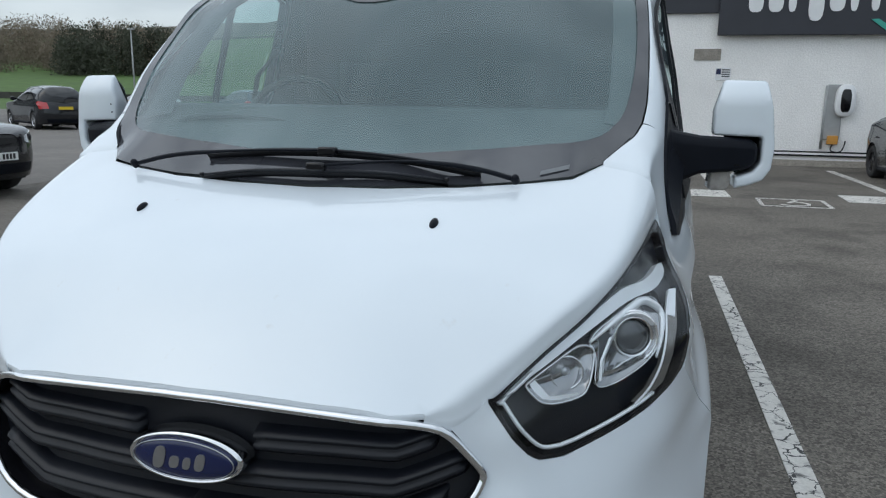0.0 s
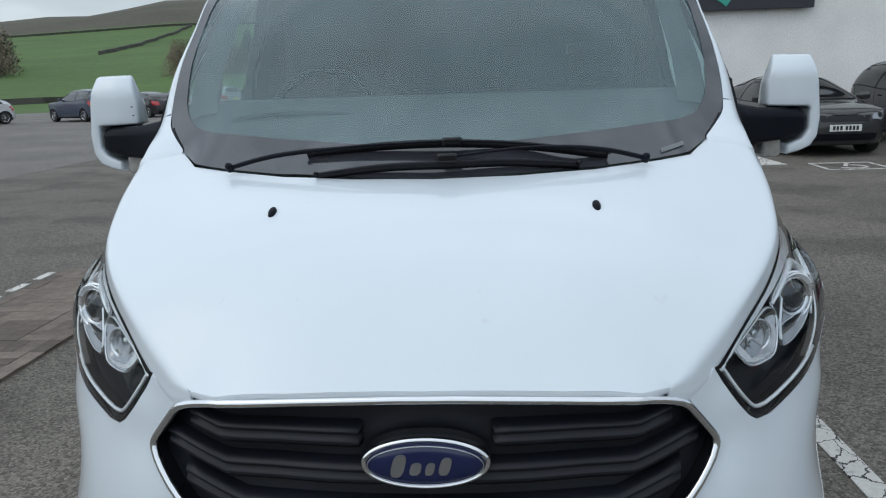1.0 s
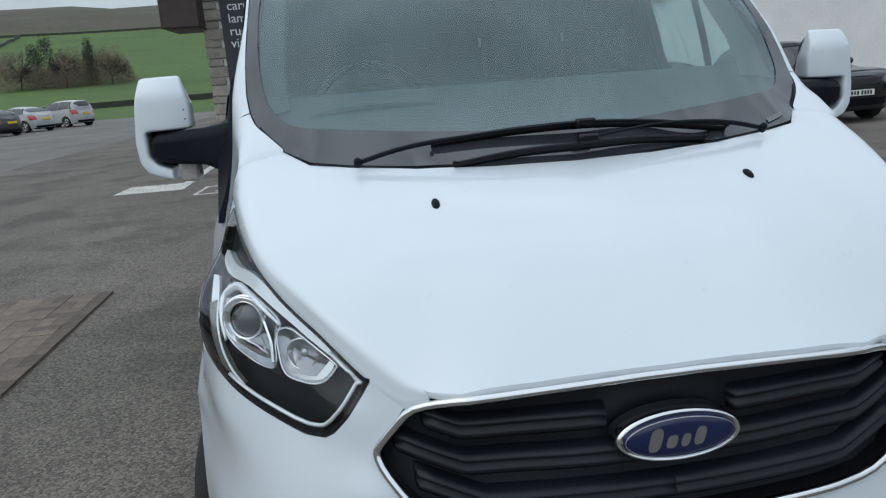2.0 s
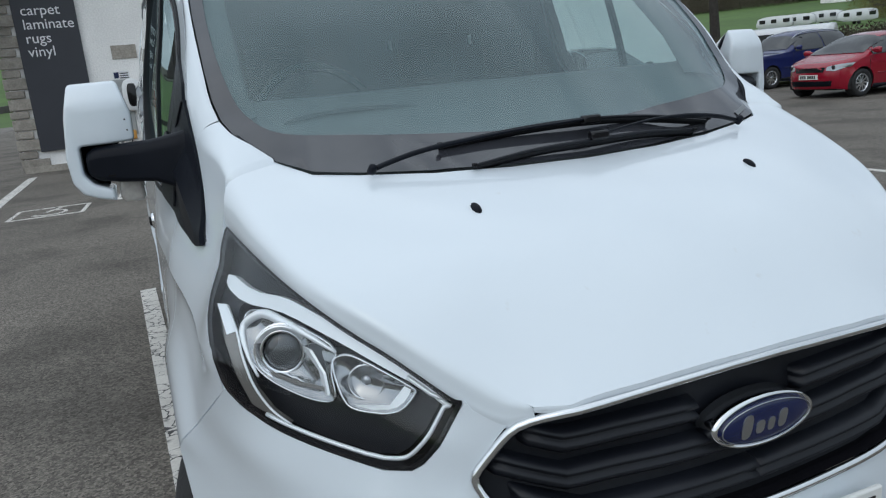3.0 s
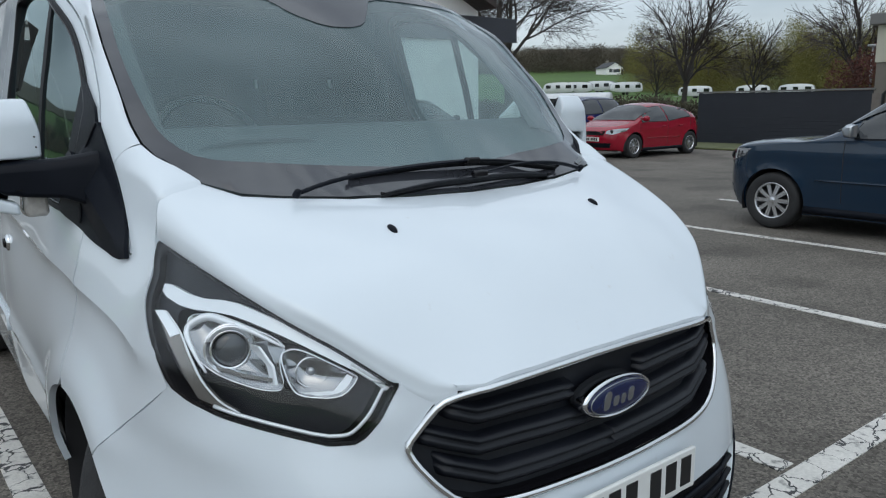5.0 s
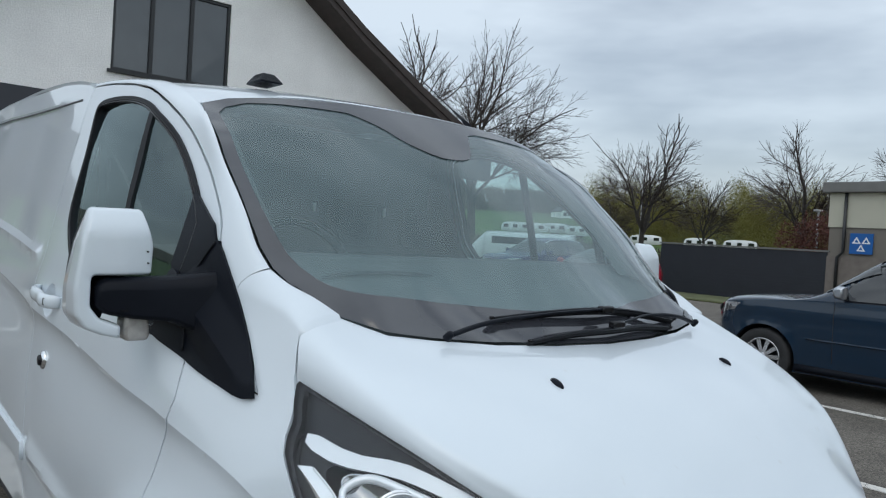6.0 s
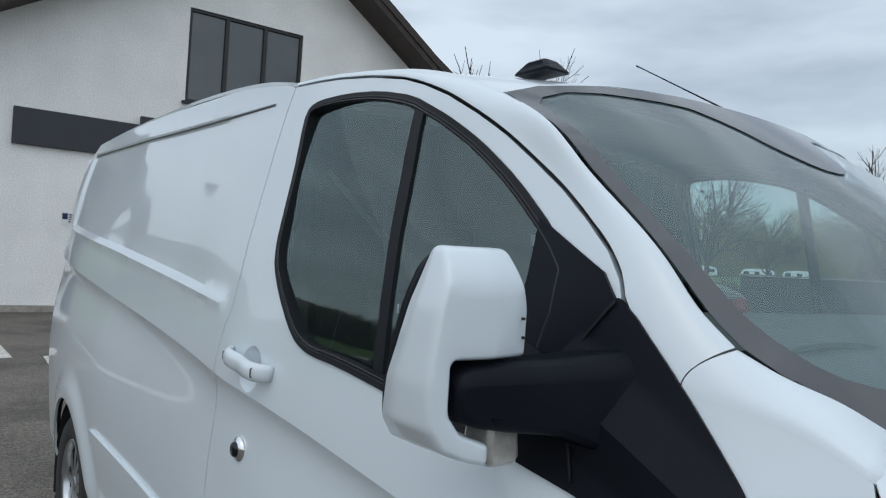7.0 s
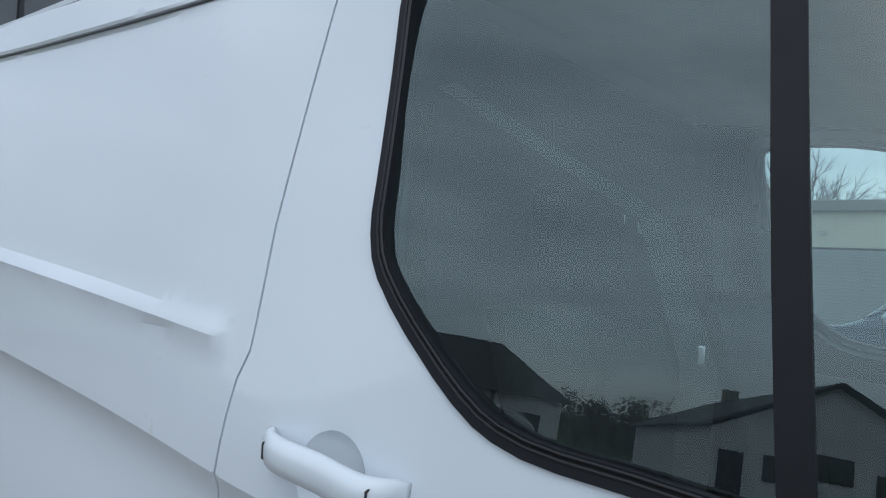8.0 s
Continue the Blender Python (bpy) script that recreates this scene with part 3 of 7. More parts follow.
# bonnet
LAMP_EDGE = curve3([(0.531, 0.094, 0.932), (0.571, 0.13, 0.969), (0.624, 0.186, 1.016), (0.688, 0.263, 1.064), (0.744, 0.358, 1.112), (0.795, 0.52, 1.163), (0.829, 0.69, 1.205)], 22)
# The top is one smooth skin as far as a shoulder line; a rounded flank falls from there to the lamp's edge.
SHOULDER = [(0.4405, 0.0362, 0.9305), (0.464, 0.058, 0.9485), (0.488, 0.082, 0.969), (0.530, 0.118, 1.001), (0.584, 0.168, 1.041), (0.646, 0.236, 1.090), (0.700, 0.330, 1.134), (0.737, 0.468, 1.198), (0.757, 0.615, 1.259), (0.757, 0.739, 1.311)]
TOP = SHOULDER + [(0, 0.0, 0.945), (0.15, 0.002, 0.9438), (0.25, 0.004, 0.941), (0.33, 0.008, 0.938), (0.385, 0.012, 0.935), (0.697, 0.752, 1.317), (0.63, 0.65, 1.288),
       (0.535, 0.61, 1.278), (0.377, 0.558, 1.267), (0.2, 0.533, 1.26), (0, 0.523, 1.257), (0.36, 0.388, 1.208), (0, 0.388, 1.216), (0, 0.2, 1.12), (0.3, 0.2, 1.113), (0.4, 0.1, 1.009), (0.4, 0.15, 1.056), (0.55, 0.40, 1.195), (0.5, 0.2, 1.090), (0.6, 0.3, 1.135)]
bonnet_fit = tps(TOP + [(-x, y, z) for x, y, z in TOP if x], 2.5e-3)
FALL = [(0.4408, 0.0352, 0.923), (0.458, 0.043, 0.917), (0.478, 0.0525, 0.912), *[tuple(q) for q in LAMP_EDGE]]
half = [(0, 0.0), (0.25, 0.004), (0.385, 0.012), *[(q[0], q[1]) for q in curve3(SHOULDER, 60)], (0.697, 0.752), (0.63, 0.65), (0.535, 0.61), (0.377, 0.558), (0.2, 0.533), (0, 0.523)]
bonnet_line = half + [(-x, y) for x, y in half[-2:0:-1]]


def flank(s, n=60, k=9):
    """The rounded side of the bonnet, from the shoulder line down to the lamp's edge."""
    top, low = curve3(SHOULDER, n), curve3(FALL, n)
    sec = []
    for i, (a, b) in enumerate(zip(top, low)):
        d = top[min(i + 1, n - 1)] - top[max(i - 1, 0)]
        out = np.array((d[1], -d[0], 0.0)) / np.hypot(d[0], d[1])
        e = 0.004
        at = lambda q: np.array((q[0], q[1], float(bonnet_fit(q[0], q[1]))))
        p = at(a)
        t = (p - at(p - out * e)) / e
        gap = np.linalg.norm(b - p)
        w = i / (n - 1)
        c1 = p + t / np.linalg.norm(t) * gap * 0.42
        c2 = b + (np.array((0, 0, 1.0)) - out * (0.30 - 0.25 * w)) * gap * 0.40
        sec.append([(s * q[0], q[1], q[2]) for q in (p * (1 - u) ** 3 + 3 * c1 * u * (1 - u) ** 2 + 3 * c2 * u * u * (1 - u) + b * u ** 3 for u in np.linspace(0, 1, k))] + [(s * (b[0] - 0.004 * out[0]), b[1] - 0.004 * out[1], b[2] - 0.016)])
    return rings(sec, False, False)


skin = facing(sheet(inset(bonnet_line, 0.0005), lambda u, v: (u, v, bonnet_fit(u, v)), 0.022), (0, 0, 1))
for s in (-1, 1):
    tmp = bpy.data.meshes.new("flank")
    facing(flank(s), (s, -0.3, 0.6)).to_mesh(tmp)
    skin.from_mesh(tmp)
    bpy.data.meshes.remove(tmp)
bmesh.ops.remove_doubles(skin, verts=skin.verts, dist=0.003)
bonnet = part("bonnet", facing(skin, (0, 0, 1)), PAINT, van, "white bonnet with two washer jets", thick=0.006)
lip_line = [(x, y) for x, y in bonnet_line if y < 0.04]
lip_line = sorted(lip_line)
lip_pts = curve3([(x, y + 0.0022, float(bonnet_fit(x, y + 0.0022))) for x, y in dense(lip_line, 0.05, False)], 60)
part("bonnet_lip", facing(rings([[(x, y, z - 0.0005), (x, y - 0.002, z - 0.005), (x, y - 0.001, z - 0.013), (x, y + 0.008, z - 0.016)] for x, y, z in lip_pts], False, False), (0, -1, 0)), PAINT, bonnet)
part("engine_bay_tray", facing(sheet(inset(bonnet_line, 0.02), lambda u, v: (u, v, bonnet_fit(u, v) - 0.035), 0.06), (0, 0, 1)), SHELL, van)
for s in (-1, 1):
    c = Vector((s * 0.36, 0.388, float(bonnet_fit(0.36, 0.388))))
    b = bmesh.new()
    bmesh.ops.create_uvsphere(b, u_segments=14, v_segments=8, radius=1.0, matrix=Matrix.Translation(c) @ pose(0, 0, 0, 22, 0, 0) @ Matrix.Diagonal((0.0095, 0.02, 0.009, 1)))
    part("washer_jet", b, BLACK, bonnet, "small black washer jet")

# windscreen: clear pane, dark border, cowl, wipers
SCREEN = [(0.697, 1.317, 0.752), (0.769, 1.381, 0.857), (0.787, 1.412, 0.912), (0.797, 1.535, 1.03), (0.791, 1.682, 1.2), (0.782, 1.772, 1.301), (0.752, 1.862, 1.477), (0.63, 1.29, 0.65),
          (0.535, 1.279, 0.612), (0.377, 1.268, 0.56), (0.2, 1.261, 0.535), (0, 1.258, 0.525), (0, 1.93, 1.385), (0.3, 1.925, 1.395), (0.55, 1.905, 1.425), (0.68, 1.884, 1.455), (0, 1.6, 0.935), (0.5, 1.6, 0.985), (0.36, 1.30, 0.645)]
screen_fit = tps(SCREEN + [(-x, z, y) for x, z, y in SCREEN if x], 1e-3)
sh = [(0, 1.258), (0.2, 1.261), (0.377, 1.268), (0.535, 1.279), (0.63, 1.29), (0.695, 1.314), (0.735, 1.345), (0.769, 1.381), (0.786, 1.412), (0.795, 1.46), (0.797, 1.535), (0.791, 1.682),
      (0.782, 1.772), (0.768, 1.83), (0.752, 1.862), (0.68, 1.886), (0.55, 1.906), (0.3, 1.926), (0, 1.931)]
screen_line = sh + [(-x, z) for x, z in sh[-2:0:-1]]
clear_side = [(0, 1.328), (0.25, 1.335), (0.41, 1.347), (0.53, 1.360), (0.64, 1.368), (0.695, 1.385), (0.737, 1.432), (0.752, 1.5), (0.76, 1.58), (0.757, 1.69), (0.744, 1.78), (0.725, 1.842), (0.617, 1.879), (0.34, 1.885)]
clear_line = rounded(clear_side + [(0.17, 1.885), (0.11, 1.83), (0.05, 1.775), (-0.02, 1.758), (-0.11, 1.76), (-0.2, 1.80), (-0.24, 1.84), (-0.3, 1.87)] + [(-x, z) for x, z in clear_side[:0:-1]], 1)



def on_screen(out=0.0):
    return lambda u, v: (u, screen_fit(u, v) - out, v + 0.6 * out)


windscreen = part("windscreen", facing(sheet(inset(screen_line, 0.004), on_screen(), 0.04), (0, -1, 0.5)), WSGLASS, van, "large tinted windscreen mirroring grey sky")
windscreen.visible_shadow = False
part("windscreen_border", facing(sheet(inset(screen_line, 0.003), on_screen(0.003), 0.03, [clear_line]), (0, -1, 0.5)), FRIT, windscreen, "dark ceramic border")
part("rain_sensor", box(-0.05, 0.05, 1.235, 1.29, 1.79, 1.83), GLOSSBLK, windscreen, bevel=0.01)
part("screen_sticker", facing(sheet([(0.555, 1.293), (0.62, 1.307), (0.62, 1.316), (0.555, 1.302)], on_screen(0.006), 0.02), (0, -1, 0.5)), GROOVE, windscreen)


def scr(x, z, out):
    return Vector((x, float(screen_fit(x, z)) - out, z + 0.6 * out))


# wipers: pivot cover, arched arm, blade spine, rubber and clip
for pivot, knee, tip, blade in (((-0.515, 1.277), (-0.23, 1.306), (0.04, 1.318), ((-0.331, 1.309), (0.04, 1.324), (0.418, 1.291))),
                                ((0.505, 1.276), (0.27, 1.296), (0.03, 1.284), ((-0.29, 1.263), (0.02, 1.279), (0.345, 1.272)))):
    ends = [(pivot, 0.022), ((0.7 * pivot[0] + 0.3 * knee[0], 0.65 * pivot[1] + 0.35 * knee[1] + 0.004), 0.034), (knee, 0.046), (tip, 0.044)]
    run = curve3([scr(*p, o) for p, o in ends], 24)
    arm = part("wiper_arm", tube([tuple(p) for p in run], [0.0085 if k < 9 else 0.0085 - 0.0038 * min(1, (k - 8) / 5) for k in range(24)], 8, flat=0.7), BLACK, windscreen, "black wiper arm")
    c = scr(*pivot, 0.028)
    part("pivot_cap", lathe([(0.0, -0.010), (0.006, -0.009), (0.009, -0.004), (0.010, 0.012)], "y", 16), BLACK, arm, m=Matrix.Translation(c) @ pose(0, 0, 0, -40, 0, 0))
    bow = curve3([scr(*blade[0], 0.020), scr(0.5 * (blade[0][0] + blade[1][0]), 0.5 * (blade[0][1] + blade[1][1]) + 0.006, 0.026), scr(*blade[1], 0.030), scr(0.5 * (blade[2][0] + blade[1][0]), 0.5 * (blade[2][1] + blade[1][1]) + 0.006, 0.026), scr(*blade[2], 0.020)], 30)
    part("blade_spine", tube([tuple(p) for p in bow], [0.0045 * (0.6 + 0.4 * math.sin(math.pi * k / 29)) for k in range(30)], 6), GRILLE, arm)
    part("blade_rubber", rings([[(p[0], p[1] - 0.002, p[2] - 0.004), (p[0], p[1] + 0.004, p[2] - 0.003), (p[0], p[1] + 0.016, p[2] - 0.016), (p[0], p[1] + 0.014, p[2] - 0.018)] for p in bow]), RUBBER, arm)
    c = scr(*tip, 0.040)
    part("wiper_clip", box(c.x - 0.024, c.x + 0.024, c.y - 0.012, c.y + 0.012, c.z - 0.011, c.z + 0.010), GLOSSBLK, arm, bevel=0.005)
    for q in (bow[0], bow[-1]):
        part("blade_end", box(q[0] - 0.005, q[0] + 0.005, q[1] - 0.006, q[1] + 0.004, q[2] - 0.004, q[2] + 0.005), GLOSSBLK, arm, bevel=0.002)
for s in (-1, 1):
    wall = [(*a, *b) for a, b in zip(curve3(PILLAR_IN[:4], 16), curve3(FOOT_IN, 16))]
    part("cowl_end", rings([[(s * (x0 - 0.012), y0 - 0.006, z0 + 0.001), (s * (x0 + 0.001), y0, z0 - 0.004), (s * (x1 + 0.001), y1, z1 - 0.0015), (s * (x1 - 0.004), y1 + 0.001, z1 - 0.002)] for x0, y0, z0, x1, y1, z1 in wall]), BLACK, windscreen, "black rubber at the corner of the windscreen")

# roof, beacon, aerial
ROOF = [(0, 1.385, 1.931), (0.3, 1.395, 1.926), (0.55, 1.425, 1.906), (0.752, 1.477, 1.862), (0.748, 1.6, 1.912), (0.752, 1.75, 1.951), (0.762, 2.0, 1.985), (0.775, 2.315, 2.008),
        (0, 1.6, 1.98), (0, 2.0, 2.02), (0.5, 1.7, 1.975), (0.5, 2.2, 2.025), (0, 2.6, 2.065), (0.6, 3.6, 2.115), (0.6, 2.6, 2.06), (0.822, 2.45, 2.028), (0.812, 3.6, 2.08), (0.79, 5.0, 2.07), (0, 3.6, 2.135), (0, 5.05, 2.11), (0.82, 2.65, 2.05)]
roof_fit = tps(ROOF + [(-x, y, z) for x, y, z in ROOF if x], 3e-4)
rh = [(0, 1.386), (0.3, 1.396), (0.55, 1.426), (0.68, 1.455), (0.752, 1.478), (0.748, 1.6), (0.752, 1.75), (0.762, 2.0), (0.775, 2.31), (0.826, 2.316), (0.82, 2.65), (0.818, 3.0), (0.815, 3.7), (0.805, 4.6), (0.785, 4.9), (0.7, 5.03), (0, 5.06)]
part("roof", facing(sheet(rh + [(-x, y) for x, y in rh[-2:0:-1]], lambda u, v: (u, v, roof_fit(u, v)), 0.045), (0, 0, 1)), PAINT, van, "white roof", thick=0.012)
pod = rings([[(-0.45 + sx * (0.045 - 0.022 * t), 1.68 + sy * (0.065 - 0.035 * t), 1.992 + 0.036 * t) for sx, sy in ((-1, -1), (1, -1), (1, 1), (-1, 1))] for t in (0, 0.25, 0.8, 1.0)])
part("roof_pod", pod, BLACK, van, "low black pod on the roof", bevel=0.012)
part("aerial", tube([(0.358, 1.52, 1.952), (0.374, 1.582, 1.991), (0.39, 1.645, 2.025), (0.396, 1.668, 2.037), (0.53, 2.16, 2.303), (0.533, 2.17, 2.308), (0.537, 2.185, 2.316)], [0.011, 0.0075, 0.0055, 0.003, 0.0022, 0.0034, 0.0034], 8), BLACK, van, "thin black roof aerial")
part("tail_panel", box(-0.83, 0.83, 5.03, 5.07, 0.4, 2.0), PAINT, van, bevel=0.02)
for s in (-1, 1):
    part("tail_lamp", box(min(s * 0.76, s * 0.85), max(s * 0.76, s * 0.85), 5.071, 5.085, 0.95, 1.55), mat("red_lamp", (0.35, 0.01, 0.012), 0.12, coat=1.0), van, "red tail lamp", bevel=0.012)

# front bumper, control points (x, z, y)
NOSE_TOP = [(0, 0.94, 0.004), (0.25, 0.934, 0.008), (0.385, 0.931, 0.016), (0.444, 0.912, 0.044), (0.478, 0.906, 0.054), (0.531, 0.923, 0.094), (0.538, 0.952, 0.097), (0.571, 0.975, 0.132),
            (0.624, 1.014, 0.188), (0.688, 1.061, 0.265), (0.744, 1.109, 0.36), (0.795, 1.16, 0.52), (0.829, 1.2, 0.69), (0.587, 0.876, 0.103), (0.634, 0.831, 0.128), (0.676, 0.826, 0.168),
            (0.763, 0.852, 0.249), (0.833, 0.872, 0.345), (0.88, 0.9, 0.42), (0.9, 0.925, 0.455), (0.913, 0.99, 0.505), (0.906, 1.04, 0.56), (0.888, 1.07, 0.615), (0.871, 1.098, 0.637), (0.846, 1.16, 0.658)]
NOSE_LOW = [(0.513, 0.86, 0.071), (0.547, 0.814, 0.083), (0, 0.82, 0.0), (0.3, 0.82, 0.02), (0, 0.66, -0.03), (0.3, 0.67, -0.012), (0.45, 0.7, 0.025), (0.6, 0.74, 0.075), (0.75, 0.76, 0.205),
            (0.88, 0.8, 0.40), (0.952, 0.829, 0.589), (0.992, 0.72, 0.72), (0, 0.5, -0.055), (0.4, 0.5, -0.02), (0.7, 0.5, 0.09), (0.88, 0.5, 0.32), (0.97, 0.5, 0.6), (0, 0.25, -0.05), (0.5, 0.25, 0.0), (0.8, 0.25, 0.25), (0.95, 0.25, 0.58)]
MEET = [(float(half_width(y, z)), z, y) for y, z in ((0.52, 0.868), (0.583, 0.823), (0.627, 0.793), (0.669, 0.764), (0.707, 0.731), (0.745, 0.698), (0.781, 0.666))]
NOSE_LOW = [q for q in NOSE_LOW if q[:2] not in ((0.952, 0.829), (0.992, 0.72))] + MEET
nose_all = NOSE_TOP + NOSE_LOW + [(x, z - 0.004, y + 0.003) for x, y, z in LAMP_EDGE[2:-1:2]]
nose_fit = tps(nose_all + [(-x, z, y) for x, z, y in nose_all if x], 6e-4)


def on_nose(out=0.0):
    return lambda u, v: (u, nose_fit(np.abs(u), v) - out, v)


gh = [(0, 0.936), (0.25, 0.93), (0.385, 0.926), (0.44, 0.915), (0.478, 0.903), (0.513, 0.86), (0.543, 0.822), (0.547, 0.805), (0.535, 0.775), (0.50, 0.725), (0.46, 0.685), (0.40, 0.662), (0.3, 0.655), (0, 0.65)]
grille_line = gh + [(-x, z) for x, z in gh[-2:0:-1]]
lamp_low = [(0.538, 0.945), (0.556, 0.915), (0.587, 0.872), (0.615, 0.84), (0.634, 0.827), (0.676, 0.822), (0.763, 0.848), (0.833, 0.868), (0.875, 0.892), (0.9, 0.92)]
bh = [(0.478, 0.909), (0.528, 0.928)] + lamp_low + [(x, z - 0.001) for x, z, _ in MEET] + [(MEET[-1][0] - 0.012, 0.55), (0.975, 0.3), (0.95, 0.22)]
bumper_line = bh + [(-x, z) for x, z in bh[::-1]] + [(-x, z) for x, z in gh[5:-1]] + [(0, 0.65)] + [(x, z) for x, z in gh[-2:4:-1]]
low_half = [(0, 0.49), (0.45, 0.49), (0.62, 0.50), (0.66, 0.47), (0.6, 0.33), (0, 0.31)]
low_hole = low_half + [(-x, z) for x, z in low_half[-2:0:-1]]
bumper = part("front_bumper", facing(sheet(bumper_line, on_nose(), 0.024, [low_hole]), (0, -1, 0)), PAINT, van, "white front bumper", thick=0.015)
part("lower_intake", facing(sheet(low_hole, on_nose(-0.03), 0.06), (0, -1, 0)), BLACK, bumper, thick=0.01)
for k in range(3):
    part("intake_bar", tube([(x, float(nose_fit(abs(x), 0.36 + 0.045 * k)) + 0.01, 0.36 + 0.045 * k) for x in np.linspace(-0.6, 0.6, 13)], 0.009, 6), BLACK, bumper)
for s in (-1, 1):
    part("bumper_corner", facing(sheet([(s * 0.60, 0.30), (s * 0.68, 0.48), (s * 0.80, 0.50), (s * 0.90, 0.46), (s * 0.94, 0.25), (s * 0.7, 0.24)], on_nose(0.008), 0.04), (0, -1, 0)), BLACK, bumper, "black lower corner of the bumper", thick=0.012)

# grille: chrome rim, black mesh plate, double bars with bent ends, badge
grille = part("grille_plate", facing(sheet(inset(grille_line, 0.006), on_nose(-0.035), 0.04), (0, -1, 0)), GRILLE, van, "black plastic grille with chrome rim")
rim_pts = [(x, float(nose_fit(abs(x), z)) - 0.004, z) for x, z in dense(rounded(inset(grille_line, 0.005), 1), 0.02)]
rim = tube(rim_pts + rim_pts[:2], 0.0085, 10, caps=False)
part("grille_rim", rim, CHROME, grille, "chrome surround")
part("grille_inner_wall", rings([[(x, float(nose_fit(abs(x), z)) + o, z) for x, z in dense(inset(grille_line, 0.014), 0.03)] for o in (-0.002, 0.05)], True, False), GLOSSBLK, grille)


def bar(x0, x1, z, zend, bent):
    """A hollow-looking bar: two ridges with a groove between, bent down at its outer end."""
    s = 1 if x1 > x0 else -1
    pts = [(x0, z), (x1 - s * bent, z + 0.003), (x1, zend)]
    sec = []
    rows = [(x0 - s * 0.010, z, 0.04)] + [(x, zz, 0.0) for x, zz in dense(pts, 0.03, False)] + [(x1 + s * 0.010, zend + 0.004, 0.04)]
    for x, zz, sink in rows:
        y = float(nose_fit(abs(x), zz))
        prof = [(-0.030, 0.030), (-0.028, 0.004), (-0.017, -0.008), (-0.010, -0.008), (-0.006, 0.003), (0.000, 0.003), (0.004, -0.008), (0.009, -0.006), (0.016, 0.006), (0.020, 0.03)]
        sec.append([(x, y + o * (0.3 if sink else 1.0) + 0.01 + sink, zz + dz) for dz, o in prof])
    return rings(sec, False, False)


for s in (-1, 1):
    part("grille_bar", facing(bar(s * 0.125, s * 0.45, 0.858, 0.884, 0.06), (0, -1, 0)), GRILLE, grille)
    part("grille_bar", facing(bar(s * 0.0, s * 0.505, 0.785, 0.835, 0.12), (0, -1, 0)), GRILLE, grille)
    part("grille_bar", facing(bar(s * 0.0, s * 0.47, 0.712, 0.762, 0.12), (0, -1, 0)), GRILLE, grille)


def ellipse(a, b, n=48):
    return [(a * math.cos(2 * math.pi * k / n), b * math.sin(2 * math.pi * k / n)) for k in range(n)]


badge = part("badge", rings([[(x, -0.028 + o, 0.818 + z) for x, z in ellipse(0.118 * f, 0.048 * f)] for o, f in ((0.05, 1.0), (0.012, 1.0), (0.0, 0.965), (0.002, 0.94))]), CHROME, grille, "blue oval badge with chrome rim")
part("badge_field", rings([[(x, -0.029 + o, 0.818 + z) for x, z in ellipse(0.109 * f, 0.041 * f)] for o, f in ((0.004, 1.0), (-0.002, 0.9), (-0.003, 0.5))]), BADGE, badge)
ring2 = [(x, -0.0315, 0.818 + z) for x, z in ellipse(0.104, 0.0375)]
part("badge_line", tube(ring2 + ring2[:1], 0.0012, 5, caps=False), SATIN, badge)
for x0, x1, z0, z1 in ((-0.060, -0.036, -0.022, 0.022), (-0.026, -0.006, -0.018, 0.006), (0.002, 0.018, -0.018, 0.006), (0.026, 0.046, -0.018, 0.016)):
    part("badge_stroke", rings([[(x + 0.25 * z, y, 0.818 + z) for x, z in rounded([(x0, z0), (x1, z0), (x1, z1), (x0, z1)], 2)] for y in (-0.0305, -0.0335)]), SATIN, badge, smooth=False)
# number plate with plain bars
plate = part("number_plate", box(-0.26, 0.26, -0.072, -0.060, 0.515, 0.626), PLATEW, bumper, "white front number plate", smooth=False, bevel=0.004)
for k in range(7):
    x = -0.205 + 0.062 * k + (0.03 if k > 3 else 0)
    part("plate_bar", box(x, x + 0.042, -0.0735, -0.0715, 0.532, 0.61), INK, plate, smooth=False)

# headlamps
lamp_top = [(0.9, 0.92), (0.912, 0.985), (0.906, 1.035), (0.89, 1.068), (0.872, 1.098), (0.857, 1.128), (0.848, 1.16), *[(q[0], q[2] - 0.006) for q in LAMP_EDGE[:0:-1]]]
lamp_raw = lamp_low + lamp_top[1:]
lamp_line = rounded(lamp_raw, 1)


def at_nose(x, z, back):
    return np.array((x, float(nose_fit(abs(x), z)) + back, z))


POD = [(0.849, 0.985), (0.839, 1.046), (0.818, 1.062), (0.776, 1.062), (0.70, 1.018), (0.722, 0.985), (0.72, 0.925), (0.76, 0.925), (0.822, 0.95)]
HEXA = [(0.718, 0.995), (0.698, 1.008), (0.677, 1.005), (0.608, 0.96), (0.596, 0.950), (0.634, 0.911), (0.702, 0.914), (0.714, 0.941)]


def dish(poly, s, front, deep, slope):
    """A polished bowl within an outline: it falls away from the rim to a flat floor."""
    line = dense(poly, 0.006)

    def lift(u, v):
        d = np.hypot(np.abs(u)[:, None] - line[None, :, 0], v[:, None] - line[None, :, 1]).min(1)
        return u, nose_fit(np.abs(u), v) + front + deep * (1 - np.exp(-slope * d / deep)), v
    return facing(sheet([(s * x, z) for x, z in poly], lift, 0.008), (0, -1, 0))


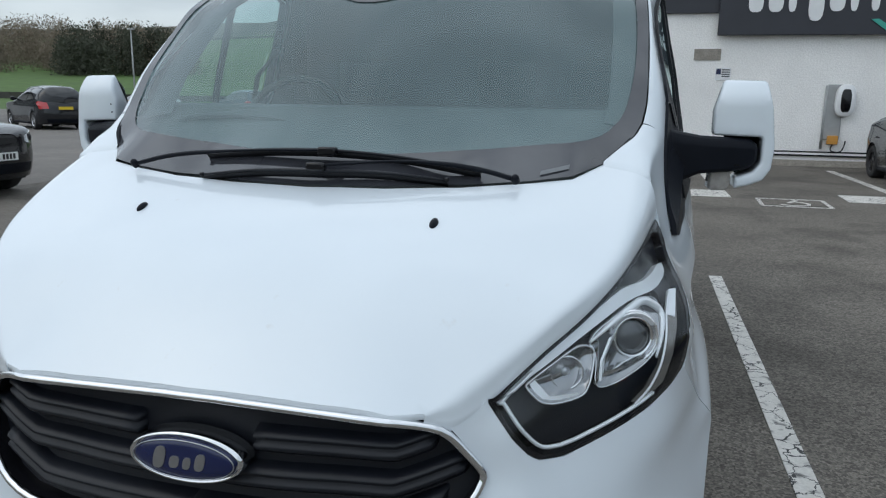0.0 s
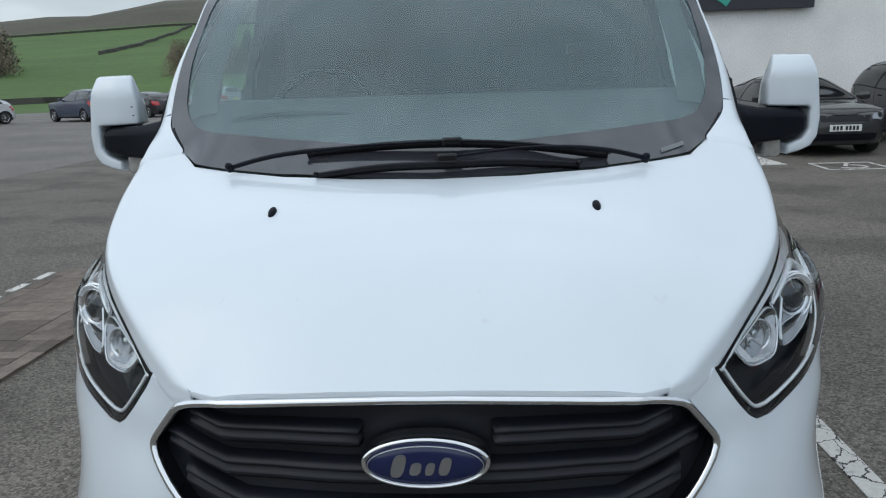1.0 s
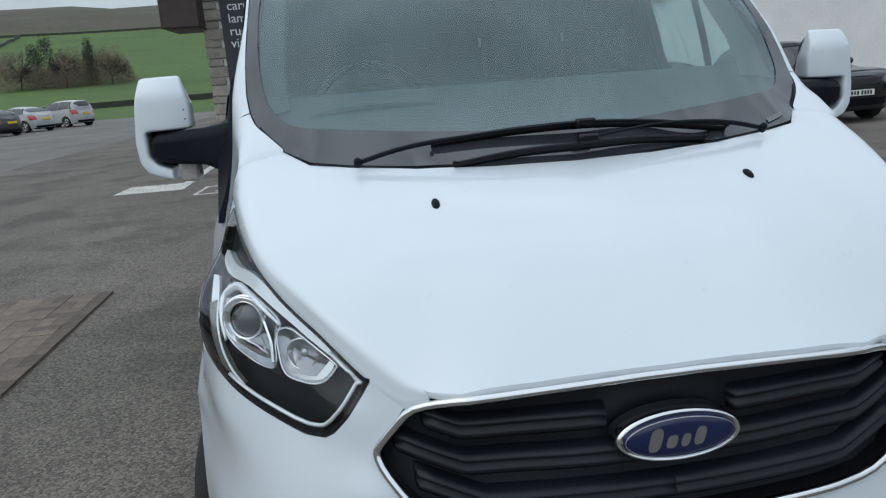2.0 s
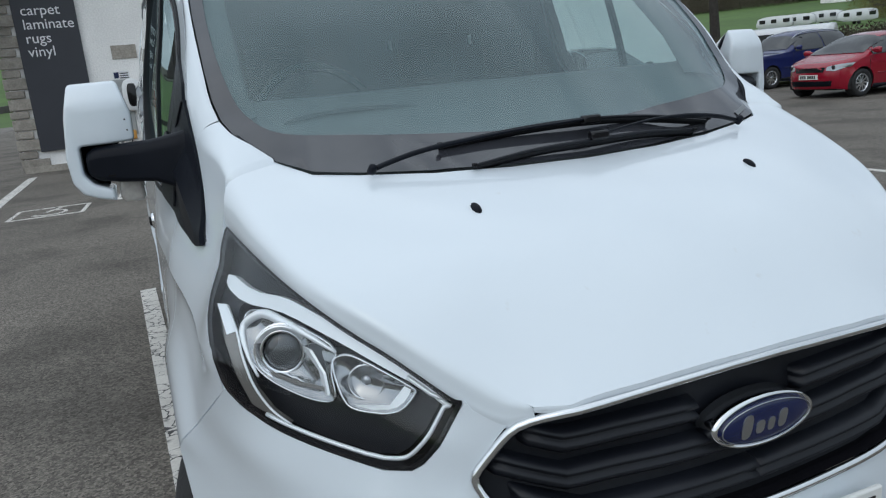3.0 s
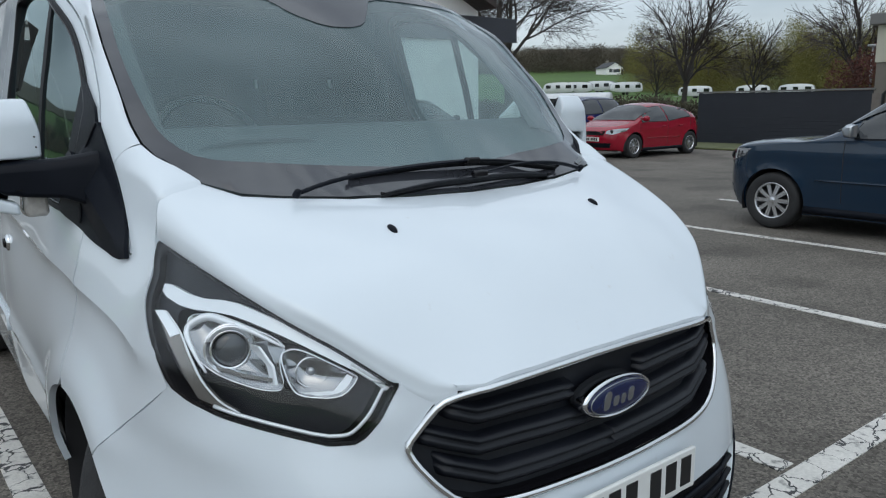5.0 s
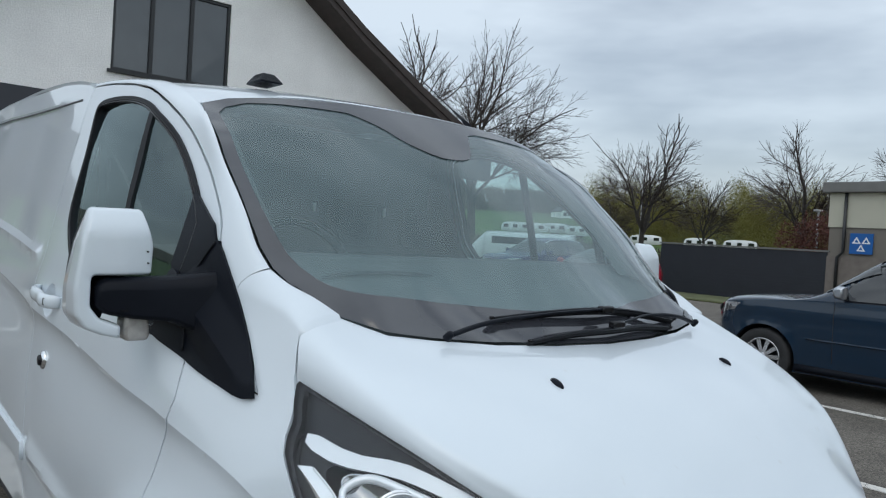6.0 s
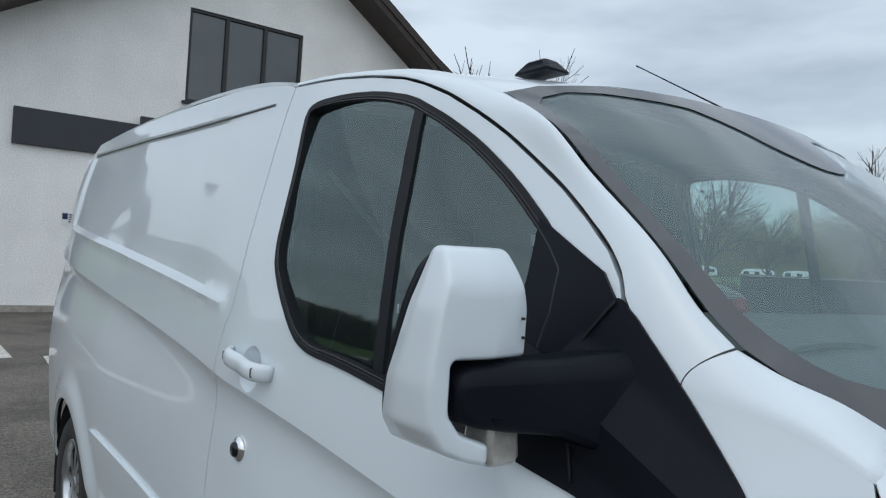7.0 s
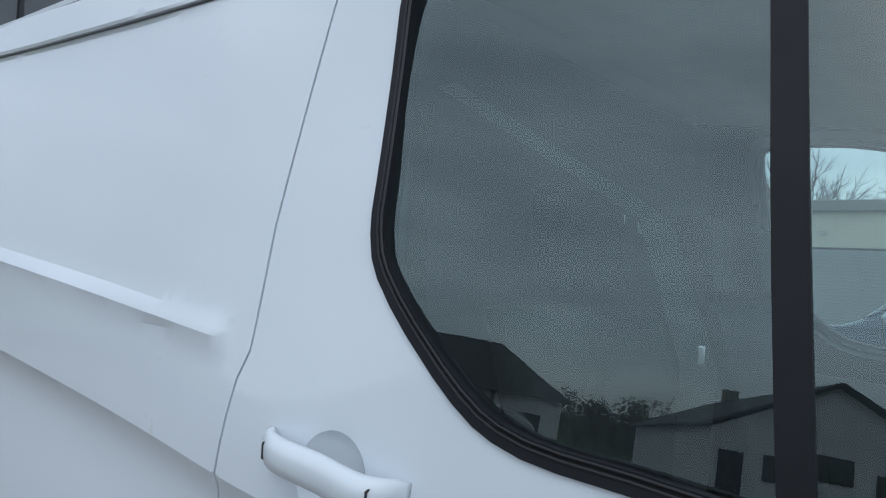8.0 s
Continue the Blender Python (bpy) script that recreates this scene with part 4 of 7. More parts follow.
for s in (-1, 1):
    lamp = part("headlamp", facing(sheet([(s * x, z) for x, z in inset(lamp_raw, 0.002)], on_nose(-0.065), 0.02, [[(s * x, z) for x, z in inset(rounded(q, 2), -0.004)] for q in (POD, HEXA)]), (0, -1, 0)), LAMPGREY, van, "large clear swept-back headlamp")
    part("lamp_lens", facing(sheet([(s * x, z) for x, z in inset(lamp_line, 0.003)], on_nose(0.001), 0.025), (0, -1, 0)), LENS, lamp, "clear lens").visible_shadow = False
    part("lamp_edge", facing(sheet([(s * x, z) for x, z in lamp_line], on_nose(-0.0015), 0.02, [[(s * x, z) for x, z in inset(lamp_line, 0.0075)]]), (0, -1, 0)), GLOSSBLK, lamp, "black seal round the lens", thick=0.06)
    # chrome brow, rim line, light strip, two bowls
    brow = [(0.552, 0.948), (0.572, 0.974), (0.614, 1.006), (0.672, 1.042), (0.733, 1.08), (0.766, 1.096), (0.812, 1.092), (0.842, 1.115), (0.855, 1.088), (0.834, 1.068), (0.781, 1.070), (0.749, 1.058), (0.693, 1.026), (0.64, 0.990), (0.582, 0.952), (0.566, 0.93)]
    part("lamp_brow", facing(sheet([(s * x, z) for x, z in rounded(brow, 1)], lambda u, v: (u, nose_fit(np.abs(u), v) + 0.016 + 0.10 * (v - 0.94) * 0.25, v), 0.012), (0, -1, 0)), BRIGHT, lamp, "bright chrome brow", thick=0.02)
    around = lambda p: math.atan2(p[1] - 0.97, p[0] - 0.70) % (2 * math.pi)
    rim_line = [tuple(at_nose(x, z, 0.014)) for x, z in sorted((p for p in dense(inset(lamp_line, 0.0155), 0.012) if 2.95 < around(p) < 5.75), key=around)]
    part("lamp_rim_line", tube([(s * p[0], p[1], p[2]) for p in rim_line], 0.0042, 8), BRIGHT, lamp, "thin silver line round the lower edge")
    guide = [(0.878, 1.056), (0.862, 1.058), (0.857, 1.026), (0.858, 0.984), (0.848, 0.936), (0.826, 0.898), (0.80, 0.88), (0.822, 0.882), (0.856, 0.899), (0.874, 0.951), (0.881, 1.002)]
    part("light_guide", facing(sheet([(s * x, z) for x, z in guide], on_nose(-0.018), 0.012), (0, -1, 0)), GUIDE, lamp, "dark light strip down the outer side", thick=0.01)
    part("guide_cap", facing(sheet([(s * x, z) for x, z in ((0.879, 1.058), (0.862, 1.060), (0.857, 1.024), (0.876, 1.016))], on_nose(-0.014), 0.012), (0, -1, 0)), BRIGHT, lamp, thick=0.008)
    gl = curve3([(*at_nose(x, z, 0.012),) for x, z in ((0.862, 1.058), (0.857, 1.026), (0.857, 0.984), (0.847, 0.936), (0.826, 0.899), (0.80, 0.879))], 24)
    part("guide_line", tube([(s * p[0], p[1], p[2]) for p in gl], 0.0025, 6), BRIGHT, lamp)
    part("lamp_pod", dish(rounded(POD, 2), s, 0.024, 0.06, 1.6), BOWL, lamp, "polished bowl round the main lamp", thick=0.004)
    edge = [(*at_nose(x, z, 0.024),) for x, z in dense(rounded(POD, 2), 0.012)]
    part("pod_edge", tube([(s * p[0], p[1], p[2]) for p in edge + edge[:2]], 0.0018, 6, caps=False), CHROME, lamp)
    fin = [at_nose(x, z, b) for x, z, b in ((0.742, 1.010, 0.03), (0.728, 0.972, 0.03), (0.728, 0.935, 0.032))]
    part("pod_fin", rings([[(s * p[0], p[1], p[2]), (s * (p[0] + 0.005), p[1] + 0.002, p[2]), (s * (p[0] + 0.012), p[1] + 0.04, p[2])] for p in fin]), BRIGHT, lamp, "bright upright fin between the two bowls", smooth=False)
    shelf = [at_nose(x, z, b) for x, z, b in ((0.735, 0.940, 0.034), (0.78, 0.947, 0.034), (0.825, 0.962, 0.03))]
    part("pod_shelf", rings([[(s * p[0], p[1], p[2]), (s * p[0], p[1] + 0.002, p[2] + 0.008), (s * p[0], p[1] + 0.045, p[2] + 0.014)] for p in shelf]), CHROME, lamp, smooth=False)
    band = curve3([(*at_nose(x, z, 0.020),) for x, z in ((0.838, 0.955), (0.847, 0.99), (0.840, 1.035), (0.815, 1.054), (0.776, 1.052), (0.738, 1.032), (0.708, 1.012))], 30)
    part("lamp_band", tube([(s * p[0], p[1], p[2]) for p in band], [0.002 + 0.0075 * math.sin(math.pi * min(1.0, 0.06 + k / 33)) ** 1.5 for k in range(30)], 8), BRIGHT, lamp, "broad chrome band over the main lamp")
    for (cx, cz, r, back, lens_r) in ((0.786, 1.000, 0.050, 0.040, 0.036), (0.665, 0.958, 0.030, 0.050, 0.0)):
        c = at_nose(cx, cz, back)
        aim = Matrix.Translation((s * c[0], c[1], c[2])) @ pose(0, 0, 0, -6, 0, s * 24)
        part("lamp_bowl", lathe([(r * 1.12, -0.006), (r * 1.06, -0.012), (r, -0.006), (r * 0.93, 0.01), (r * 0.78, 0.024), (r * 0.4, 0.036), (0.0, 0.038)], "y", 36), REFLECT, lamp, "round chrome reflector", m=aim)
        if lens_r:
            part("projector_ring", lathe([(lens_r * 1.22, 0.012), (lens_r * 1.2, -0.010), (lens_r * 1.08, -0.012), (lens_r * 1.02, 0.0)], "y", 32), CHROME, lamp, m=aim)
            ball = bmesh.new()
            bmesh.ops.create_uvsphere(ball, u_segments=24, v_segments=14, radius=lens_r, matrix=Matrix.Diagonal((1, 0.5, 1, 1)))
            part("projector_lens", ball, PROJ, lamp, "dark glass projector lens", m=aim)
            part("projector_hood", rings([[(0.05 * math.cos(a) * f, o, 0.05 * math.sin(a) * f) for a in np.linspace(0.5, 2.7, 12)] for o, f in ((-0.016, 1.0), (0.02, 0.62))], False, False), BRIGHT, lamp, "chrome hood over the projector", m=aim, thick=0.003)
        else:
            part("bulb_shield", lathe([(0.0, -0.002), (0.008, 0.0), (0.011, 0.008), (0.011, 0.035)], "y", 20), SATIN, lamp, m=aim)
            for q in range(3):
                part("reflector_fin", lathe([(r * (0.42 + 0.18 * q), 0.022), (r * (0.44 + 0.18 * q), 0.016), (r * (0.47 + 0.18 * q), 0.026)], "y", 28), SATIN, lamp, m=aim)
    part("turn_lamp", dish(rounded(HEXA, 2), s, 0.024, 0.05, 1.5), BOWL, lamp, "polished turn lamp bowl", thick=0.004)
    edge = [(*at_nose(x, z, 0.024),) for x, z in dense(rounded(HEXA, 2), 0.012)]
    part("turn_lamp_edge", tube([(s * p[0], p[1], p[2]) for p in edge + edge[:2]], 0.0024, 6, caps=False), CHROME, lamp, "chrome edge of the turn lamp")
    part("turn_lamp_glint", facing(sheet([(s * x, z) for x, z in ((0.602, 0.950), (0.613, 0.957), (0.642, 0.925), (0.698, 0.921), (0.700, 0.915), (0.636, 0.913))], on_nose(-0.030), 0.012), (0, -1, 0)), BRIGHT, lamp, thick=0.006)

# mirrors
MIRROR = mat("mirror_silver", (0.85, 0.87, 0.88), 0.02, 1.0)
for s in (-1, 1):
    door = [o for o in van.children if o.name.startswith("cab_door")][0 if s < 0 else 1]
    arm = rings([[(s * x, y + dy, z + dz) for dy, dz in ((-0.045, -0.052 * h), (-0.048, 0.03 * h), (-0.03, 0.05 * h), (0.06, 0.045 * h), (0.075, -0.03 * h), (0.02, -0.055 * h))]
                 for x, y, z, h in ((0.84, 1.055, 1.318, 1.7), (0.90, 1.085, 1.322, 1.35), (0.95, 1.115, 1.327, 1.05), (1.03, 1.14, 1.328, 0.95), (1.085, 1.155, 1.330, 0.82), (1.108, 1.165, 1.332, 0.5))])
    arm_ob = part("mirror_arm", arm, BLACK, door, "black plastic mirror arm", bevel=0.010)
    prof = crisp([(0.994, 1.534), (1.110, 1.532), (1.130, 1.45), (1.142, 1.345), (1.137, 1.285), (1.116, 1.254), (1.082, 1.240), (1.040, 1.230), (1.040, 1.262), (1.085, 1.278), (1.106, 1.305), (1.106, 1.376), (1.04, 1.377), (0.973, 1.379), (0.971, 1.45)], 0.026, 3)
    sec = []
    for y, f in ((1.112, 0.0085), (1.1128, 0.0058), (1.1155, 0.0028), (1.122, 0.0006), (1.13, 0.0), (1.18, -0.0006), (1.222, 0.0), (1.224, 0.002)):
        q = inset(prof, f)
        sec.append([(s * x, y + 0.014 * ((x - 1.05) / 0.1) + 0.3 * max(0.0, 1.04 - x) * (1.224 - y) / 0.112 + 0.035 * (1.224 - y) / 0.112 * max(0, (z - 1.475) / 0.06) ** 1.5 - 0.26 * (z - 1.31) * max(0, (y - 1.13) / 0.094), z) for x, z in q])
    cap_bm = rings(sec, True, False)
    for row in (0, -1):
        tip = [(p[0], p[2]) for p in sec[row]]
        face = sheet(tip, lambda u, v: (u, (1.112 if row == 0 else 1.224) + 0.014 * ((np.abs(u) - 1.05) / 0.1) + (0.3 if row == 0 else 0) * np.maximum(0.0, 1.04 - np.abs(u)) + (0.035 if row == 0 else 0) * np.maximum(0, (v - 1.475) / 0.06) ** 1.5 - (0 if row == 0 else 0.26) * (v - 1.31), v), 0.02)
        tmp = bpy.data.meshes.new("cap")
        face.to_mesh(tmp)
        face.free()
        cap_bm.from_mesh(tmp)
        bpy.data.meshes.remove(tmp)
    bmesh.ops.remove_doubles(cap_bm, verts=cap_bm.verts, dist=0.0015)
    shell = part("mirror_shell", facing(cap_bm, (0, -1, 0)), PAINT, arm_ob, "white mirror housing with stone chips", m=Matrix.Translation((s * 0.012, 0, 0)))
    for cx, cz in ((1.065, 1.476), (1.0, 1.435), (0.998, 1.408)) if s < 0 else ():
        part("stone_chip", lathe([(0.0, -0.001), (0.0022, 0.0), (0.0024, 0.004)], "y", 8), INK, shell, m=Matrix.Translation((s * cx, 1.112 + 0.014 * ((cx - 1.05) / 0.1) + 0.3 * max(0.0, 1.028 - cx), cz)))
    part("arm_groove", box(min(s * 0.96, s * 1.06), max(s * 0.96, s * 1.06), 1.098, 1.104, 1.297, 1.300), GLOSSBLK, arm_ob, smooth=False)
    glass_poly = [(s * x, z) for x, z in rounded([(1.02, 1.518), (1.11, 1.516), (1.135, 1.44), (1.14, 1.34), (1.128, 1.272), (1.08, 1.255), (1.06, 1.30), (1.03, 1.38), (1.008, 1.39)], 1)]
    part("mirror_glass", facing(sheet(glass_poly, lambda u, v: (u, 1.252 - 0.2 * (v - 1.31), v), 0.05), (0, 1, 0)), MIRROR, arm_ob, "mirror glass", thick=0.003)
    bez = rounded([(1.016, 1.528), (1.118, 1.526), (1.143, 1.45), (1.150, 1.34), (1.138, 1.264), (1.07, 1.242), (1.06, 1.29), (1.03, 1.375), (1.0, 1.385)], 2)
    part("mirror_bezel", rings([[(s * x, y - 0.22 * (z - 1.31), z) for x, z in bez] for y in (1.224, 1.247)]), BLACK, arm_ob, "black bezel round the mirror glass")
    ind = rings([[(s * (x + dx * f), 1.155 + dy * f, z) for dx, dy in ((-0.03, -0.03), (0.03, -0.03), (0.034, 0.03), (-0.034, 0.03))] for x, z, f in ((1.012, 1.29, 0.9), (1.012, 1.235, 1.0), (1.010, 1.221, 0.8))])
    part("side_indicator", ind, AMBER, arm_ob, "clear side indicator under the mirror", bevel=0.008)

# wheels
def wheel(parent, x, y, r=0.335, s=1, steel=False, rim_mat=None, w=0.21, spokes=10):
    c = Matrix.Translation((x, y, r)) @ Matrix.Diagonal((s, 1, 1, 1))
    k = r / 0.335
    tyre = part("wheel", lathe([(0.215 * k, 0.0), (0.235 * k, 0.012), (0.30 * k, 0.016), (0.325 * k, 0.0), (0.335 * k, -0.035), (0.335 * k, -w + 0.035), (0.325 * k, -w), (0.22 * k, -w)], "x", 44), TYRE, parent, "black road tyre on an alloy rim", m=c)
    part("rim", lathe([(0.218 * k, -0.002), (0.212 * k, 0.008), (0.198 * k, -0.004), (0.193 * k, -0.03)], "x", 40), rim_mat or SATIN, tyre, m=c)
    part("brake_disc", lathe([(0.193 * k, -0.03), (0.188 * k, -0.085), (0.05 * k, -0.09), (0.0, -0.09)], "x", 32), SHELL, tyre, "dark brake and wheel well", m=c)
    hub = part("hub", lathe([(0.0, -0.005), (0.035 * k, -0.008), (0.05 * k, -0.02), (0.055 * k, -0.07)], "x", 20), rim_mat or SATIN, tyre, m=c)
    for q in range(spokes):
        a = 2 * math.pi * q / spokes
        b = rings([[(-0.012 - 0.01 * t, (0.04 + 0.165 * t) * k * math.cos(a) - e * math.sin(a), (0.04 + 0.165 * t) * k * math.sin(a) + e * math.cos(a)) for e in (-0.02 * k - 0.006 * t, 0.02 * k + 0.006 * t)]
                   + [(-0.05, (0.04 + 0.165 * t) * k * math.cos(a) + 0.012 * math.sin(a), (0.04 + 0.165 * t) * k * math.sin(a) - 0.012 * math.cos(a))] for t in (0, 0.5, 1)])
        part("spoke", b, rim_mat or SATIN, tyre, smooth=False, m=c)
    return tyre


for s in (-1, 1):
    steered = wheel(van, s * 0.925, FY, 0.335, s)
    steered.matrix_local = Matrix.Translation((s * 0.86, FY, 0)) @ pose(0, 0, 0, 0, 0, -26) @ Matrix.Translation((-s * 0.86, -FY, 0))
    wheel(van, s * 0.962, RY, 0.335, s)
    for cy in (FY, RY):
        part("wheel_housing", rings([[(s * x, cy + 0.452 * math.cos(a), 0.31 + 0.452 * math.sin(a)) for x in (0.962, 0.62)] for a in np.linspace(-0.3, math.pi + 0.3, 30)], False, False), SHELL, van)
    part("mud_flap", box(min(s * 0.72, s * 0.95), max(s * 0.72, s * 0.95), RY + 0.43, RY + 0.445, 0.14, 0.45), RUBBER, van, smooth=False)
part("underbody", box(-0.6, 0.6, 0.1, 4.95, 0.2, 0.34), SHELL, van, smooth=False)
part("cab_floor", box(-0.9, 0.9, 0.6, 2.3, 0.42, 0.46), SHELL, van, smooth=False)

# cab interior
dash = rings([[(x, y + 0.10 * (abs(x) / 0.7) ** 2 * k, z) for y, z, k in ((0.80, 0.70, 1), (0.62, 1.20, 1), (0.66, 1.262, 1), (0.85, 1.365, 0.6), (1.05, 1.438, 0.3), (1.15, 1.445, 0.0), (1.20, 1.41, 0.0), (1.20, 1.27, 0.0), (1.15, 0.8, 0.0))] for x in np.linspace(-0.80, 0.80, 21)], True)
dashboard = part("dashboard", facing(dash, (0, 0, 1)), DASH, van, "grey plastic dashboard")
part("instrument_hood", rings([[(-0.43 + 0.19 * math.cos(a), y, 1.380 + 0.045 * h * math.sin(a)) for a in np.linspace(0, math.pi, 14)] for y, h in ((0.95, 0.5), (1.02, 1.0), (1.16, 1.05))], False, False), DASH, dashboard, thick=0.01)
part("air_vent", box(-0.06, 0.10, 1.165, 1.175, 1.2, 1.27), GLOSSBLK, dashboard, bevel=0.006)
wm = Matrix.Translation((-0.44, 1.37, 1.37)) @ pose(0, 0, 0, 62, 0, 0)
ringp = [(0.185 * math.cos(a), 0.185 * math.sin(a), 0) for a in np.linspace(0, 2 * math.pi, 37)]
steer = part("steering_wheel", tube(ringp, 0.015, 8, caps=False), GLOSSBLK, van, "dark steering wheel", m=wm)
part("steering_boss", rings([[(0.07 * f * math.cos(a), 0.06 * f * math.sin(a), o) for a in np.linspace(0, 2 * math.pi, 16, endpoint=False)] for o, f in ((-0.05, 1), (0.01, 1), (0.02, 0.8))]), DASH, steer, m=wm)
for a in (0.1, math.pi - 0.1, 1.5 * math.pi):
    part("steering_spoke", tube([(0.05 * math.cos(a), 0.05 * math.sin(a), 0), (0.18 * math.cos(a), 0.18 * math.sin(a), 0)], 0.014, 6), DASH, steer, m=wm)
for sx, w in ((-0.42, 0.24), (0.42, 0.42)):
    seat = part("seat_back", rings([[(sx + e * w, y + d, z) for e, d in ((-1, 0.02), (-0.8, -0.05), (0.8, -0.05), (1, 0.02), (0.9, 0.09), (-0.9, 0.09))] for y, z in ((1.92, 0.80), (1.98, 1.10), (2.06, 1.38), (2.08, 1.42))]), FABRIC, van, "dark fabric cab seat", bevel=0.02)
    part("seat_cushion", rings([[(sx + e * w, y, z + d) for e, d in ((-1, 0), (-0.9, 0.08), (0.9, 0.08), (1, 0), (0.9, -0.08), (-0.9, -0.08))] for y, z in ((1.5, 0.78), (1.6, 0.8), (1.95, 0.78))]), FABRIC, seat, bevel=0.02)
    for hx in ([sx] if sx < 0 else [0.22, 0.62]):
        part("head_restraint", rings([[(hx + e * 0.13, y + d, z) for e, d in ((-1, 0.0), (-0.7, -0.045), (0.7, -0.045), (1, 0), (0.8, 0.05), (-0.8, 0.05))] for y, z in ((2.08, 1.45), (2.09, 1.5), (2.10, 1.60), (2.10, 1.63))]), FABRIC, seat, bevel=0.015)
part("belt_tongue", box(-0.801, -0.797, 1.734, 1.743, 1.388, 1.410), SATIN, van, "bright steel seat belt tongue", smooth=False, bevel=0.003)
part("belt_web", rings([[(-0.80, y - 0.02, z), (-0.80, y + 0.02, z)] for y, z in ((1.76, 0.95), (1.74, 1.385), (1.80, 1.55), (2.12, 1.74))], False, False), FABRIC, van, "dark seat belt", thick=0.002)
bulk = part("bulkhead", box(-0.80, 0.80, 2.28, 2.32, 0.46, 1.96), BULK, van, "grey steel bulkhead behind the seats", bevel=0.02)
for x in (0.122, 0.236, 0.514, 0.629):
    part("tie_slot", box(x - 0.007, x + 0.007, 2.270, 2.279, 1.590, 1.630), WHITE, bulk, "small bright slot", smooth=False)
part("headlining", facing(sheet([(0.70, 1.46), (0.70, 2.27), (-0.70, 2.27), (-0.70, 1.46)], lambda u, v: (u, v, roof_fit(u, v) - 0.05), 0.1), (0, 0, -1)), LINING, van, thick=0.01)
for s in (-1, 1):
    part("pillar_lining", facing(rings([[(s * (x - 0.036), y + 0.035, z - 0.015), (s * (x - 0.07), y + 0.045, z - 0.005), (s * (x - 0.105), y + 0.085, z)] for x, y, z in PILLAR_IN[3:]], False, False), (-s, -1, 0)), DASH, van, "grey pillar lining", thick=0.006)
part("sun_visor", box(-0.62, -0.12, 1.42, 1.60, 1.862, 1.874), LINING, van, bevel=0.004)
for s in (-1, 1):
    part("door_lining", facing(sheet([(1.2, 0.6), (2.25, 0.6), (2.25, 1.21), (1.2, 1.17)], on_side(s, -0.07), 0.06), (-s, 0, 0)), DASH, van, thick=0.01)
    part("belt_strap", rings([[(s * 0.80, 2.16 + 0.02 * e, z) for e in (-1, 1)] for z in (0.8, 1.72)], False, False), FABRIC, van, thick=0.002)

# ---- ground, markings, paving ----
ASPHALT = mat("worn_asphalt", (0.136, 0.123, 0.106), 0.85, spec=0.3, vary=0.26, scale=0.5, fine=0.5, bump=0.8, depth=0.002, bump_scale=95, dirt=((0.070, 0.063, 0.054), 0.65, 0.9, 0.50))
PALEAS = mat("pale_old_asphalt", (0.15, 0.138, 0.126), 0.85, vary=0.25, scale=0.35, fine=0.3, bump=0.5, bump_scale=90, dirt=((0.2, 0.185, 0.165), 0.6, 0.5, 0.56))
LINEW = mat("worn_white_road_paint", (0.62, 0.60, 0.56), 0.75, vary=0.10, scale=4, fine=0.12, bump=0.4, bump_scale=90, dirt=((0.09, 0.09, 0.09), 0.92, 13.0, 0.58))
def crackle(m, scale, width, color, patch):
    """Breaks a painted surface up with a net of cracks, wider in some patches."""
    n, l = m.node_tree.nodes, m.node_tree.links
    b = n["Principled BSDF"]
    src = b.inputs["Base Color"].links[0].from_socket
    tc, wob, add, vor, msk, lim, cmp, mix = (n.new("ShaderNode" + k) for k in ("TexCoord", "TexNoise", "VectorMath", "TexVoronoi", "TexNoise", "MapRange", "Math", "Mix"))
    wob.inputs["Scale"].default_value, wob.inputs["Detail"].default_value = scale * 1.6, 5
    add.operation = "MULTIPLY_ADD"
    add.inputs[1].default_value = (0.12, 0.12, 0.0)
    vor.feature = "DISTANCE_TO_EDGE"
    vor.inputs["Scale"].default_value = scale
    msk.inputs["Scale"].default_value, msk.inputs["Detail"].default_value = patch, 4
    lim.inputs["From Min"].default_value, lim.inputs["From Max"].default_value = 0.35, 0.7
    lim.inputs["To Min"].default_value, lim.inputs["To Max"].default_value = 0.0, width
    cmp.operation = "LESS_THAN"
    mix.data_type = "RGBA"
    mix.inputs["B"].default_value = (*color, 1)
    l.new(tc.outputs["Object"], wob.inputs["Vector"])
    l.new(wob.outputs["Color"], add.inputs[0])
    l.new(tc.outputs["Object"], add.inputs[2])
    l.new(add.outputs["Vector"], vor.inputs["Vector"])
    l.new(tc.outputs["Object"], msk.inputs["Vector"])
    l.new(msk.outputs["Fac"], lim.inputs["Value"])
    l.new(vor.outputs["Distance"], cmp.inputs[0])
    l.new(lim.outputs["Result"], cmp.inputs[1])
    l.new(cmp.outputs[0], mix.inputs["Factor"])
    l.new(src, mix.inputs["A"])
    l.new(mix.outputs["Result"], b.inputs["Base Color"])


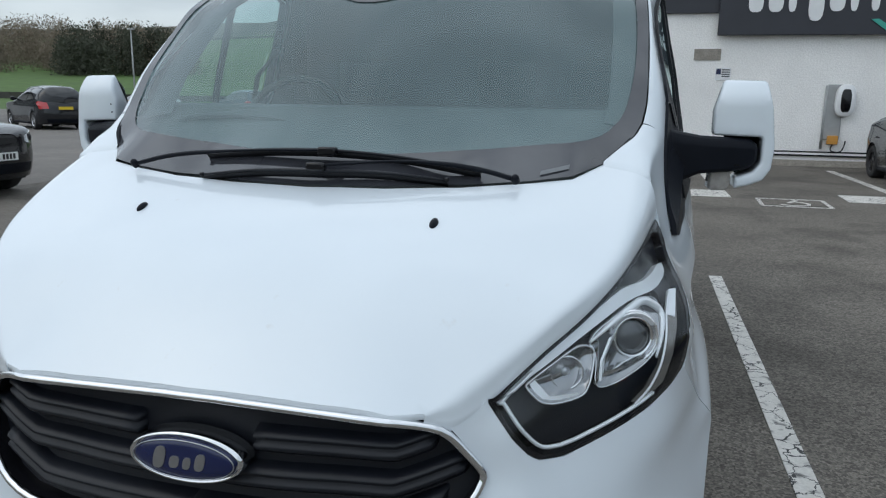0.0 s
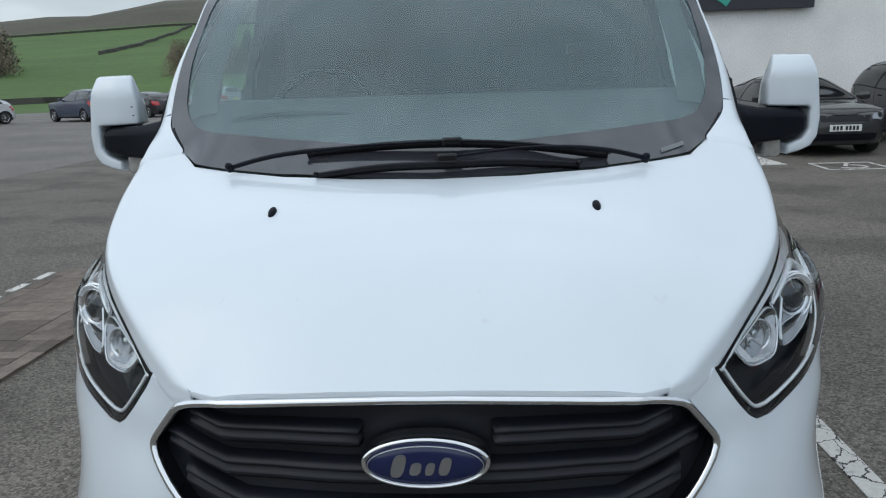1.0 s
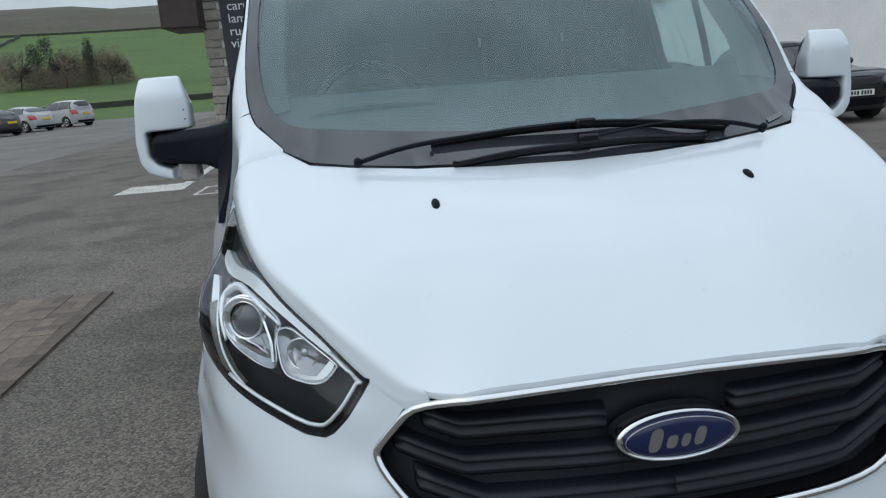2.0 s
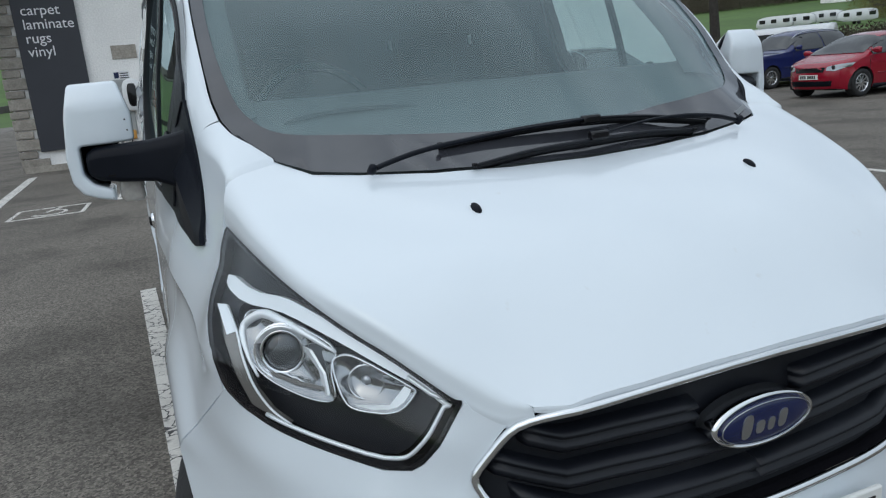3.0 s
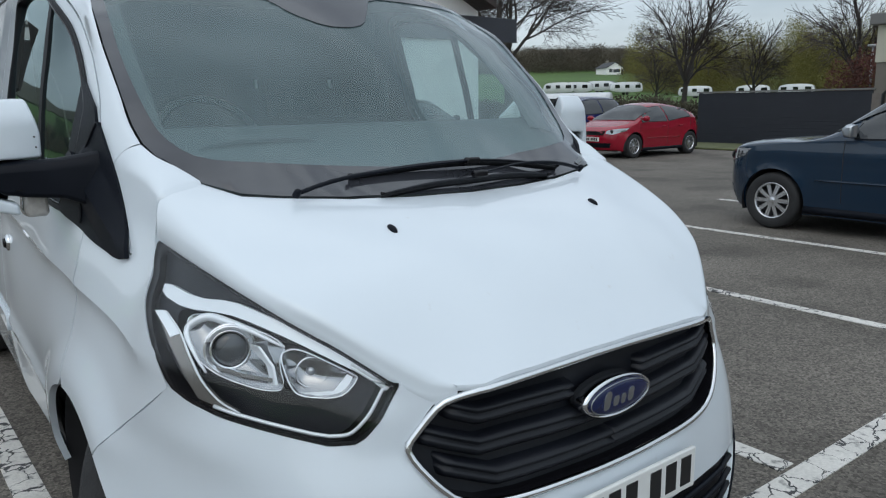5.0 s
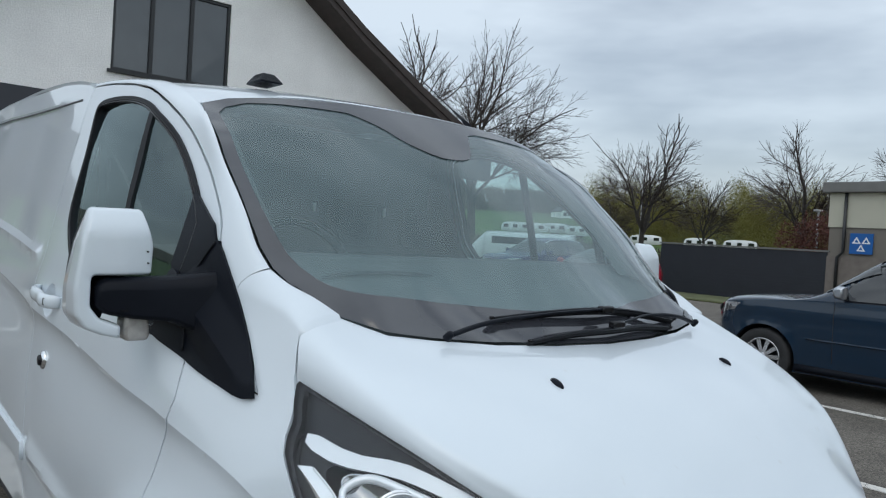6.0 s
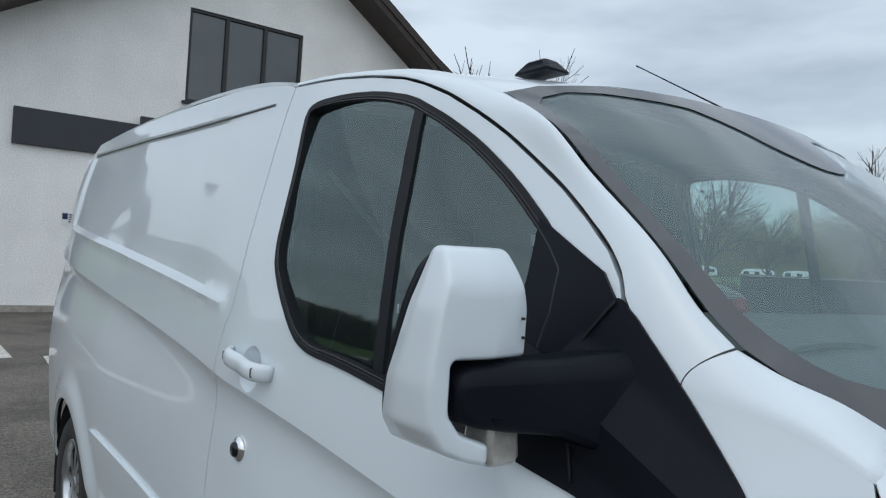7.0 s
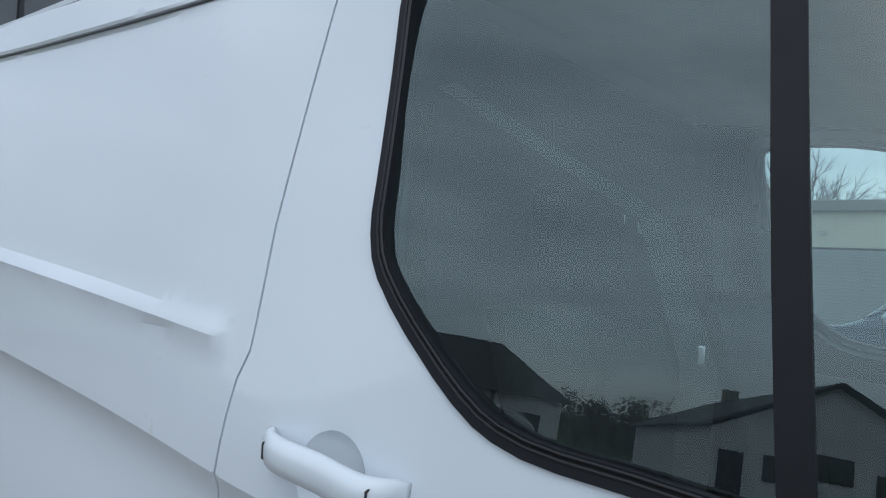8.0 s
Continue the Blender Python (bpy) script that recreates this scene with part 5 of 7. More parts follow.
def speckle(m, scale, low, high):
    """Mottles a surface with stones, each of its own shade."""
    n, l = m.node_tree.nodes, m.node_tree.links
    b = n["Principled BSDF"]
    src = b.inputs["Base Color"].links[0].from_socket
    tc, vor, sep, lim, mul = (n.new("ShaderNode" + k) for k in ("TexCoord", "TexVoronoi", "SeparateColor", "MapRange", "VectorMath"))
    vor.inputs["Scale"].default_value = scale
    lim.inputs["To Min"].default_value, lim.inputs["To Max"].default_value = low, high
    mul.operation = "SCALE"
    l.new(tc.outputs["Object"], vor.inputs["Vector"])
    l.new(vor.outputs["Color"], sep.inputs["Color"])
    l.new(sep.outputs["Red"], lim.inputs["Value"])
    l.new(src, mul.inputs[0])
    l.new(lim.outputs["Result"], mul.inputs["Scale"])
    l.new(mul.outputs["Vector"], b.inputs["Base Color"])


crackle(LINEW, 9.0, 0.05, (0.05, 0.05, 0.05), 2.5)
speckle(ASPHALT, 75.0, 0.55, 1.5)
speckle(PALEAS, 60.0, 0.6, 1.45)
RENDER_W = mat("rough_white_render", (0.90, 0.89, 0.87), 0.9, vary=0.07, scale=0.9, fine=0.10, bump=0.9, bump_scale=30, depth=0.018)
STONE = mat("grey_sandstone", (0.30, 0.275, 0.24), 0.9, vary=0.2, scale=6, fine=0.2, bump=0.7, bump_scale=30, per_object=0.2)
BRICKP = mat("brown_block_paving", (0.142, 0.115, 0.094), 0.85, vary=0.2, scale=9, fine=0.2, bump=0.5, bump_scale=60, per_object=0.38)
SIGNDK = mat("dark_slate_sign_panel", (0.030, 0.032, 0.042), 0.45, vary=0.08, scale=2)
BARGE = mat("dark_brown_bargeboard", (0.040, 0.028, 0.024), 0.6, vary=0.25, scale=5, bump=0.3, bump_scale=40)
SLATE = mat("dark_roof_slate", (0.045, 0.046, 0.05), 0.7, vary=0.25, scale=3, bump=0.5, bump_scale=12)
FRAMEDK = mat("dark_window_frame", (0.015, 0.016, 0.018), 0.4)
PANE = mat("dark_window_pane", (0.05, 0.058, 0.065), 0.03, coat=1.0, vary=0.1, scale=1.5)
TEAL = mat("teal_sign_paint", (0.06, 0.36, 0.29), 0.45)
GREYP = mat("grey_cabinet_paint", (0.33, 0.34, 0.34), 0.5, vary=0.06, scale=8)
ORANGE = mat("orange_socket_box", (0.55, 0.27, 0.05), 0.5)
GRASS = mat("pasture_grass", (0.064, 0.118, 0.020), 0.95, vary=0.22, scale=0.03, fine=0.25, bump_scale=0.6)
ROUGHG = mat("rough_verge_grass", (0.10, 0.11, 0.05), 0.95, vary=0.3, scale=1.2, fine=0.4, bump=0.6, bump_scale=25)

blank("ground", box(-420, 420, -260, 62, -1.0, 0.0), ASPHALT, "dark worn asphalt of a car park", "ground", kind="structure")
blank("car_park_far", box(-70, -8.6, 7.2, 61, 0.0, 0.004), PALEAS, "paler brownish old asphalt of the outer car park", "ground", kind="structure")


def marking(poly, name="bay_line", label="worn white painted bay line"):
    bm = sheet(poly, lambda u, v: (u, v, 0.005 + 0 * u), 0.5)
    return blank(name, facing(bm, (0, 0, 1)), LINEW, label, "road marking", "painted bay markings", "structure", thick=0.005)


def line_on(x0, y0, x1, y1, w=0.1):
    d = np.array((x1 - x0, y1 - y0))
    n = np.array((-d[1], d[0])) / np.linalg.norm(d) * w / 2
    a, b = np.array((x0, y0)), np.array((x1, y1))
    return [tuple(q) for q in (a + n, b + n, b - n, a - n)]


marking(line_on(-0.965, 0.18, -1.135, 5.1, 0.115))
marking(line_on(1.50, 0.30, 1.53, 5.38, 0.105))
for x in (3.86, 6.35, 8.85, 11.35):
    marking(line_on(x, 0.30, x, 5.3))
marking(line_on(-1.17, 0.22, 11.4, 0.22, 0.12), label="worn white painted line across the ends of the bays")
for k in range(4):
    x = -3.25 + 2.75 * k
    marking(line_on(x, 11.9, x, 16.5, 0.16), label="wide white painted line of a disabled bay")
    marking([(x - 1.0, 11.0), (x + 0.08, 11.0), (x + 0.08, 11.9), (x - 0.95, 11.9)], "bay_bar", "broad white painted bar between disabled bays")
    cx = x + 0.88
    ring = [(cx - 0.47, 10.2), (cx + 0.45, 10.2), (cx + 0.50, 11.05), (cx - 0.42, 11.05)]
    for a, b in zip(ring, ring[1:] + ring[:1]):
        marking(line_on(*a, *b, 0.055), "symbol_line", "white painted frame of a wheelchair symbol")
    sym = [(cx + 0.22 * math.cos(a), 10.55 + 0.22 * math.sin(a)) for a in np.linspace(-2.6, 1.2, 12)]
    for a, b in zip(sym, sym[1:]):
        marking(line_on(*a, *b, 0.05), "symbol_line", "white painted wheelchair symbol")
    marking(line_on(cx - 0.05, 10.62, cx + 0.12, 10.95, 0.06), "symbol_line", "white painted wheelchair symbol")
for y in np.arange(1.2, 4.5, 0.36):
    marking(line_on(-3.56, y, -3.56, y + 0.22, 0.07), "edge_dash", "short white painted dash along the paving")

# ---- the shop behind the van ----
shop = thing("shop_building", "white rendered gabled shop with dark brown bargeboards", "building", at=(0, 17.7, 0))
WALL_Y = 17.7
verge = [(5.5, 10.2), (8.3, 8.32), (10.0, 7.15), (12.0, 5.97), (13.4, 5.22), (14.4, 4.72)]
gable = [(-3.5, 0.0), (14.4, 0.0), (14.4, 4.6)] + [(x, z - 0.15) for x, z in verge[4::-1]] + [(11 - x, z - 0.15) for x, z in verge[1:5]] + [(-3.5, 4.6)]
WIN = [(3.53, 4.95), (6.42, 4.95), (6.42, 7.16), (3.53, 7.16)]
inv = Matrix.Translation((0, -WALL_Y, 0))
part("gable_wall", facing(sheet(gable, lambda u, v: (u, WALL_Y + 0 * u, v), 0.6, [WIN]), (0, -1, 0)), RENDER_W, shop, "rough white rendered gable wall", smooth=False, m=inv, thick=0.3)
part("side_wall", box(-3.5, -3.2, 17.99, 40, 0, 4.6), RENDER_W, shop, smooth=False, m=inv)
part("side_wall", box(14.1, 14.4, 17.99, 40, 0, 4.6), RENDER_W, shop, smooth=False, m=inv)
for sgn in (1, -1):
    pts = [(5.5 + sgn * (x - 5.5), z) for x, z in verge]
    part("roof_slope", rings([[(x, y, z + d) for y, d in ((16.86, 0.12), (40, 0.12), (40, -0.02), (16.86, -0.02))] for x, z in pts]), SLATE, shop, "dark slate roof", smooth=False, m=inv)
    part("bargeboard", rings([[(x, y, z + d) for y, d in ((16.80, 0.12), (16.855, 0.12), (16.855, -0.34), (16.80, -0.34))] for x, z in pts]), BARGE, shop, "dark brown bargeboard", smooth=False, m=inv)
    part("soffit", rings([[(x, y, z + d) for y, d in ((16.86, -0.30), (17.698, -0.30), (17.698, -0.34), (16.86, -0.34))] for x, z in pts]), BARGE, shop, smooth=False, m=inv)
    part("verge_moulding", rings([[(x, y, z + d) for y, d in ((16.765, -0.02), (16.80, -0.02), (16.80, -0.14), (16.765, -0.14))] for x, z in pts]), BARGE, shop, smooth=False, m=inv)
part("eave_box", box(-4.35, -3.5, 16.8, 18.6, 2.95, 4.7), BARGE, shop, "dark brown boxed eave", smooth=False, m=inv, bevel=0.03)
part("plinth", box(-3.52, 14.42, 17.62, 17.69, 0.0, 0.14), STONE, shop, smooth=False, m=inv)
part("wall_cable", tube([(3.2, 17.66, 0.25), (14.3, 17.66, 0.24)], 0.022, 6), RUBBER, shop, "dark cables clipped along the wall foot", m=inv)
part("wall_cable", tube([(3.2, 17.66, 0.335), (14.3, 17.66, 0.33)], 0.018, 6), RUBBER, shop, m=inv)
part("cable_ledge", box(3.1, 14.35, 17.64, 17.695, 0.27, 0.30), RENDER_W, shop, smooth=False, m=inv)
window_1 = part("window_frame", facing(sheet(inset(WIN, -0.02), lambda u, v: (u, 17.74 + 0 * u, v), 0.3, [inset(WIN, 0.07)]), (0, -1, 0)), FRAMEDK, shop, "dark framed three-light window", smooth=False, m=inv, thick=0.08)
for x in (4.45, 5.42):
    part("mullion", box(x - 0.045, x + 0.045, 17.73, 17.82, 4.98, 7.13), FRAMEDK, window_1, smooth=False, m=inv)
for x0, x1 in ((3.58, 4.41), (4.49, 5.38), (5.46, 6.37)):
    part("pane", box(x0, x1, 17.79, 17.80, 5.0, 7.12), PANE, window_1, "dark glass pane", smooth=False, m=inv)
part("sill", box(3.45, 6.5, 17.62, 17.78, 4.88, 4.945), FRAMEDK, window_1, smooth=False, m=inv)
k = 0
z = 0.06
while z < 4.4:
    h = 0.18 if k % 2 else 0.26
    w = 0.30 if k % 2 else 0.52
    part("quoin", box(-3.56 - 0.01 * (k % 3), -3.5 + w, 17.645 - 0.012 * (k % 4), 17.694, z, z + h - 0.02), STONE, shop, "rough sandstone corner block" if k == 0 else "", smooth=False, m=inv, bevel=0.02)
    z += h
    k += 1

band = thing("sign_band", "long dark slate fascia band on the white wall", "sign", at=(2, 17.6, 3.84))
part("panel", box(-1.9, 14.0, -0.0, 0.096, -0.38, 0.38), SIGNDK, band, smooth=False, bevel=0.01)
board = thing("shop_sign", "dark shop sign with plain white shapes and a teal tick", "sign", at=(5.3, 17.5, 2.95))
part("panel", box(-2.76, 2.79, -0.02, 0.09, 0.0, 1.45), SIGNDK, board, smooth=False, bevel=0.012)
for k in range(11):
    x = -2.15 + 0.42 * k
    w = 0.16 if k in (2, 5, 6, 10) else (0.09 if k == 7 else 0.31)
    lo = 0.30 if k in (3, 8) else 0.50
    hi = 1.16 if k in (5, 9, 10) else 0.96
    shape = rounded([(x, lo), (x + w, lo), (x + w, hi), (x, hi)], 2)
    part("sign_shape", facing(sheet(shape, lambda u, v: (u, -0.045 + 0 * u, v), 0.1), (0, -1, 0)), WHITE, board, smooth=False, thick=0.025)
tick = [(0.40, 0.32), (0.55, 0.33), (0.70, 0.23), (0.98, 0.62), (1.12, 0.66), (0.72, 0.08)]
part("tick_shape", facing(sheet(tick, lambda u, v: (u, -0.045 + 0 * u, v), 0.1), (0, -1, 0)), TEAL, board, "teal tick", smooth=False, thick=0.02)
tall = thing("tall_sign", "tall dark slate sign with four white words", "sign", at=(-2.5, 17.6, 0.45))
part("panel", box(-0.62, 0.62, -0.0, 0.094, 0.0, 4.0), SIGNDK, tall, smooth=False, bevel=0.008)


def words(text, size, at, parent, material, name="lettering"):
    cu = bpy.data.curves.new(name, "FONT")
    cu.body, cu.size, cu.extrude, cu.resolution_u = text, size, 0.004, 4
    tmp = bpy.data.objects.new(name, cu)
    scene.collection.objects.link(tmp)
    me = bpy.data.meshes.new_from_object(tmp.evaluated_get(bpy.context.evaluated_depsgraph_get()))
    bpy.data.objects.remove(tmp)
    me.transform(Matrix.Translation(at) @ pose(0, 0, 0, 90, 0, 0))
    me.materials.clear()
    me.materials.append(material)
    ob = new(name, me)
    ob.parent = parent
    return ob


for text, z in (("carpet", 2.90), ("laminate", 2.61), ("rugs", 2.32), ("vinyl", 2.04)):
    words(text, 0.30, (-0.46, -0.006, z), tall, WHITE)
for x0, x1, z0, z1 in ((2.07, 2.67, 2.40, 2.66), (-1.32, -0.79, 2.32, 2.62)):
    blank("air_brick", box(x0, x1, 17.675, 17.698, z0, z1), STONE, "brown stone plaque set into the white wall", "plaque", "wall plaques", bevel=0.008)
for x0, z0 in ((2.58, 1.95), (-1.37, 1.77), (1.12, 1.85)):
    sg = thing("parking_notice", "small white and blue parking notice on the wall", "sign", "parking notices", at=(x0 + 0.17, 17.68, z0))
    part("panel", box(-0.17, 0.17, 0.0, 0.016, 0.0, 0.28), WHITE, sg, smooth=False)
    part("blue_square", box(-0.155, -0.05, -0.004, 0.0, 0.13, 0.26), BADGE, sg, smooth=False)
    for q in range(4):
        part("text_bar", box(-0.03, 0.15, -0.004, 0.0, 0.22 - 0.05 * q, 0.245 - 0.05 * q), SIGNDK, sg, smooth=False)


def charger(x, z0, white):
    t = thing("car_charger", "wall-mounted car charger on a grey back plate", "charger", "car chargers", at=(x, 17.69, 0))
    part("back_plate", box(-0.30, 0.06, -0.05, 0.0, 0.62, 1.87), GREYP, t, smooth=False, bevel=0.02)
    part("conduit", tube([(-0.31, -0.03, 0.4), (-0.31, -0.03, 1.85)], 0.03, 8), GREYP, t)
    pill = rounded([(-0.13, z0), (0.29, z0), (0.29, z0 + 0.72), (-0.13, z0 + 0.72)], 3)
    part("charger_body", rings([[(px, y, pz) for px, pz in inset(pill, d)] for y, d in ((-0.05, 0.0), (-0.15, 0.0), (-0.18, 0.03))]), WHITE, t, "white rounded charger body")
    part("charger_face", rings([[(px, y, pz) for px, pz in inset(pill, d)] for y, d in ((-0.176, 0.10), (-0.19, 0.11))]), GLOSSBLK, t, "black charger face")
    part("socket_box", box(-0.20, 0.02, -0.14, -0.02, 0.52, 0.72), ORANGE, t, "orange socket box", smooth=False, bevel=0.015)
    part("cable", tube(curve3([(-0.08, -0.10, 0.53), (-0.12, -0.12, 0.40), (0.10, -0.1, 0.36), (0.18, -0.06, 0.5), (0.20, -0.03, 0.6)], 16), 0.014, 6), RUBBER, t)
    return t


charger(5.33, 1.15, True)
charger(-1.12, 1.15, True)
kc = thing("grey_cabinet", "grey wall cabinet with a black display", "cabinet", at=(-1.45, 17.69, 1.12))
part("body", box(-0.18, 0.22, -0.16, 0.0, 0.0, 0.58), GREYP, kc, smooth=False, bevel=0.02)
part("display", box(0.02, 0.16, -0.168, -0.16, 0.08, 0.52), GLOSSBLK, kc, smooth=False)

# ---- cars ----
CARGLASS = mat("dark_car_glass", (0.012, 0.014, 0.016), 0.04, spec=0.9, vary=0.3, scale=1.2)
LAMPCLR = mat("clear_car_lamp", (0.30, 0.31, 0.33), 0.08, 0.7, coat=1.0)
LAMPRED = mat("red_car_lamp", (0.42, 0.012, 0.015), 0.1, coat=1.0)


def paint(name, c, rough=0.25):
    return mat(name, c, rough, 0.0, coat=0.7, vary=0.04, scale=2.0, spec=0.25)


P_BLACK, P_NAVY, P_RED = paint("black_car_paint", (0.010, 0.011, 0.014)), paint("navy_car_paint", (0.007, 0.022, 0.046)), paint("red_car_paint", (0.27, 0.006, 0.022))
P_GREY, P_BLUE, P_WHITE = paint("dark_grey_car_paint", (0.035, 0.036, 0.038)), paint("royal_blue_car_paint", (0.012, 0.018, 0.10)), paint("white_car_paint", (0.62, 0.63, 0.64))
P_YELLOW, P_SILVER, P_SLATE = paint("yellow_car_paint", (0.52, 0.30, 0.03)), paint("silver_car_paint", (0.42, 0.43, 0.44)), paint("slate_blue_car_paint", (0.07, 0.085, 0.12))
ALLOY_DK = mat("dark_alloy", (0.03, 0.03, 0.033), 0.3, 0.8)
ALLOY = mat("bright_alloy", (0.62, 0.63, 0.65), 0.25, 0.9)
# A car's outline as shares of its length (from the nose) and of its height: top line, waist, set-back of nose and tail.
SALOON = dict(top=[(0.0, 0.50), (0.05, 0.555), (0.16, 0.615), (0.265, 0.66), (0.36, 0.82), (0.46, 0.955), (0.56, 1.0), (0.70, 0.97), (0.80, 0.90), (0.90, 0.795), (0.96, 0.75), (1.0, 0.66)],
              belt=[(0, 0.46), (0.10, 0.53), (0.25, 0.60), (0.6, 0.645), (0.9, 0.69), (1.0, 0.60)], screen=(0.27, 0.445), rear=(0.70, 0.885), glass=(0.33, 0.86), wheel=0.228, axles=(0.19, 0.785))
HATCH = dict(top=[(0.0, 0.48), (0.04, 0.555), (0.11, 0.62), (0.18, 0.672), (0.30, 0.85), (0.41, 0.965), (0.51, 1.0), (0.66, 0.985), (0.80, 0.92), (0.895, 0.81), (0.95, 0.68), (1.0, 0.58)],
             belt=[(0, 0.44), (0.07, 0.52), (0.17, 0.60), (0.55, 0.65), (0.85, 0.705), (0.95, 0.645), (1.0, 0.53)], screen=(0.19, 0.395), rear=(0.80, 0.915), glass=(0.265, 0.80), wheel=0.222, axles=(0.185, 0.81))
SUV = dict(top=[(0.0, 0.52), (0.04, 0.575), (0.15, 0.618), (0.31, 0.652), (0.385, 0.80), (0.455, 0.925), (0.54, 0.985), (0.65, 1.0), (0.82, 0.985), (0.92, 0.945), (0.955, 0.85), (0.985, 0.66), (1.0, 0.58)],
           belt=[(0, 0.48), (0.06, 0.535), (0.25, 0.605), (0.6, 0.635), (0.9, 0.665), (0.97, 0.62), (1.0, 0.55)], screen=(0.32, 0.442), rear=(0.925, 0.975), glass=(0.40, 0.905), wheel=0.197, axles=(0.19, 0.80))


def car(name, label, at, rz, dims, shape, body, rims, plate, near=True, rails=False):
    """A car with its nose towards local +y: sides with cut arches, one rounded upper skin, glass, lamps, wheels."""
    L, W, H = dims
    c = thing(name, label, "car", at=at, rz=rz)
    hw, tum, p, q = W / 2, 0.27, 2.6, 3.6
    tl = curve3([(0.0, (0.5 - u) * L, v * H) for u, v in shape["top"]], 120)
    bl = curve3([(0.0, (0.5 - u) * L, v * H) for u, v in shape["belt"]], 60)
    y0, cut_at = L / 2 - 0.72, 0.74

    def zt(y):
        return np.interp(-np.asarray(y, float), -tl[:, 1], tl[:, 2])

    def zb(y):
        return np.minimum(np.interp(-np.asarray(y, float), -bl[:, 1], bl[:, 2]), zt(y) - 0.03)

    def tip(z):
        """How far the nose and the tail reach at a height."""
        return L / 2 - np.interp(np.asarray(z, float) / H, [0.14, 0.22, 0.34, 0.44, 0.56, 0.66], [0.10, 0.03, 0.0, 0.015, 0.07, 0.16])

    def plan(y, z):
        f = np.clip((np.abs(y) - y0) / (tip(z) - y0), 0, 1)
        return np.clip(1 - f ** 2.4, 0, 1) ** (1 / 3)

    def low(z):
        return 1 - 0.075 * (np.clip((z - 0.46 * H) / (0.40 * H), -1, 0.5)) ** 2 + 0.012 * np.exp(-(((z - 0.53 * H) / (0.035 * H)) ** 2))

    def half(y, z):
        y, z = np.asarray(y, float), np.asarray(z, float)
        b, t = zb(y), zt(y)
        r = np.clip((z - b) / (t - b), 0, 0.985)
        up = (1 - r ** p) ** (1 / q) * (1 - tum * np.clip((z - b) / (H - b), 0, 1))
        arch_r = sum(np.exp(-((np.hypot(y - cy, z - r0) - ar) / 0.05) ** 2) for cy in (fy, ry))
        return hw * low(np.minimum(z, b)) * plan(y, np.minimum(z, b)) * up + 0.014 * arch_r * (z < b)

    r0 = shape["wheel"] * H
    fy, ry = (0.5 - shape["axles"][0]) * L, (0.5 - shape["axles"][1]) * L
    ar = r0 + 0.05

    def lay(s, out=0.0):
        return lambda u, v: (s * (half(u, v) + out), u, v)

    def skin(y, f, out=0.0):
        """A point of the upper skin: f runs from one waist line (-1) over the roof to the other (1)."""
        b, t = float(zb(y)), float(zt(y))
        th = math.pi / 2 * (1 - abs(f))
        x, r = math.cos(th) ** (2 / q), math.sin(th) ** (2 / p)
        z = b + (t - b) * r
        xb = hw * float(low(b)) * float(plan(y, b))
        return (math.copysign(1, f) * (x * xb * (1 - tum * (z - b) / (H - b)) + out * x), y, z + out * r)

    step = 0.06 if near else 0.12

    def cut(cy):
        return [(cy + ar * math.cos(a), r0 + ar * math.sin(a)) for a in np.linspace(-0.35, math.pi + 0.35, 20)]
    zs = 0.155 * H
    end = lambda z, k: k * (y0 + cut_at * (float(tip(z)) - y0))
    rows = np.linspace(zs, float(zb(end(0.5 * H, 1))), 9)
    rows_b = np.linspace(zs, float(zb(end(0.5 * H, -1))), 9)
    waist = [(y, float(zb(y))) for y in np.linspace(end(rows_b[-1], -1), end(rows[-1], 1), 50)]
    side = [(end(z, 1), z) for z in rows[::-1]] + [q2 for q2 in cut(fy)] + [q2 for q2 in cut(ry)] + [(end(z, -1), z) for z in rows_b] + waist[1:-1]
    for s in (-1, 1):
        sd = part("body_side", facing(sheet(side, lay(s), step), (s, 0, 0)), body, c, thick=0.02)
    def fit_on(k, poly, material, nm, parent, out=0.010, lab="", mirror=1):
        """A piece that lies on the nose (k = 1) or the tail (k = -1), given in shares of half width and height."""
        line = crisp([(mirror * x * hw, z * H) for x, z in poly], 0.03, 2)
        def lift(u, v):
            return u, k * (y0 + (tip(v) - y0) * np.clip(1 - np.clip(np.abs(u) / (hw * low(v)), 0, 0.995) ** 3, 0, 1) ** (1 / 2.4) + out), v
        return part(nm, facing(sheet(line, lift, 0.03), (0, k, 0)), material, parent, lab, thick=0.03)

    for k, nm in ((1, "front_bumper"), (-1, "rear_bumper")):
        top = float(zb(end(0.5 * H, k)))
        sec = []
        for z in np.linspace(zs, top, 12):
            wx = hw * float(low(z)) * (1 - cut_at ** 2.4) ** (1 / 3)
            row = []
            for f in np.linspace(-1, 1, 15):
                g = abs(f) * (1 - cut_at ** 2.4) ** (1 / 3)
                row.append((f * wx, k * (y0 + (float(tip(z)) - y0) * (1 - g ** 3) ** (1 / 2.4)), z))
            sec.append(row)
        bump = part(nm, facing(rings(sec, False, False), (0, k, 0)), body, c)
        e = k * (L / 2)
        if k > 0:
            fit_on(1, [(-0.44, 0.425), (0.44, 0.425), (0.48, 0.50), (-0.48, 0.50)], GLOSSBLK, "front_grille", bump, 0.004)
            fit_on(1, [(-0.62, 0.20), (0.62, 0.20), (0.66, 0.285), (-0.66, 0.285)], BLACK, "lower_grille", bump, 0.006)
        else:
            fit_on(-1, [(-0.70, 0.165), (0.70, 0.165), (0.72, 0.25), (-0.72, 0.25)], BLACK, "rear_skirt", bump, 0.006)
        lo = 0.315 * H if k > 0 else 0.46 * H
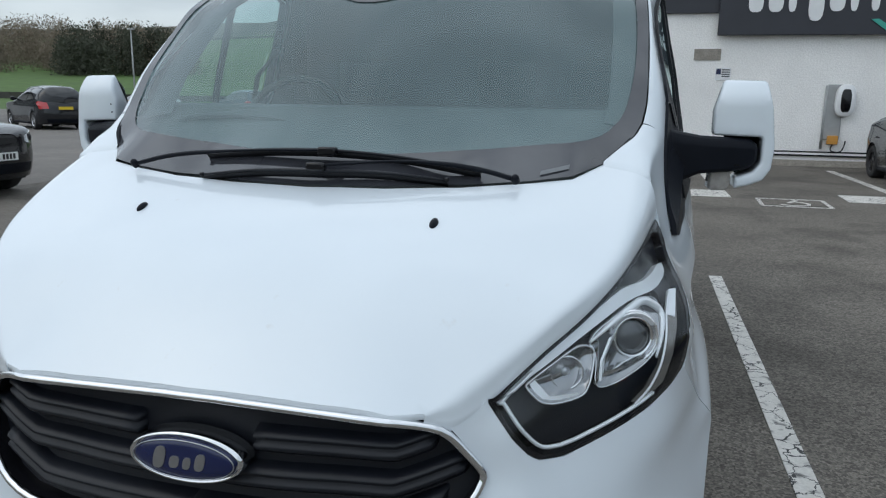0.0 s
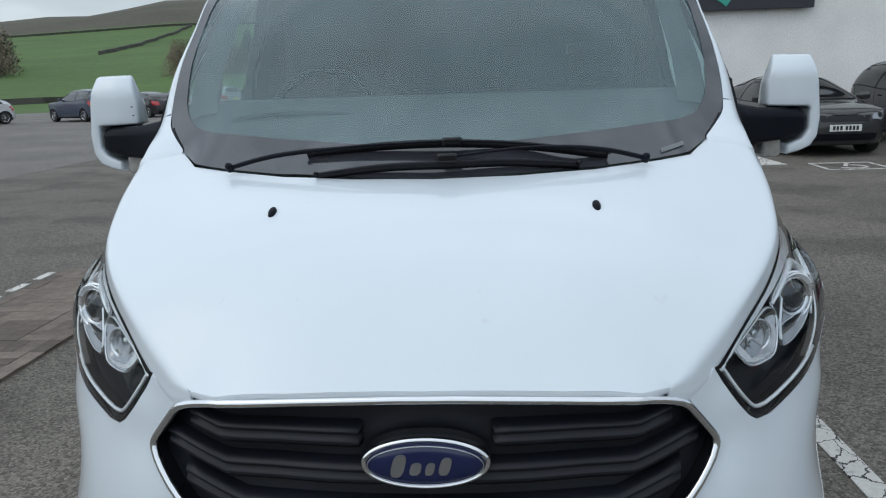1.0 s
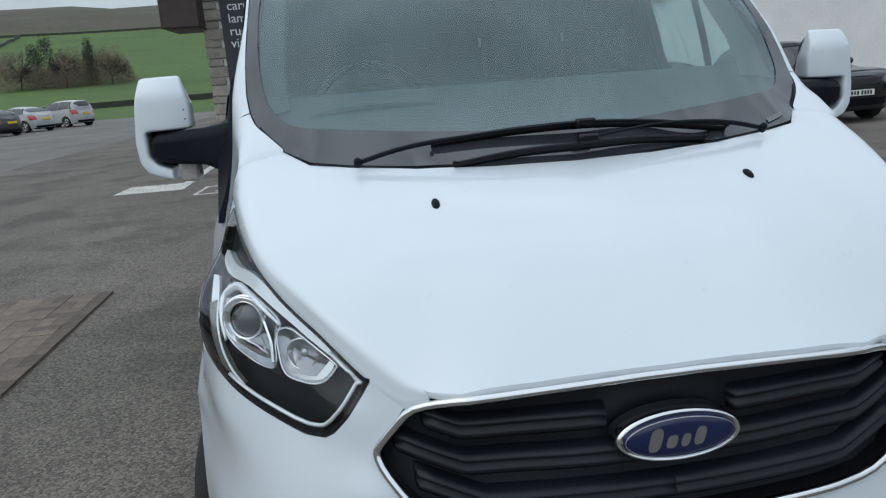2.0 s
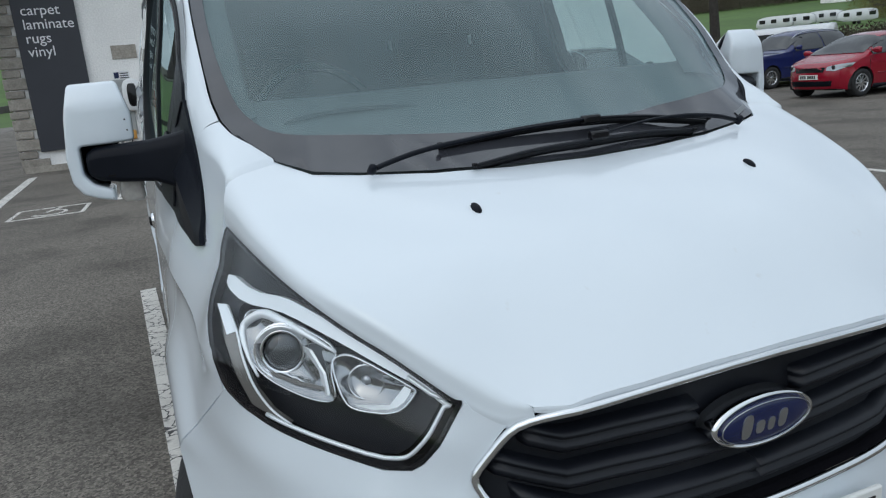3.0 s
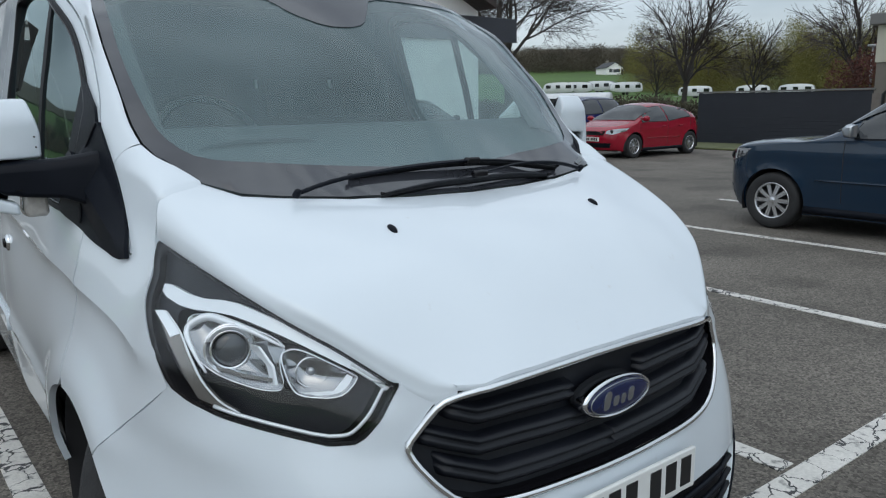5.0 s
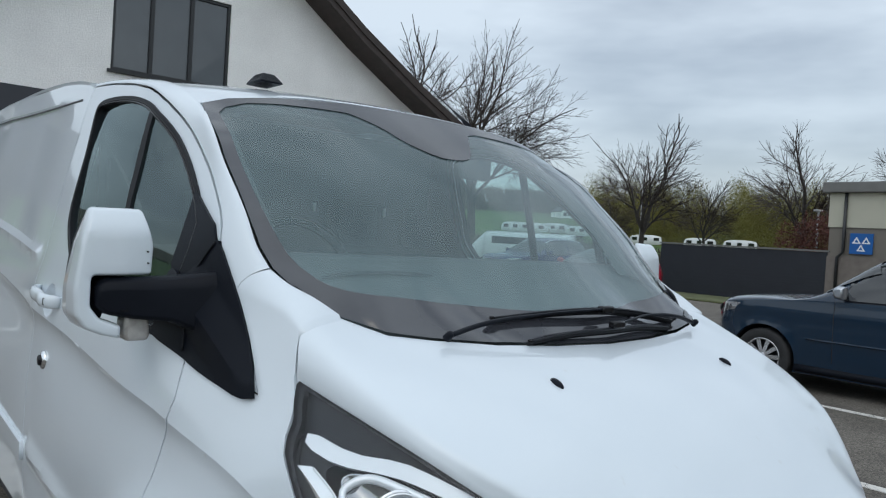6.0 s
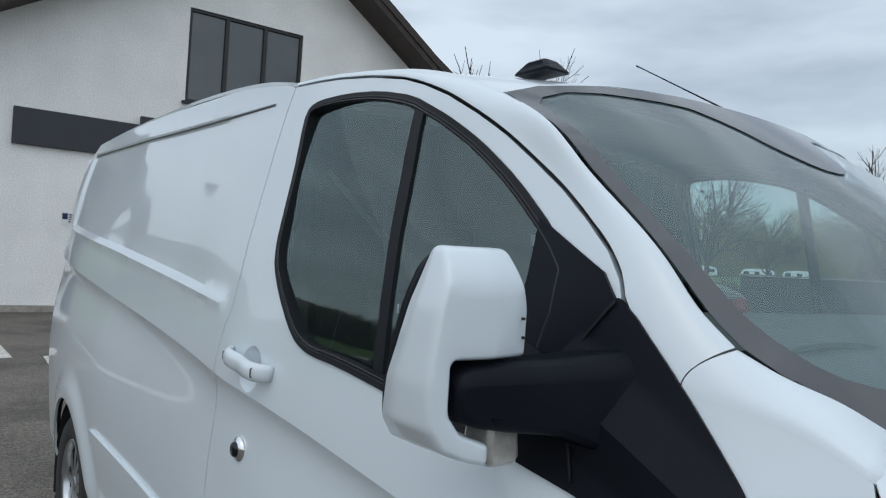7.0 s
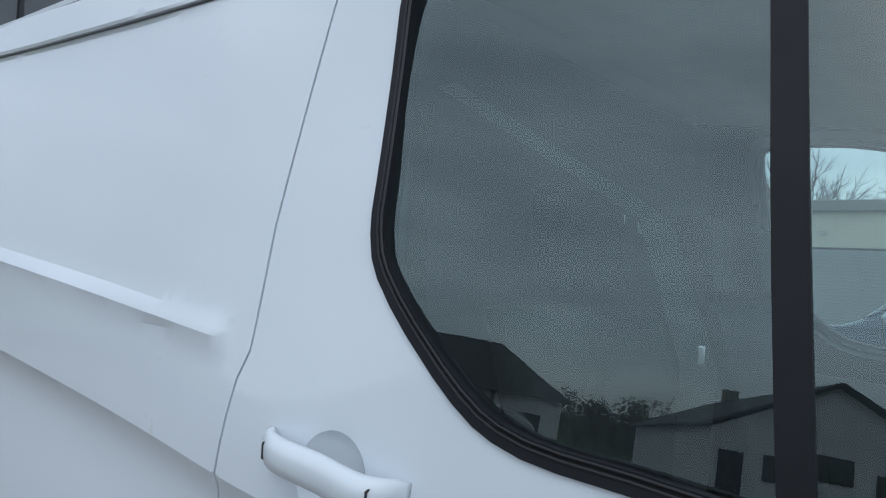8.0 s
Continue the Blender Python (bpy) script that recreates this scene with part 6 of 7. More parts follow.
        back = 0.012 if k > 0 else 0.03
        pl = part("number_plate", box(-0.26, 0.26, min(e + k * back, e - k * 0.03), max(e + k * back, e - k * 0.03), lo, lo + 0.11), PLATEW if k > 0 else PLATEY, bump, smooth=False)
        if near:
            for n in range(7):
                x = -0.21 + 0.06 * n + (0.03 if n > 3 else 0)
                f0, f1 = sorted((e + k * back, e + k * (back + 0.003)))
                part("plate_bar", box(x, x + 0.04, f0, f1, lo + 0.018, lo + 0.092), INK, pl, smooth=False)
    ya, yz = float(tip(zb(L / 2 - 0.05))) - 0.012, -float(tip(zb(-L / 2 + 0.05))) + 0.012
    stations = sorted(set(np.round(np.r_[np.linspace(yz, yz + 0.35, 8), np.linspace(yz, ya, 46 if near else 24), np.linspace(ya - 0.35, ya, 8)], 4)))
    fs = np.linspace(-1, 1, 29 if near else 17)
    upper = part("upper_body", facing(rings([[skin(y, f) for f in fs] for y in stations], False, False), (0, 0, 1)), body, c, "bonnet, pillars and roof in body colour")
    for nm, (u0, u1), lim in (("windscreen", shape["screen"], 0.62), ("rear_window", shape["rear"], 0.60)):
        ys = np.linspace((0.5 - u0) * L, (0.5 - u1) * L, 12)
        part(nm, facing(rings([[skin(y + (0.10 * f * f if u0 > 0.5 else -0.10 * f * f) * (1 if y > 0 else 0.5), f * lim, 0.014) for f in np.linspace(-1, 1, 17)] for y in ys], False, False), (0, 0, 1)), CARGLASS, c, "dark car glass")
    # side glass between the pillars
    g0, g1 = (0.5 - shape["glass"][0]) * L, (0.5 - shape["glass"][1]) * L
    mid = 0.48 * g0 + 0.52 * g1
    for s in (-1, 1):
        for a, b in ((g0, mid + 0.035), (mid - 0.035, g1)):
            ys = np.linspace(a, b, 16)
            lower = [(y, float(zb(y)) + 0.025) for y in ys]
            over = [(y, max(float(zb(y)) + 0.055, float(zb(y)) + (float(zt(y)) - float(zb(y))) * 0.80)) for y in ys]
            if b == g1:
                over[-1] = (g1, lower[-1][1] + 0.05)
                over[-2] = (over[-2][0], min(over[-2][1], lower[-2][1] + 0.14))
            poly = crisp(lower + over[::-1], 0.03, 1)
            part("window_seal", facing(sheet(inset(poly, -0.018), lay(s, 0.004), 0.08), (s, 0, 0)), BLACK, c, thick=0.01)
            part("side_window", facing(sheet(poly, lay(s, 0.008), 0.08), (s, 0, 0)), CARGLASS, c, thick=0.004)
        if near:
            for yy in (mid, g0 + 0.10, (g1 + ry) / 2):
                part("door_seam", tube([(s * (float(half(yy, z)) + 0.0005), yy, z) for z in np.linspace(max(0.22 * H, (r0 + ar * 0.9) if abs(yy - ry) < ar else 0), float(zb(yy)), 9)], 0.004, 4), SHELL, sd)
            for yy in (mid + 0.18, g1 * 0.55 + mid * 0.45):
                hx = float(half(yy, 0.56 * H))
                part("door_handle", tube([(s * (hx + 0.006), yy - 0.09, 0.572 * H), (s * (hx + 0.022), yy - 0.05, 0.572 * H), (s * (hx + 0.022), yy + 0.05, 0.568 * H), (s * (hx + 0.006), yy + 0.09, 0.566 * H)], 0.013, 6), body, sd)
            part("rubbing_line", tube([(s * (float(half(yy, 0.36 * H)) + 0.004), yy, 0.36 * H) for yy in np.linspace(ry + ar + 0.12, fy - ar - 0.12, 8)], 0.018, 6, flat=0.6), body, sd)
        part("sill", tube([(s * (float(half(yy, zs)) - 0.02), yy, zs) for yy in np.linspace(ry + ar, fy - ar, 6)], 0.05, 6), BLACK, c)
        my = g0 - 0.06
        mx, mz = float(half(my, zb(my) + 0.05)), float(zb(my)) + 0.02
        part("door_mirror", rings([[(s * (mx + x), my + 0.06 + dy, mz + 0.085 + dz) for dy, dz in ((-0.04 * f, -0.075 * f), (0.05 * f, -0.06 * f), (0.075 * f, 0.02 * f), (0.02, 0.075 * f), (-0.05 * f, 0.07 * f))] for x, f in ((-0.02, 0.35), (0.05, 0.6), (0.08, 0.95), (0.19, 1.0), (0.225, 0.7))]), body, c, "door mirror", bevel=0.012)
        for cy in (fy, ry):
            wheel(c, s * (hw * 0.985), cy, r0, s, rim_mat=rims, w=0.22, spokes=10 if near else 5)
            part("wheel_well", rings([[(s * x, cy + ar * math.cos(a), r0 + ar * math.sin(a)) for x in (hw * 0.985, hw * 0.5)] for a in np.linspace(-0.35, math.pi + 0.35, 16)], False, False), SHELL, c)
        lamp = [(0.50, 0.455), (0.72, 0.44), (0.96, 0.50), (0.985, 0.555), (0.80, 0.545), (0.52, 0.51)]
        tail = [(0.62, 0.48), (0.93, 0.47), (0.975, 0.60), (0.93, 0.645), (0.66, 0.615)]
        for nm, k, poly, m, lab in (("headlamp", 1, lamp, LAMPCLR, "clear headlamp"), ("tail_lamp", -1, tail, LAMPRED, "red tail lamp")):
            fit_on(k, poly, m, nm, c, 0.010, lab, s)
            if k > 0 and near:
                part("lamp_core", lathe([(0.0, -0.01), (0.045, -0.008), (0.055, 0.012)], "y", 16), SHELL, c, m=Matrix.Translation((s * 0.66 * hw, y0 + (float(tip(0.49 * H)) - y0) * (1 - 0.66 ** 3) ** (1 / 2.4) + 0.012, 0.492 * H)) @ pose(0, 0, 0, 0, 0, 180))
        if rails:
            part("roof_rail", tube([(s * skin(y, 0.42)[0] , y, skin(y, 0.42)[2] + h) for y, h in zip(np.linspace((0.5 - 0.43) * L, (0.5 - 0.88) * L, 9), (0.0, 0.035, 0.045, 0.045, 0.045, 0.045, 0.045, 0.035, 0.0))], 0.016, 6), SATIN, c, "roof rail")
    part("floor_pan", box(-hw * 0.7, hw * 0.7, -L * 0.44, L * 0.44, 0.13 * H, 0.30 * H), SHELL, c, smooth=False)
    return c


car("saloon_car", "dark grey hatchback parked nose out by the white wall", (6.35, 14.05, 0), 180, (4.5, 1.80, 1.43), SALOON, P_GREY, ALLOY_DK, "w")
car("estate_car", "black off-roader parked nose out by the white wall", (9.25, 14.1, 0), 180, (4.6, 1.86, 1.66), SUV, P_BLACK, ALLOY_DK, "w", rails=True)
car("off_roader", "black off-roader on the lane behind the van", (-9.95, 7.25, 0), -90, (4.6, 1.86, 1.66), SUV, P_BLACK, ALLOY_DK, "w", rails=True)
navy = car("off_roader", "navy blue off-roader with bright wheels in the next bays", (7.83, 2.12, 0), 0, (4.2, 1.80, 1.68), SUV, P_NAVY, ALLOY, "w", rails=True)
for o in navy.children:
    if o.name.startswith("door_mirror"):
        o.data.materials[0] = SATIN
car("hatchback", "red hatchback parked beside the grass verge", (15.9, 12.4, 0), 90, (3.95, 1.76, 1.45), HATCH, P_RED, ALLOY, "w")
car("off_roader", "royal blue off-roader parked beside a red hatchback", (18.3, 17.3, 0), 90, (4.5, 1.84, 1.68), SUV, P_BLUE, ALLOY, "w", rails=True)
car("off_roader", "dark off-roader parked with its tail to the lane", (-22.6, 24.5, 0), 60, (4.7, 1.86, 1.70), SUV, P_BLACK, ALLOY, "w", False, True)
car("hatchback", "yellow hatchback in the outer car park", (-23.2, 28.5, 0), -30, (4.1, 1.76, 1.48), HATCH, P_YELLOW, ALLOY, "w", False)
car("hatchback", "white hatchback in the outer car park", (-26.5, 36.5, 0), 150, (4.1, 1.76, 1.48), HATCH, P_WHITE, ALLOY, "w", False)
car("off_roader", "slate blue off-roader in the outer car park", (-21.5, 38.5, 0), 60, (4.6, 1.86, 1.70), SUV, P_SLATE, ALLOY, "w", False, True)
car("hatchback", "grey hatchback in the outer car park", (-19.6, 42.0, 0), 60, (4.3, 1.78, 1.46), HATCH, P_GREY, ALLOY, "w", False)
car("hatchback", "pale silver hatchback in the outer car park", (-19.3, 46.0, 0), 60, (4.2, 1.76, 1.48), HATCH, P_SILVER, ALLOY, "w", False)
car("off_roader", "silver off-roader in the outer car park", (-18.4, 50.0, 0), 60, (4.5, 1.84, 1.68), SUV, P_SILVER, ALLOY, "w", False)

# ---- right side: fence, garage, verge, caravans ----
SLATDK = mat("dark_blue_slat", (0.018, 0.021, 0.030), 0.55, vary=0.12, scale=3)
CAPGREY = mat("weathered_grey_cap", (0.16, 0.16, 0.155), 0.7, vary=0.1, scale=3)
CREAM = mat("cream_wall_panel", (0.46, 0.45, 0.37), 0.7, vary=0.06, scale=1.5)
TAUPE = mat("taupe_render", (0.17, 0.155, 0.135), 0.8, vary=0.08, scale=1.5)
SHUTTER = mat("grey_roller_shutter", (0.22, 0.24, 0.25), 0.5, 0.3, vary=0.06, scale=3)
BRICKW = mat("grey_brown_brick", (0.17, 0.15, 0.135), 0.9, vary=0.15, scale=5, bump=0.5, bump_scale=20)
SIGNBLUE = mat("blue_sign", (0.01, 0.10, 0.36), 0.4)
blank("grass_verge", box(18.9, 21.6, -30, 34, 0.0, 0.06), ROUGHG, "rough pale grass verge with a low kerb", "verge", kind="structure", bevel=0.02)
fence = thing("slat_fence", "dark blue horizontal slat fence with a pale cap", "fence", at=(21.5, 11.4, 0))
for k in range(15):
    part("slat", box(-0.02, 0.02, -2.85, 2.85, 0.03 + 0.113 * k, 0.03 + 0.113 * k + 0.105), SLATDK, fence, smooth=False)
part("backing", box(0.021, 0.024, -2.85, 2.85, 0.03, 1.72), SLATDK, fence, smooth=False)
part("cap", box(-0.06, 0.08, -2.9, 2.9, 1.73, 1.78), CAPGREY, fence, smooth=False)
for y in (-2.8, -0.95, 0.95, 2.8):
    part("post", box(0.025, 0.10, y - 0.05, y + 0.05, 0.0, 1.728), SLATDK, fence, smooth=False)
part("end_panel", box(0.1, 4.0, 2.80, 2.84, 0.03, 1.72), SLATDK, fence, smooth=False)
garage = thing("garage_building", "low cream garage with a flat roof and roller shutters", "building", at=(21.5, 8.55, 0))
part("wall", box(0.0, 9.0, -24.0, 0.0, 0.0, 2.48), TAUPE, garage, "taupe rendered lower wall", smooth=False)
part("brick_base", box(-0.03, 0.0, -1.9, 0.02, 0.0, 1.62), BRICKW, garage, "grey brown brick base", smooth=False)
part("cream_band", box(-0.04, 9.0, -24.0, 0.03, 2.484, 3.50), CREAM, garage, "cream upper band", smooth=False)
part("roof_fascia", box(-0.22, 9.1, -24.2, 0.20, 3.504, 3.82), CAPGREY, garage, "grey flat roof edge", smooth=False, bevel=0.03)
part("drainpipe", tube([(-0.09, -0.45, 3.5), (-0.09, -0.45, 1.75), (-0.09, -0.30, 1.6), (-0.09, -0.30, 0.0)], 0.05, 8), FRAMEDK, garage, "dark drainpipe")
for y0, y1 in ((-5.6, -1.95), (-10.2, -6.3), (-15.0, -11.0)):
    dr = part("shutter_frame", box(-0.035, 0.0, y0 - 0.1, y1 + 0.1, 0.0, 2.47), FRAMEDK, garage, smooth=False)
    for k in range(24):
        part("shutter_slat", box(-0.075, -0.04, y0, y1, 0.02 + 0.1 * k, 0.113 + 0.1 * k), SHUTTER, dr, smooth=False)
part("wall_lamp", box(-0.12, -0.045, -2.5, -2.3, 2.85, 2.95), GREYP, garage, smooth=False)
tsign = thing("test_station_sign", "blue square sign with three white triangles on the garage wall", "sign", at=(21.42, 7.62, 1.72))
part("panel", box(0.0, 0.045, -0.31, 0.31, 0.0, 0.60), SIGNBLUE, tsign, smooth=False)
for cy, cz, up in ((0.13, 0.38, 1), (-0.13, 0.38, 1), (0.0, 0.16, 1)):
    tri = [(cy - 0.12, cz - 0.08 * up), (cy + 0.12, cz - 0.08 * up), (cy, cz + 0.12 * up)]
    part("white_triangle", facing(sheet(tri, lambda u, v: (-0.006 + 0 * u, u, v), 0.1, [inset(tri, 0.035)]), (-1, 0, 0)), WHITE, tsign, smooth=False, thick=0.005)


def caravan(at, rz, L=5.2):
    c = thing("caravan", "white touring caravan parked behind the hedge", "caravan", "caravans", at=at, rz=rz)
    prof = rounded([(-L / 2, 0.5), (L / 2 - 0.1, 0.5), (L / 2 + 0.1, 1.3), (L / 2 - 0.35, 2.5), (-L / 2 + 0.25, 2.55), (-L / 2 - 0.05, 1.4)], 2)
    part("body", rings([[(x, y, z) for x, z in inset(prof, d)] for y, d in ((-1.1, 0.05), (-1.05, 0.0), (1.05, 0.0), (1.1, 0.05))]), P_WHITE, c)
    for x0, x1 in ((-L / 2 + 0.4, -L / 2 + 1.5), (-0.4, 0.5), (L / 2 - 1.5, L / 2 - 0.5)):
        for y in (-1.115, 1.095):
            part("window", box(x0, x1, y, y + 0.02, 1.35, 2.0), CARGLASS, c, smooth=False)
    part("door", box(0.75, 1.3, -1.12, -1.10, 0.6, 2.2), P_SILVER, c, smooth=False)
    for y in (-1.0, 1.0):
        part("wheel", lathe([(0.0, -0.09), (0.3, -0.09), (0.32, 0), (0.3, 0.09), (0.0, 0.09)], "y", 20), TYRE, c, m=Matrix.Translation((0, y, 0.32)))
    part("drawbar", tube([(L / 2, 0, 0.45), (L / 2 + 1.1, 0, 0.5)], 0.05, 6), GREYP, c)
    return c


CARAVANS = [(150, 47.3, 20, 6.2), (156, 49.0, 14, 6.0), (152, 50.9, 60, 6.2), (158, 55.9, 25, 6.4), (154, 59.8, 22, 6.0), (156, 62.6, 18, 6.2), (150, 46.0, 30, 6.0)]
far_van = thing("white_minibus", "white minibus parked beyond the blue off-roader", "van", at=(23.5, 23.0, 0), rz=30)
part("body", rings([[(x, y, z) for x, z in rounded([(-0.95, 0.3), (0.95, 0.3), (0.97, 1.0), (0.82, 1.9), (-0.82, 1.9), (-0.97, 1.0)], 2)] for y in (-2.4, -2.3, 1.4, 1.6)]), P_WHITE, far_van)
part("cab_front", rings([[(x * w, y, 0.3 + (z - 0.3) * h) for x, z in rounded([(-0.95, 0.3), (0.95, 0.3), (0.97, 1.0), (0.82, 1.9), (-0.82, 1.9), (-0.97, 1.0)], 2)] for y, h, w in ((1.605, 1.0, 1.0), (2.2, 0.62, 0.97), (2.5, 0.45, 0.9))]), P_WHITE, far_van)
for s in (-1, 1):
    part("side_window", box(min(s * 0.86, s * 0.915), max(s * 0.86, s * 0.915), -1.9, 1.2, 1.15, 1.65), CARGLASS, far_van, smooth=False)
    for y in (-1.6, 1.6):
        wheel(far_van, s * 0.96, y, 0.33, s, spokes=5)

# ---- land, woods, trees ----
def land(x, y):
    """The rise of the country beyond the car park."""
    r = np.hypot(x, y)
    a = np.degrees(np.arctan2(x, y))
    base = np.clip((r - 62) / 60, 0, 1) * 0.5
    hill = np.interp(a, [-180, -100, -70, -45, -32, -22, -12, 0, 20, 44, 50, 56, 80, 110, 180], [2, 1.5, 1.6, 3.8, 4.0, 4.8, 5.0, 4.6, 3.4, 3.6, 3.6, 1.7, 1.8, 2.2, 2])
    up = np.clip((r - 95) / 520, 0, 1)
    roll = 0.35 * np.sin(x * 0.021 + 1.3) + 0.35 * np.sin(y * 0.017 + x * 0.009)
    return base + np.tan(np.radians(hill)) * 615 * up ** 1.25 * (1 + 0.05 * roll) - 0.06


ra, aa = np.r_[61, 66, 75, np.linspace(90, 640, 34)], np.linspace(-math.pi, math.pi, 145)
bm = bmesh.new()
rows = [[bm.verts.new((r * math.sin(a), r * math.cos(a), float(land(r * math.sin(a), r * math.cos(a))))) for a in aa[:-1]] for r in ra]
for p, q in zip(rows, rows[1:]):
    for i in range(len(p)):
        j = (i + 1) % len(p)
        bm.faces.new((p[i], p[j], q[j], q[i]))
blank("hillside", bm, GRASS, "green pasture hillside rising beyond the car park", "hill", kind="structure", smooth=True)
FELL = mat("brown_fell_grass", (0.074, 0.068, 0.046), 0.95, vary=0.3, scale=0.012, fine=0.2, bump_scale=0.3)
bm = bmesh.new()
rows = []
for r, k in ((560, 0.0), (640, 14.0), (760, 40), (900, 66), (1100, 62), (1400, 40)):
    rows.append([bm.verts.new((r * math.sin(a), r * math.cos(a), float(land(min(r, 640) * math.sin(a), min(r, 640) * math.cos(a))) - (3.0 if k == 0 else 0) + k / 66 * float(np.interp(math.degrees(a), [-120, -70, -44, -34, -28, -22, -15, 5, 40, 100], [11.5, 14, 21, 31, 34, 45, 47, 42, 26, 11.5])) * (1 + 0.04 * math.sin(a * 31) + 0.03 * math.sin(a * 57)))) for a in aa[:-1]])
for p, q in zip(rows, rows[1:]):
    for i in range(len(p)):
        j = (i + 1) % len(p)
        bm.faces.new((p[i], p[j], q[j], q[i]))
blank("fell", bm, FELL, "brown open fell above the pasture", "hill", kind="structure", smooth=True)
WALLST = mat("dark_drystone", (0.075, 0.072, 0.062), 0.95, vary=0.3, scale=0.8, bump=0.6, bump_scale=3)
rng = random.Random(4)
def polar(az, r):
    return r * math.sin(radians(az)), r * math.cos(radians(az))


runs = [(polar(-58, 112), polar(-6, 108)), (polar(-6, 108), polar(32, 118)), (polar(-27, 300), polar(-21, 540))]
runs += [(polar(a, 552), polar(a + 10, 552)) for a in range(-60, 30, 10)]
for k, (p0, p1) in enumerate(runs):
    pts = []
    for t in np.linspace(0, 1, 26):
        x, y = p0[0] * (1 - t) + p1[0] * t + rng.uniform(-1.2, 1.2), p0[1] * (1 - t) + p1[1] * t + rng.uniform(-1.2, 1.2)
        pts.append((x, y, float(land(x, y))))
    h = 0.7 + 0.0012 * math.hypot(*p1)
    bm = rings([[(x - 0.4, y, z - 0.5), (x + 0.4, y, z - 0.5), (x + 0.25, y + 0.3, z + h), (x - 0.25, y - 0.3, z + h)] for x, y, z in pts])
    blank("field_wall", bm, WALLST, "dark drystone wall across the pasture", "wall", "drystone walls", "structure")

BARK = mat("grey_brown_bark", (0.042, 0.037, 0.032), 0.9, vary=0.3, scale=6, bump=0.5, bump_scale=30)
TWIG = mat("brown_twigs", (0.045, 0.035, 0.031), 0.9, vary=0.3, scale=4)
BUDS = mat("spring_buds", (0.165, 0.150, 0.036), 0.9, vary=0.45, scale=0.16)
BRUSH = mat("winter_brush", (0.070, 0.062, 0.040), 0.95, vary=0.4, scale=0.5)
HILLWOOD = mat("brown_hill_wood", (0.205, 0.17, 0.125), 0.95, vary=0.5, scale=0.05)
WOODF = mat("far_winter_wood", (0.100, 0.086, 0.062), 0.95, vary=0.45, scale=0.12)
PINE = mat("dark_conifer", (0.066, 0.072, 0.050), 0.95, vary=0.3, scale=0.4)
RUST = mat("copper_hedge_leaves", (0.095, 0.036, 0.027), 0.9, vary=0.3, scale=1.0)


def mesh_ob(name, verts, faces, material, parent=None, label=""):
    me = bpy.data.meshes.new(name)
    me.from_pydata(verts, [], faces)
    me.materials.append(material)
    ob = new(name, me)
    if parent is not None:
        ob.parent = parent
    if label:
        ob["label"] = label
    return ob


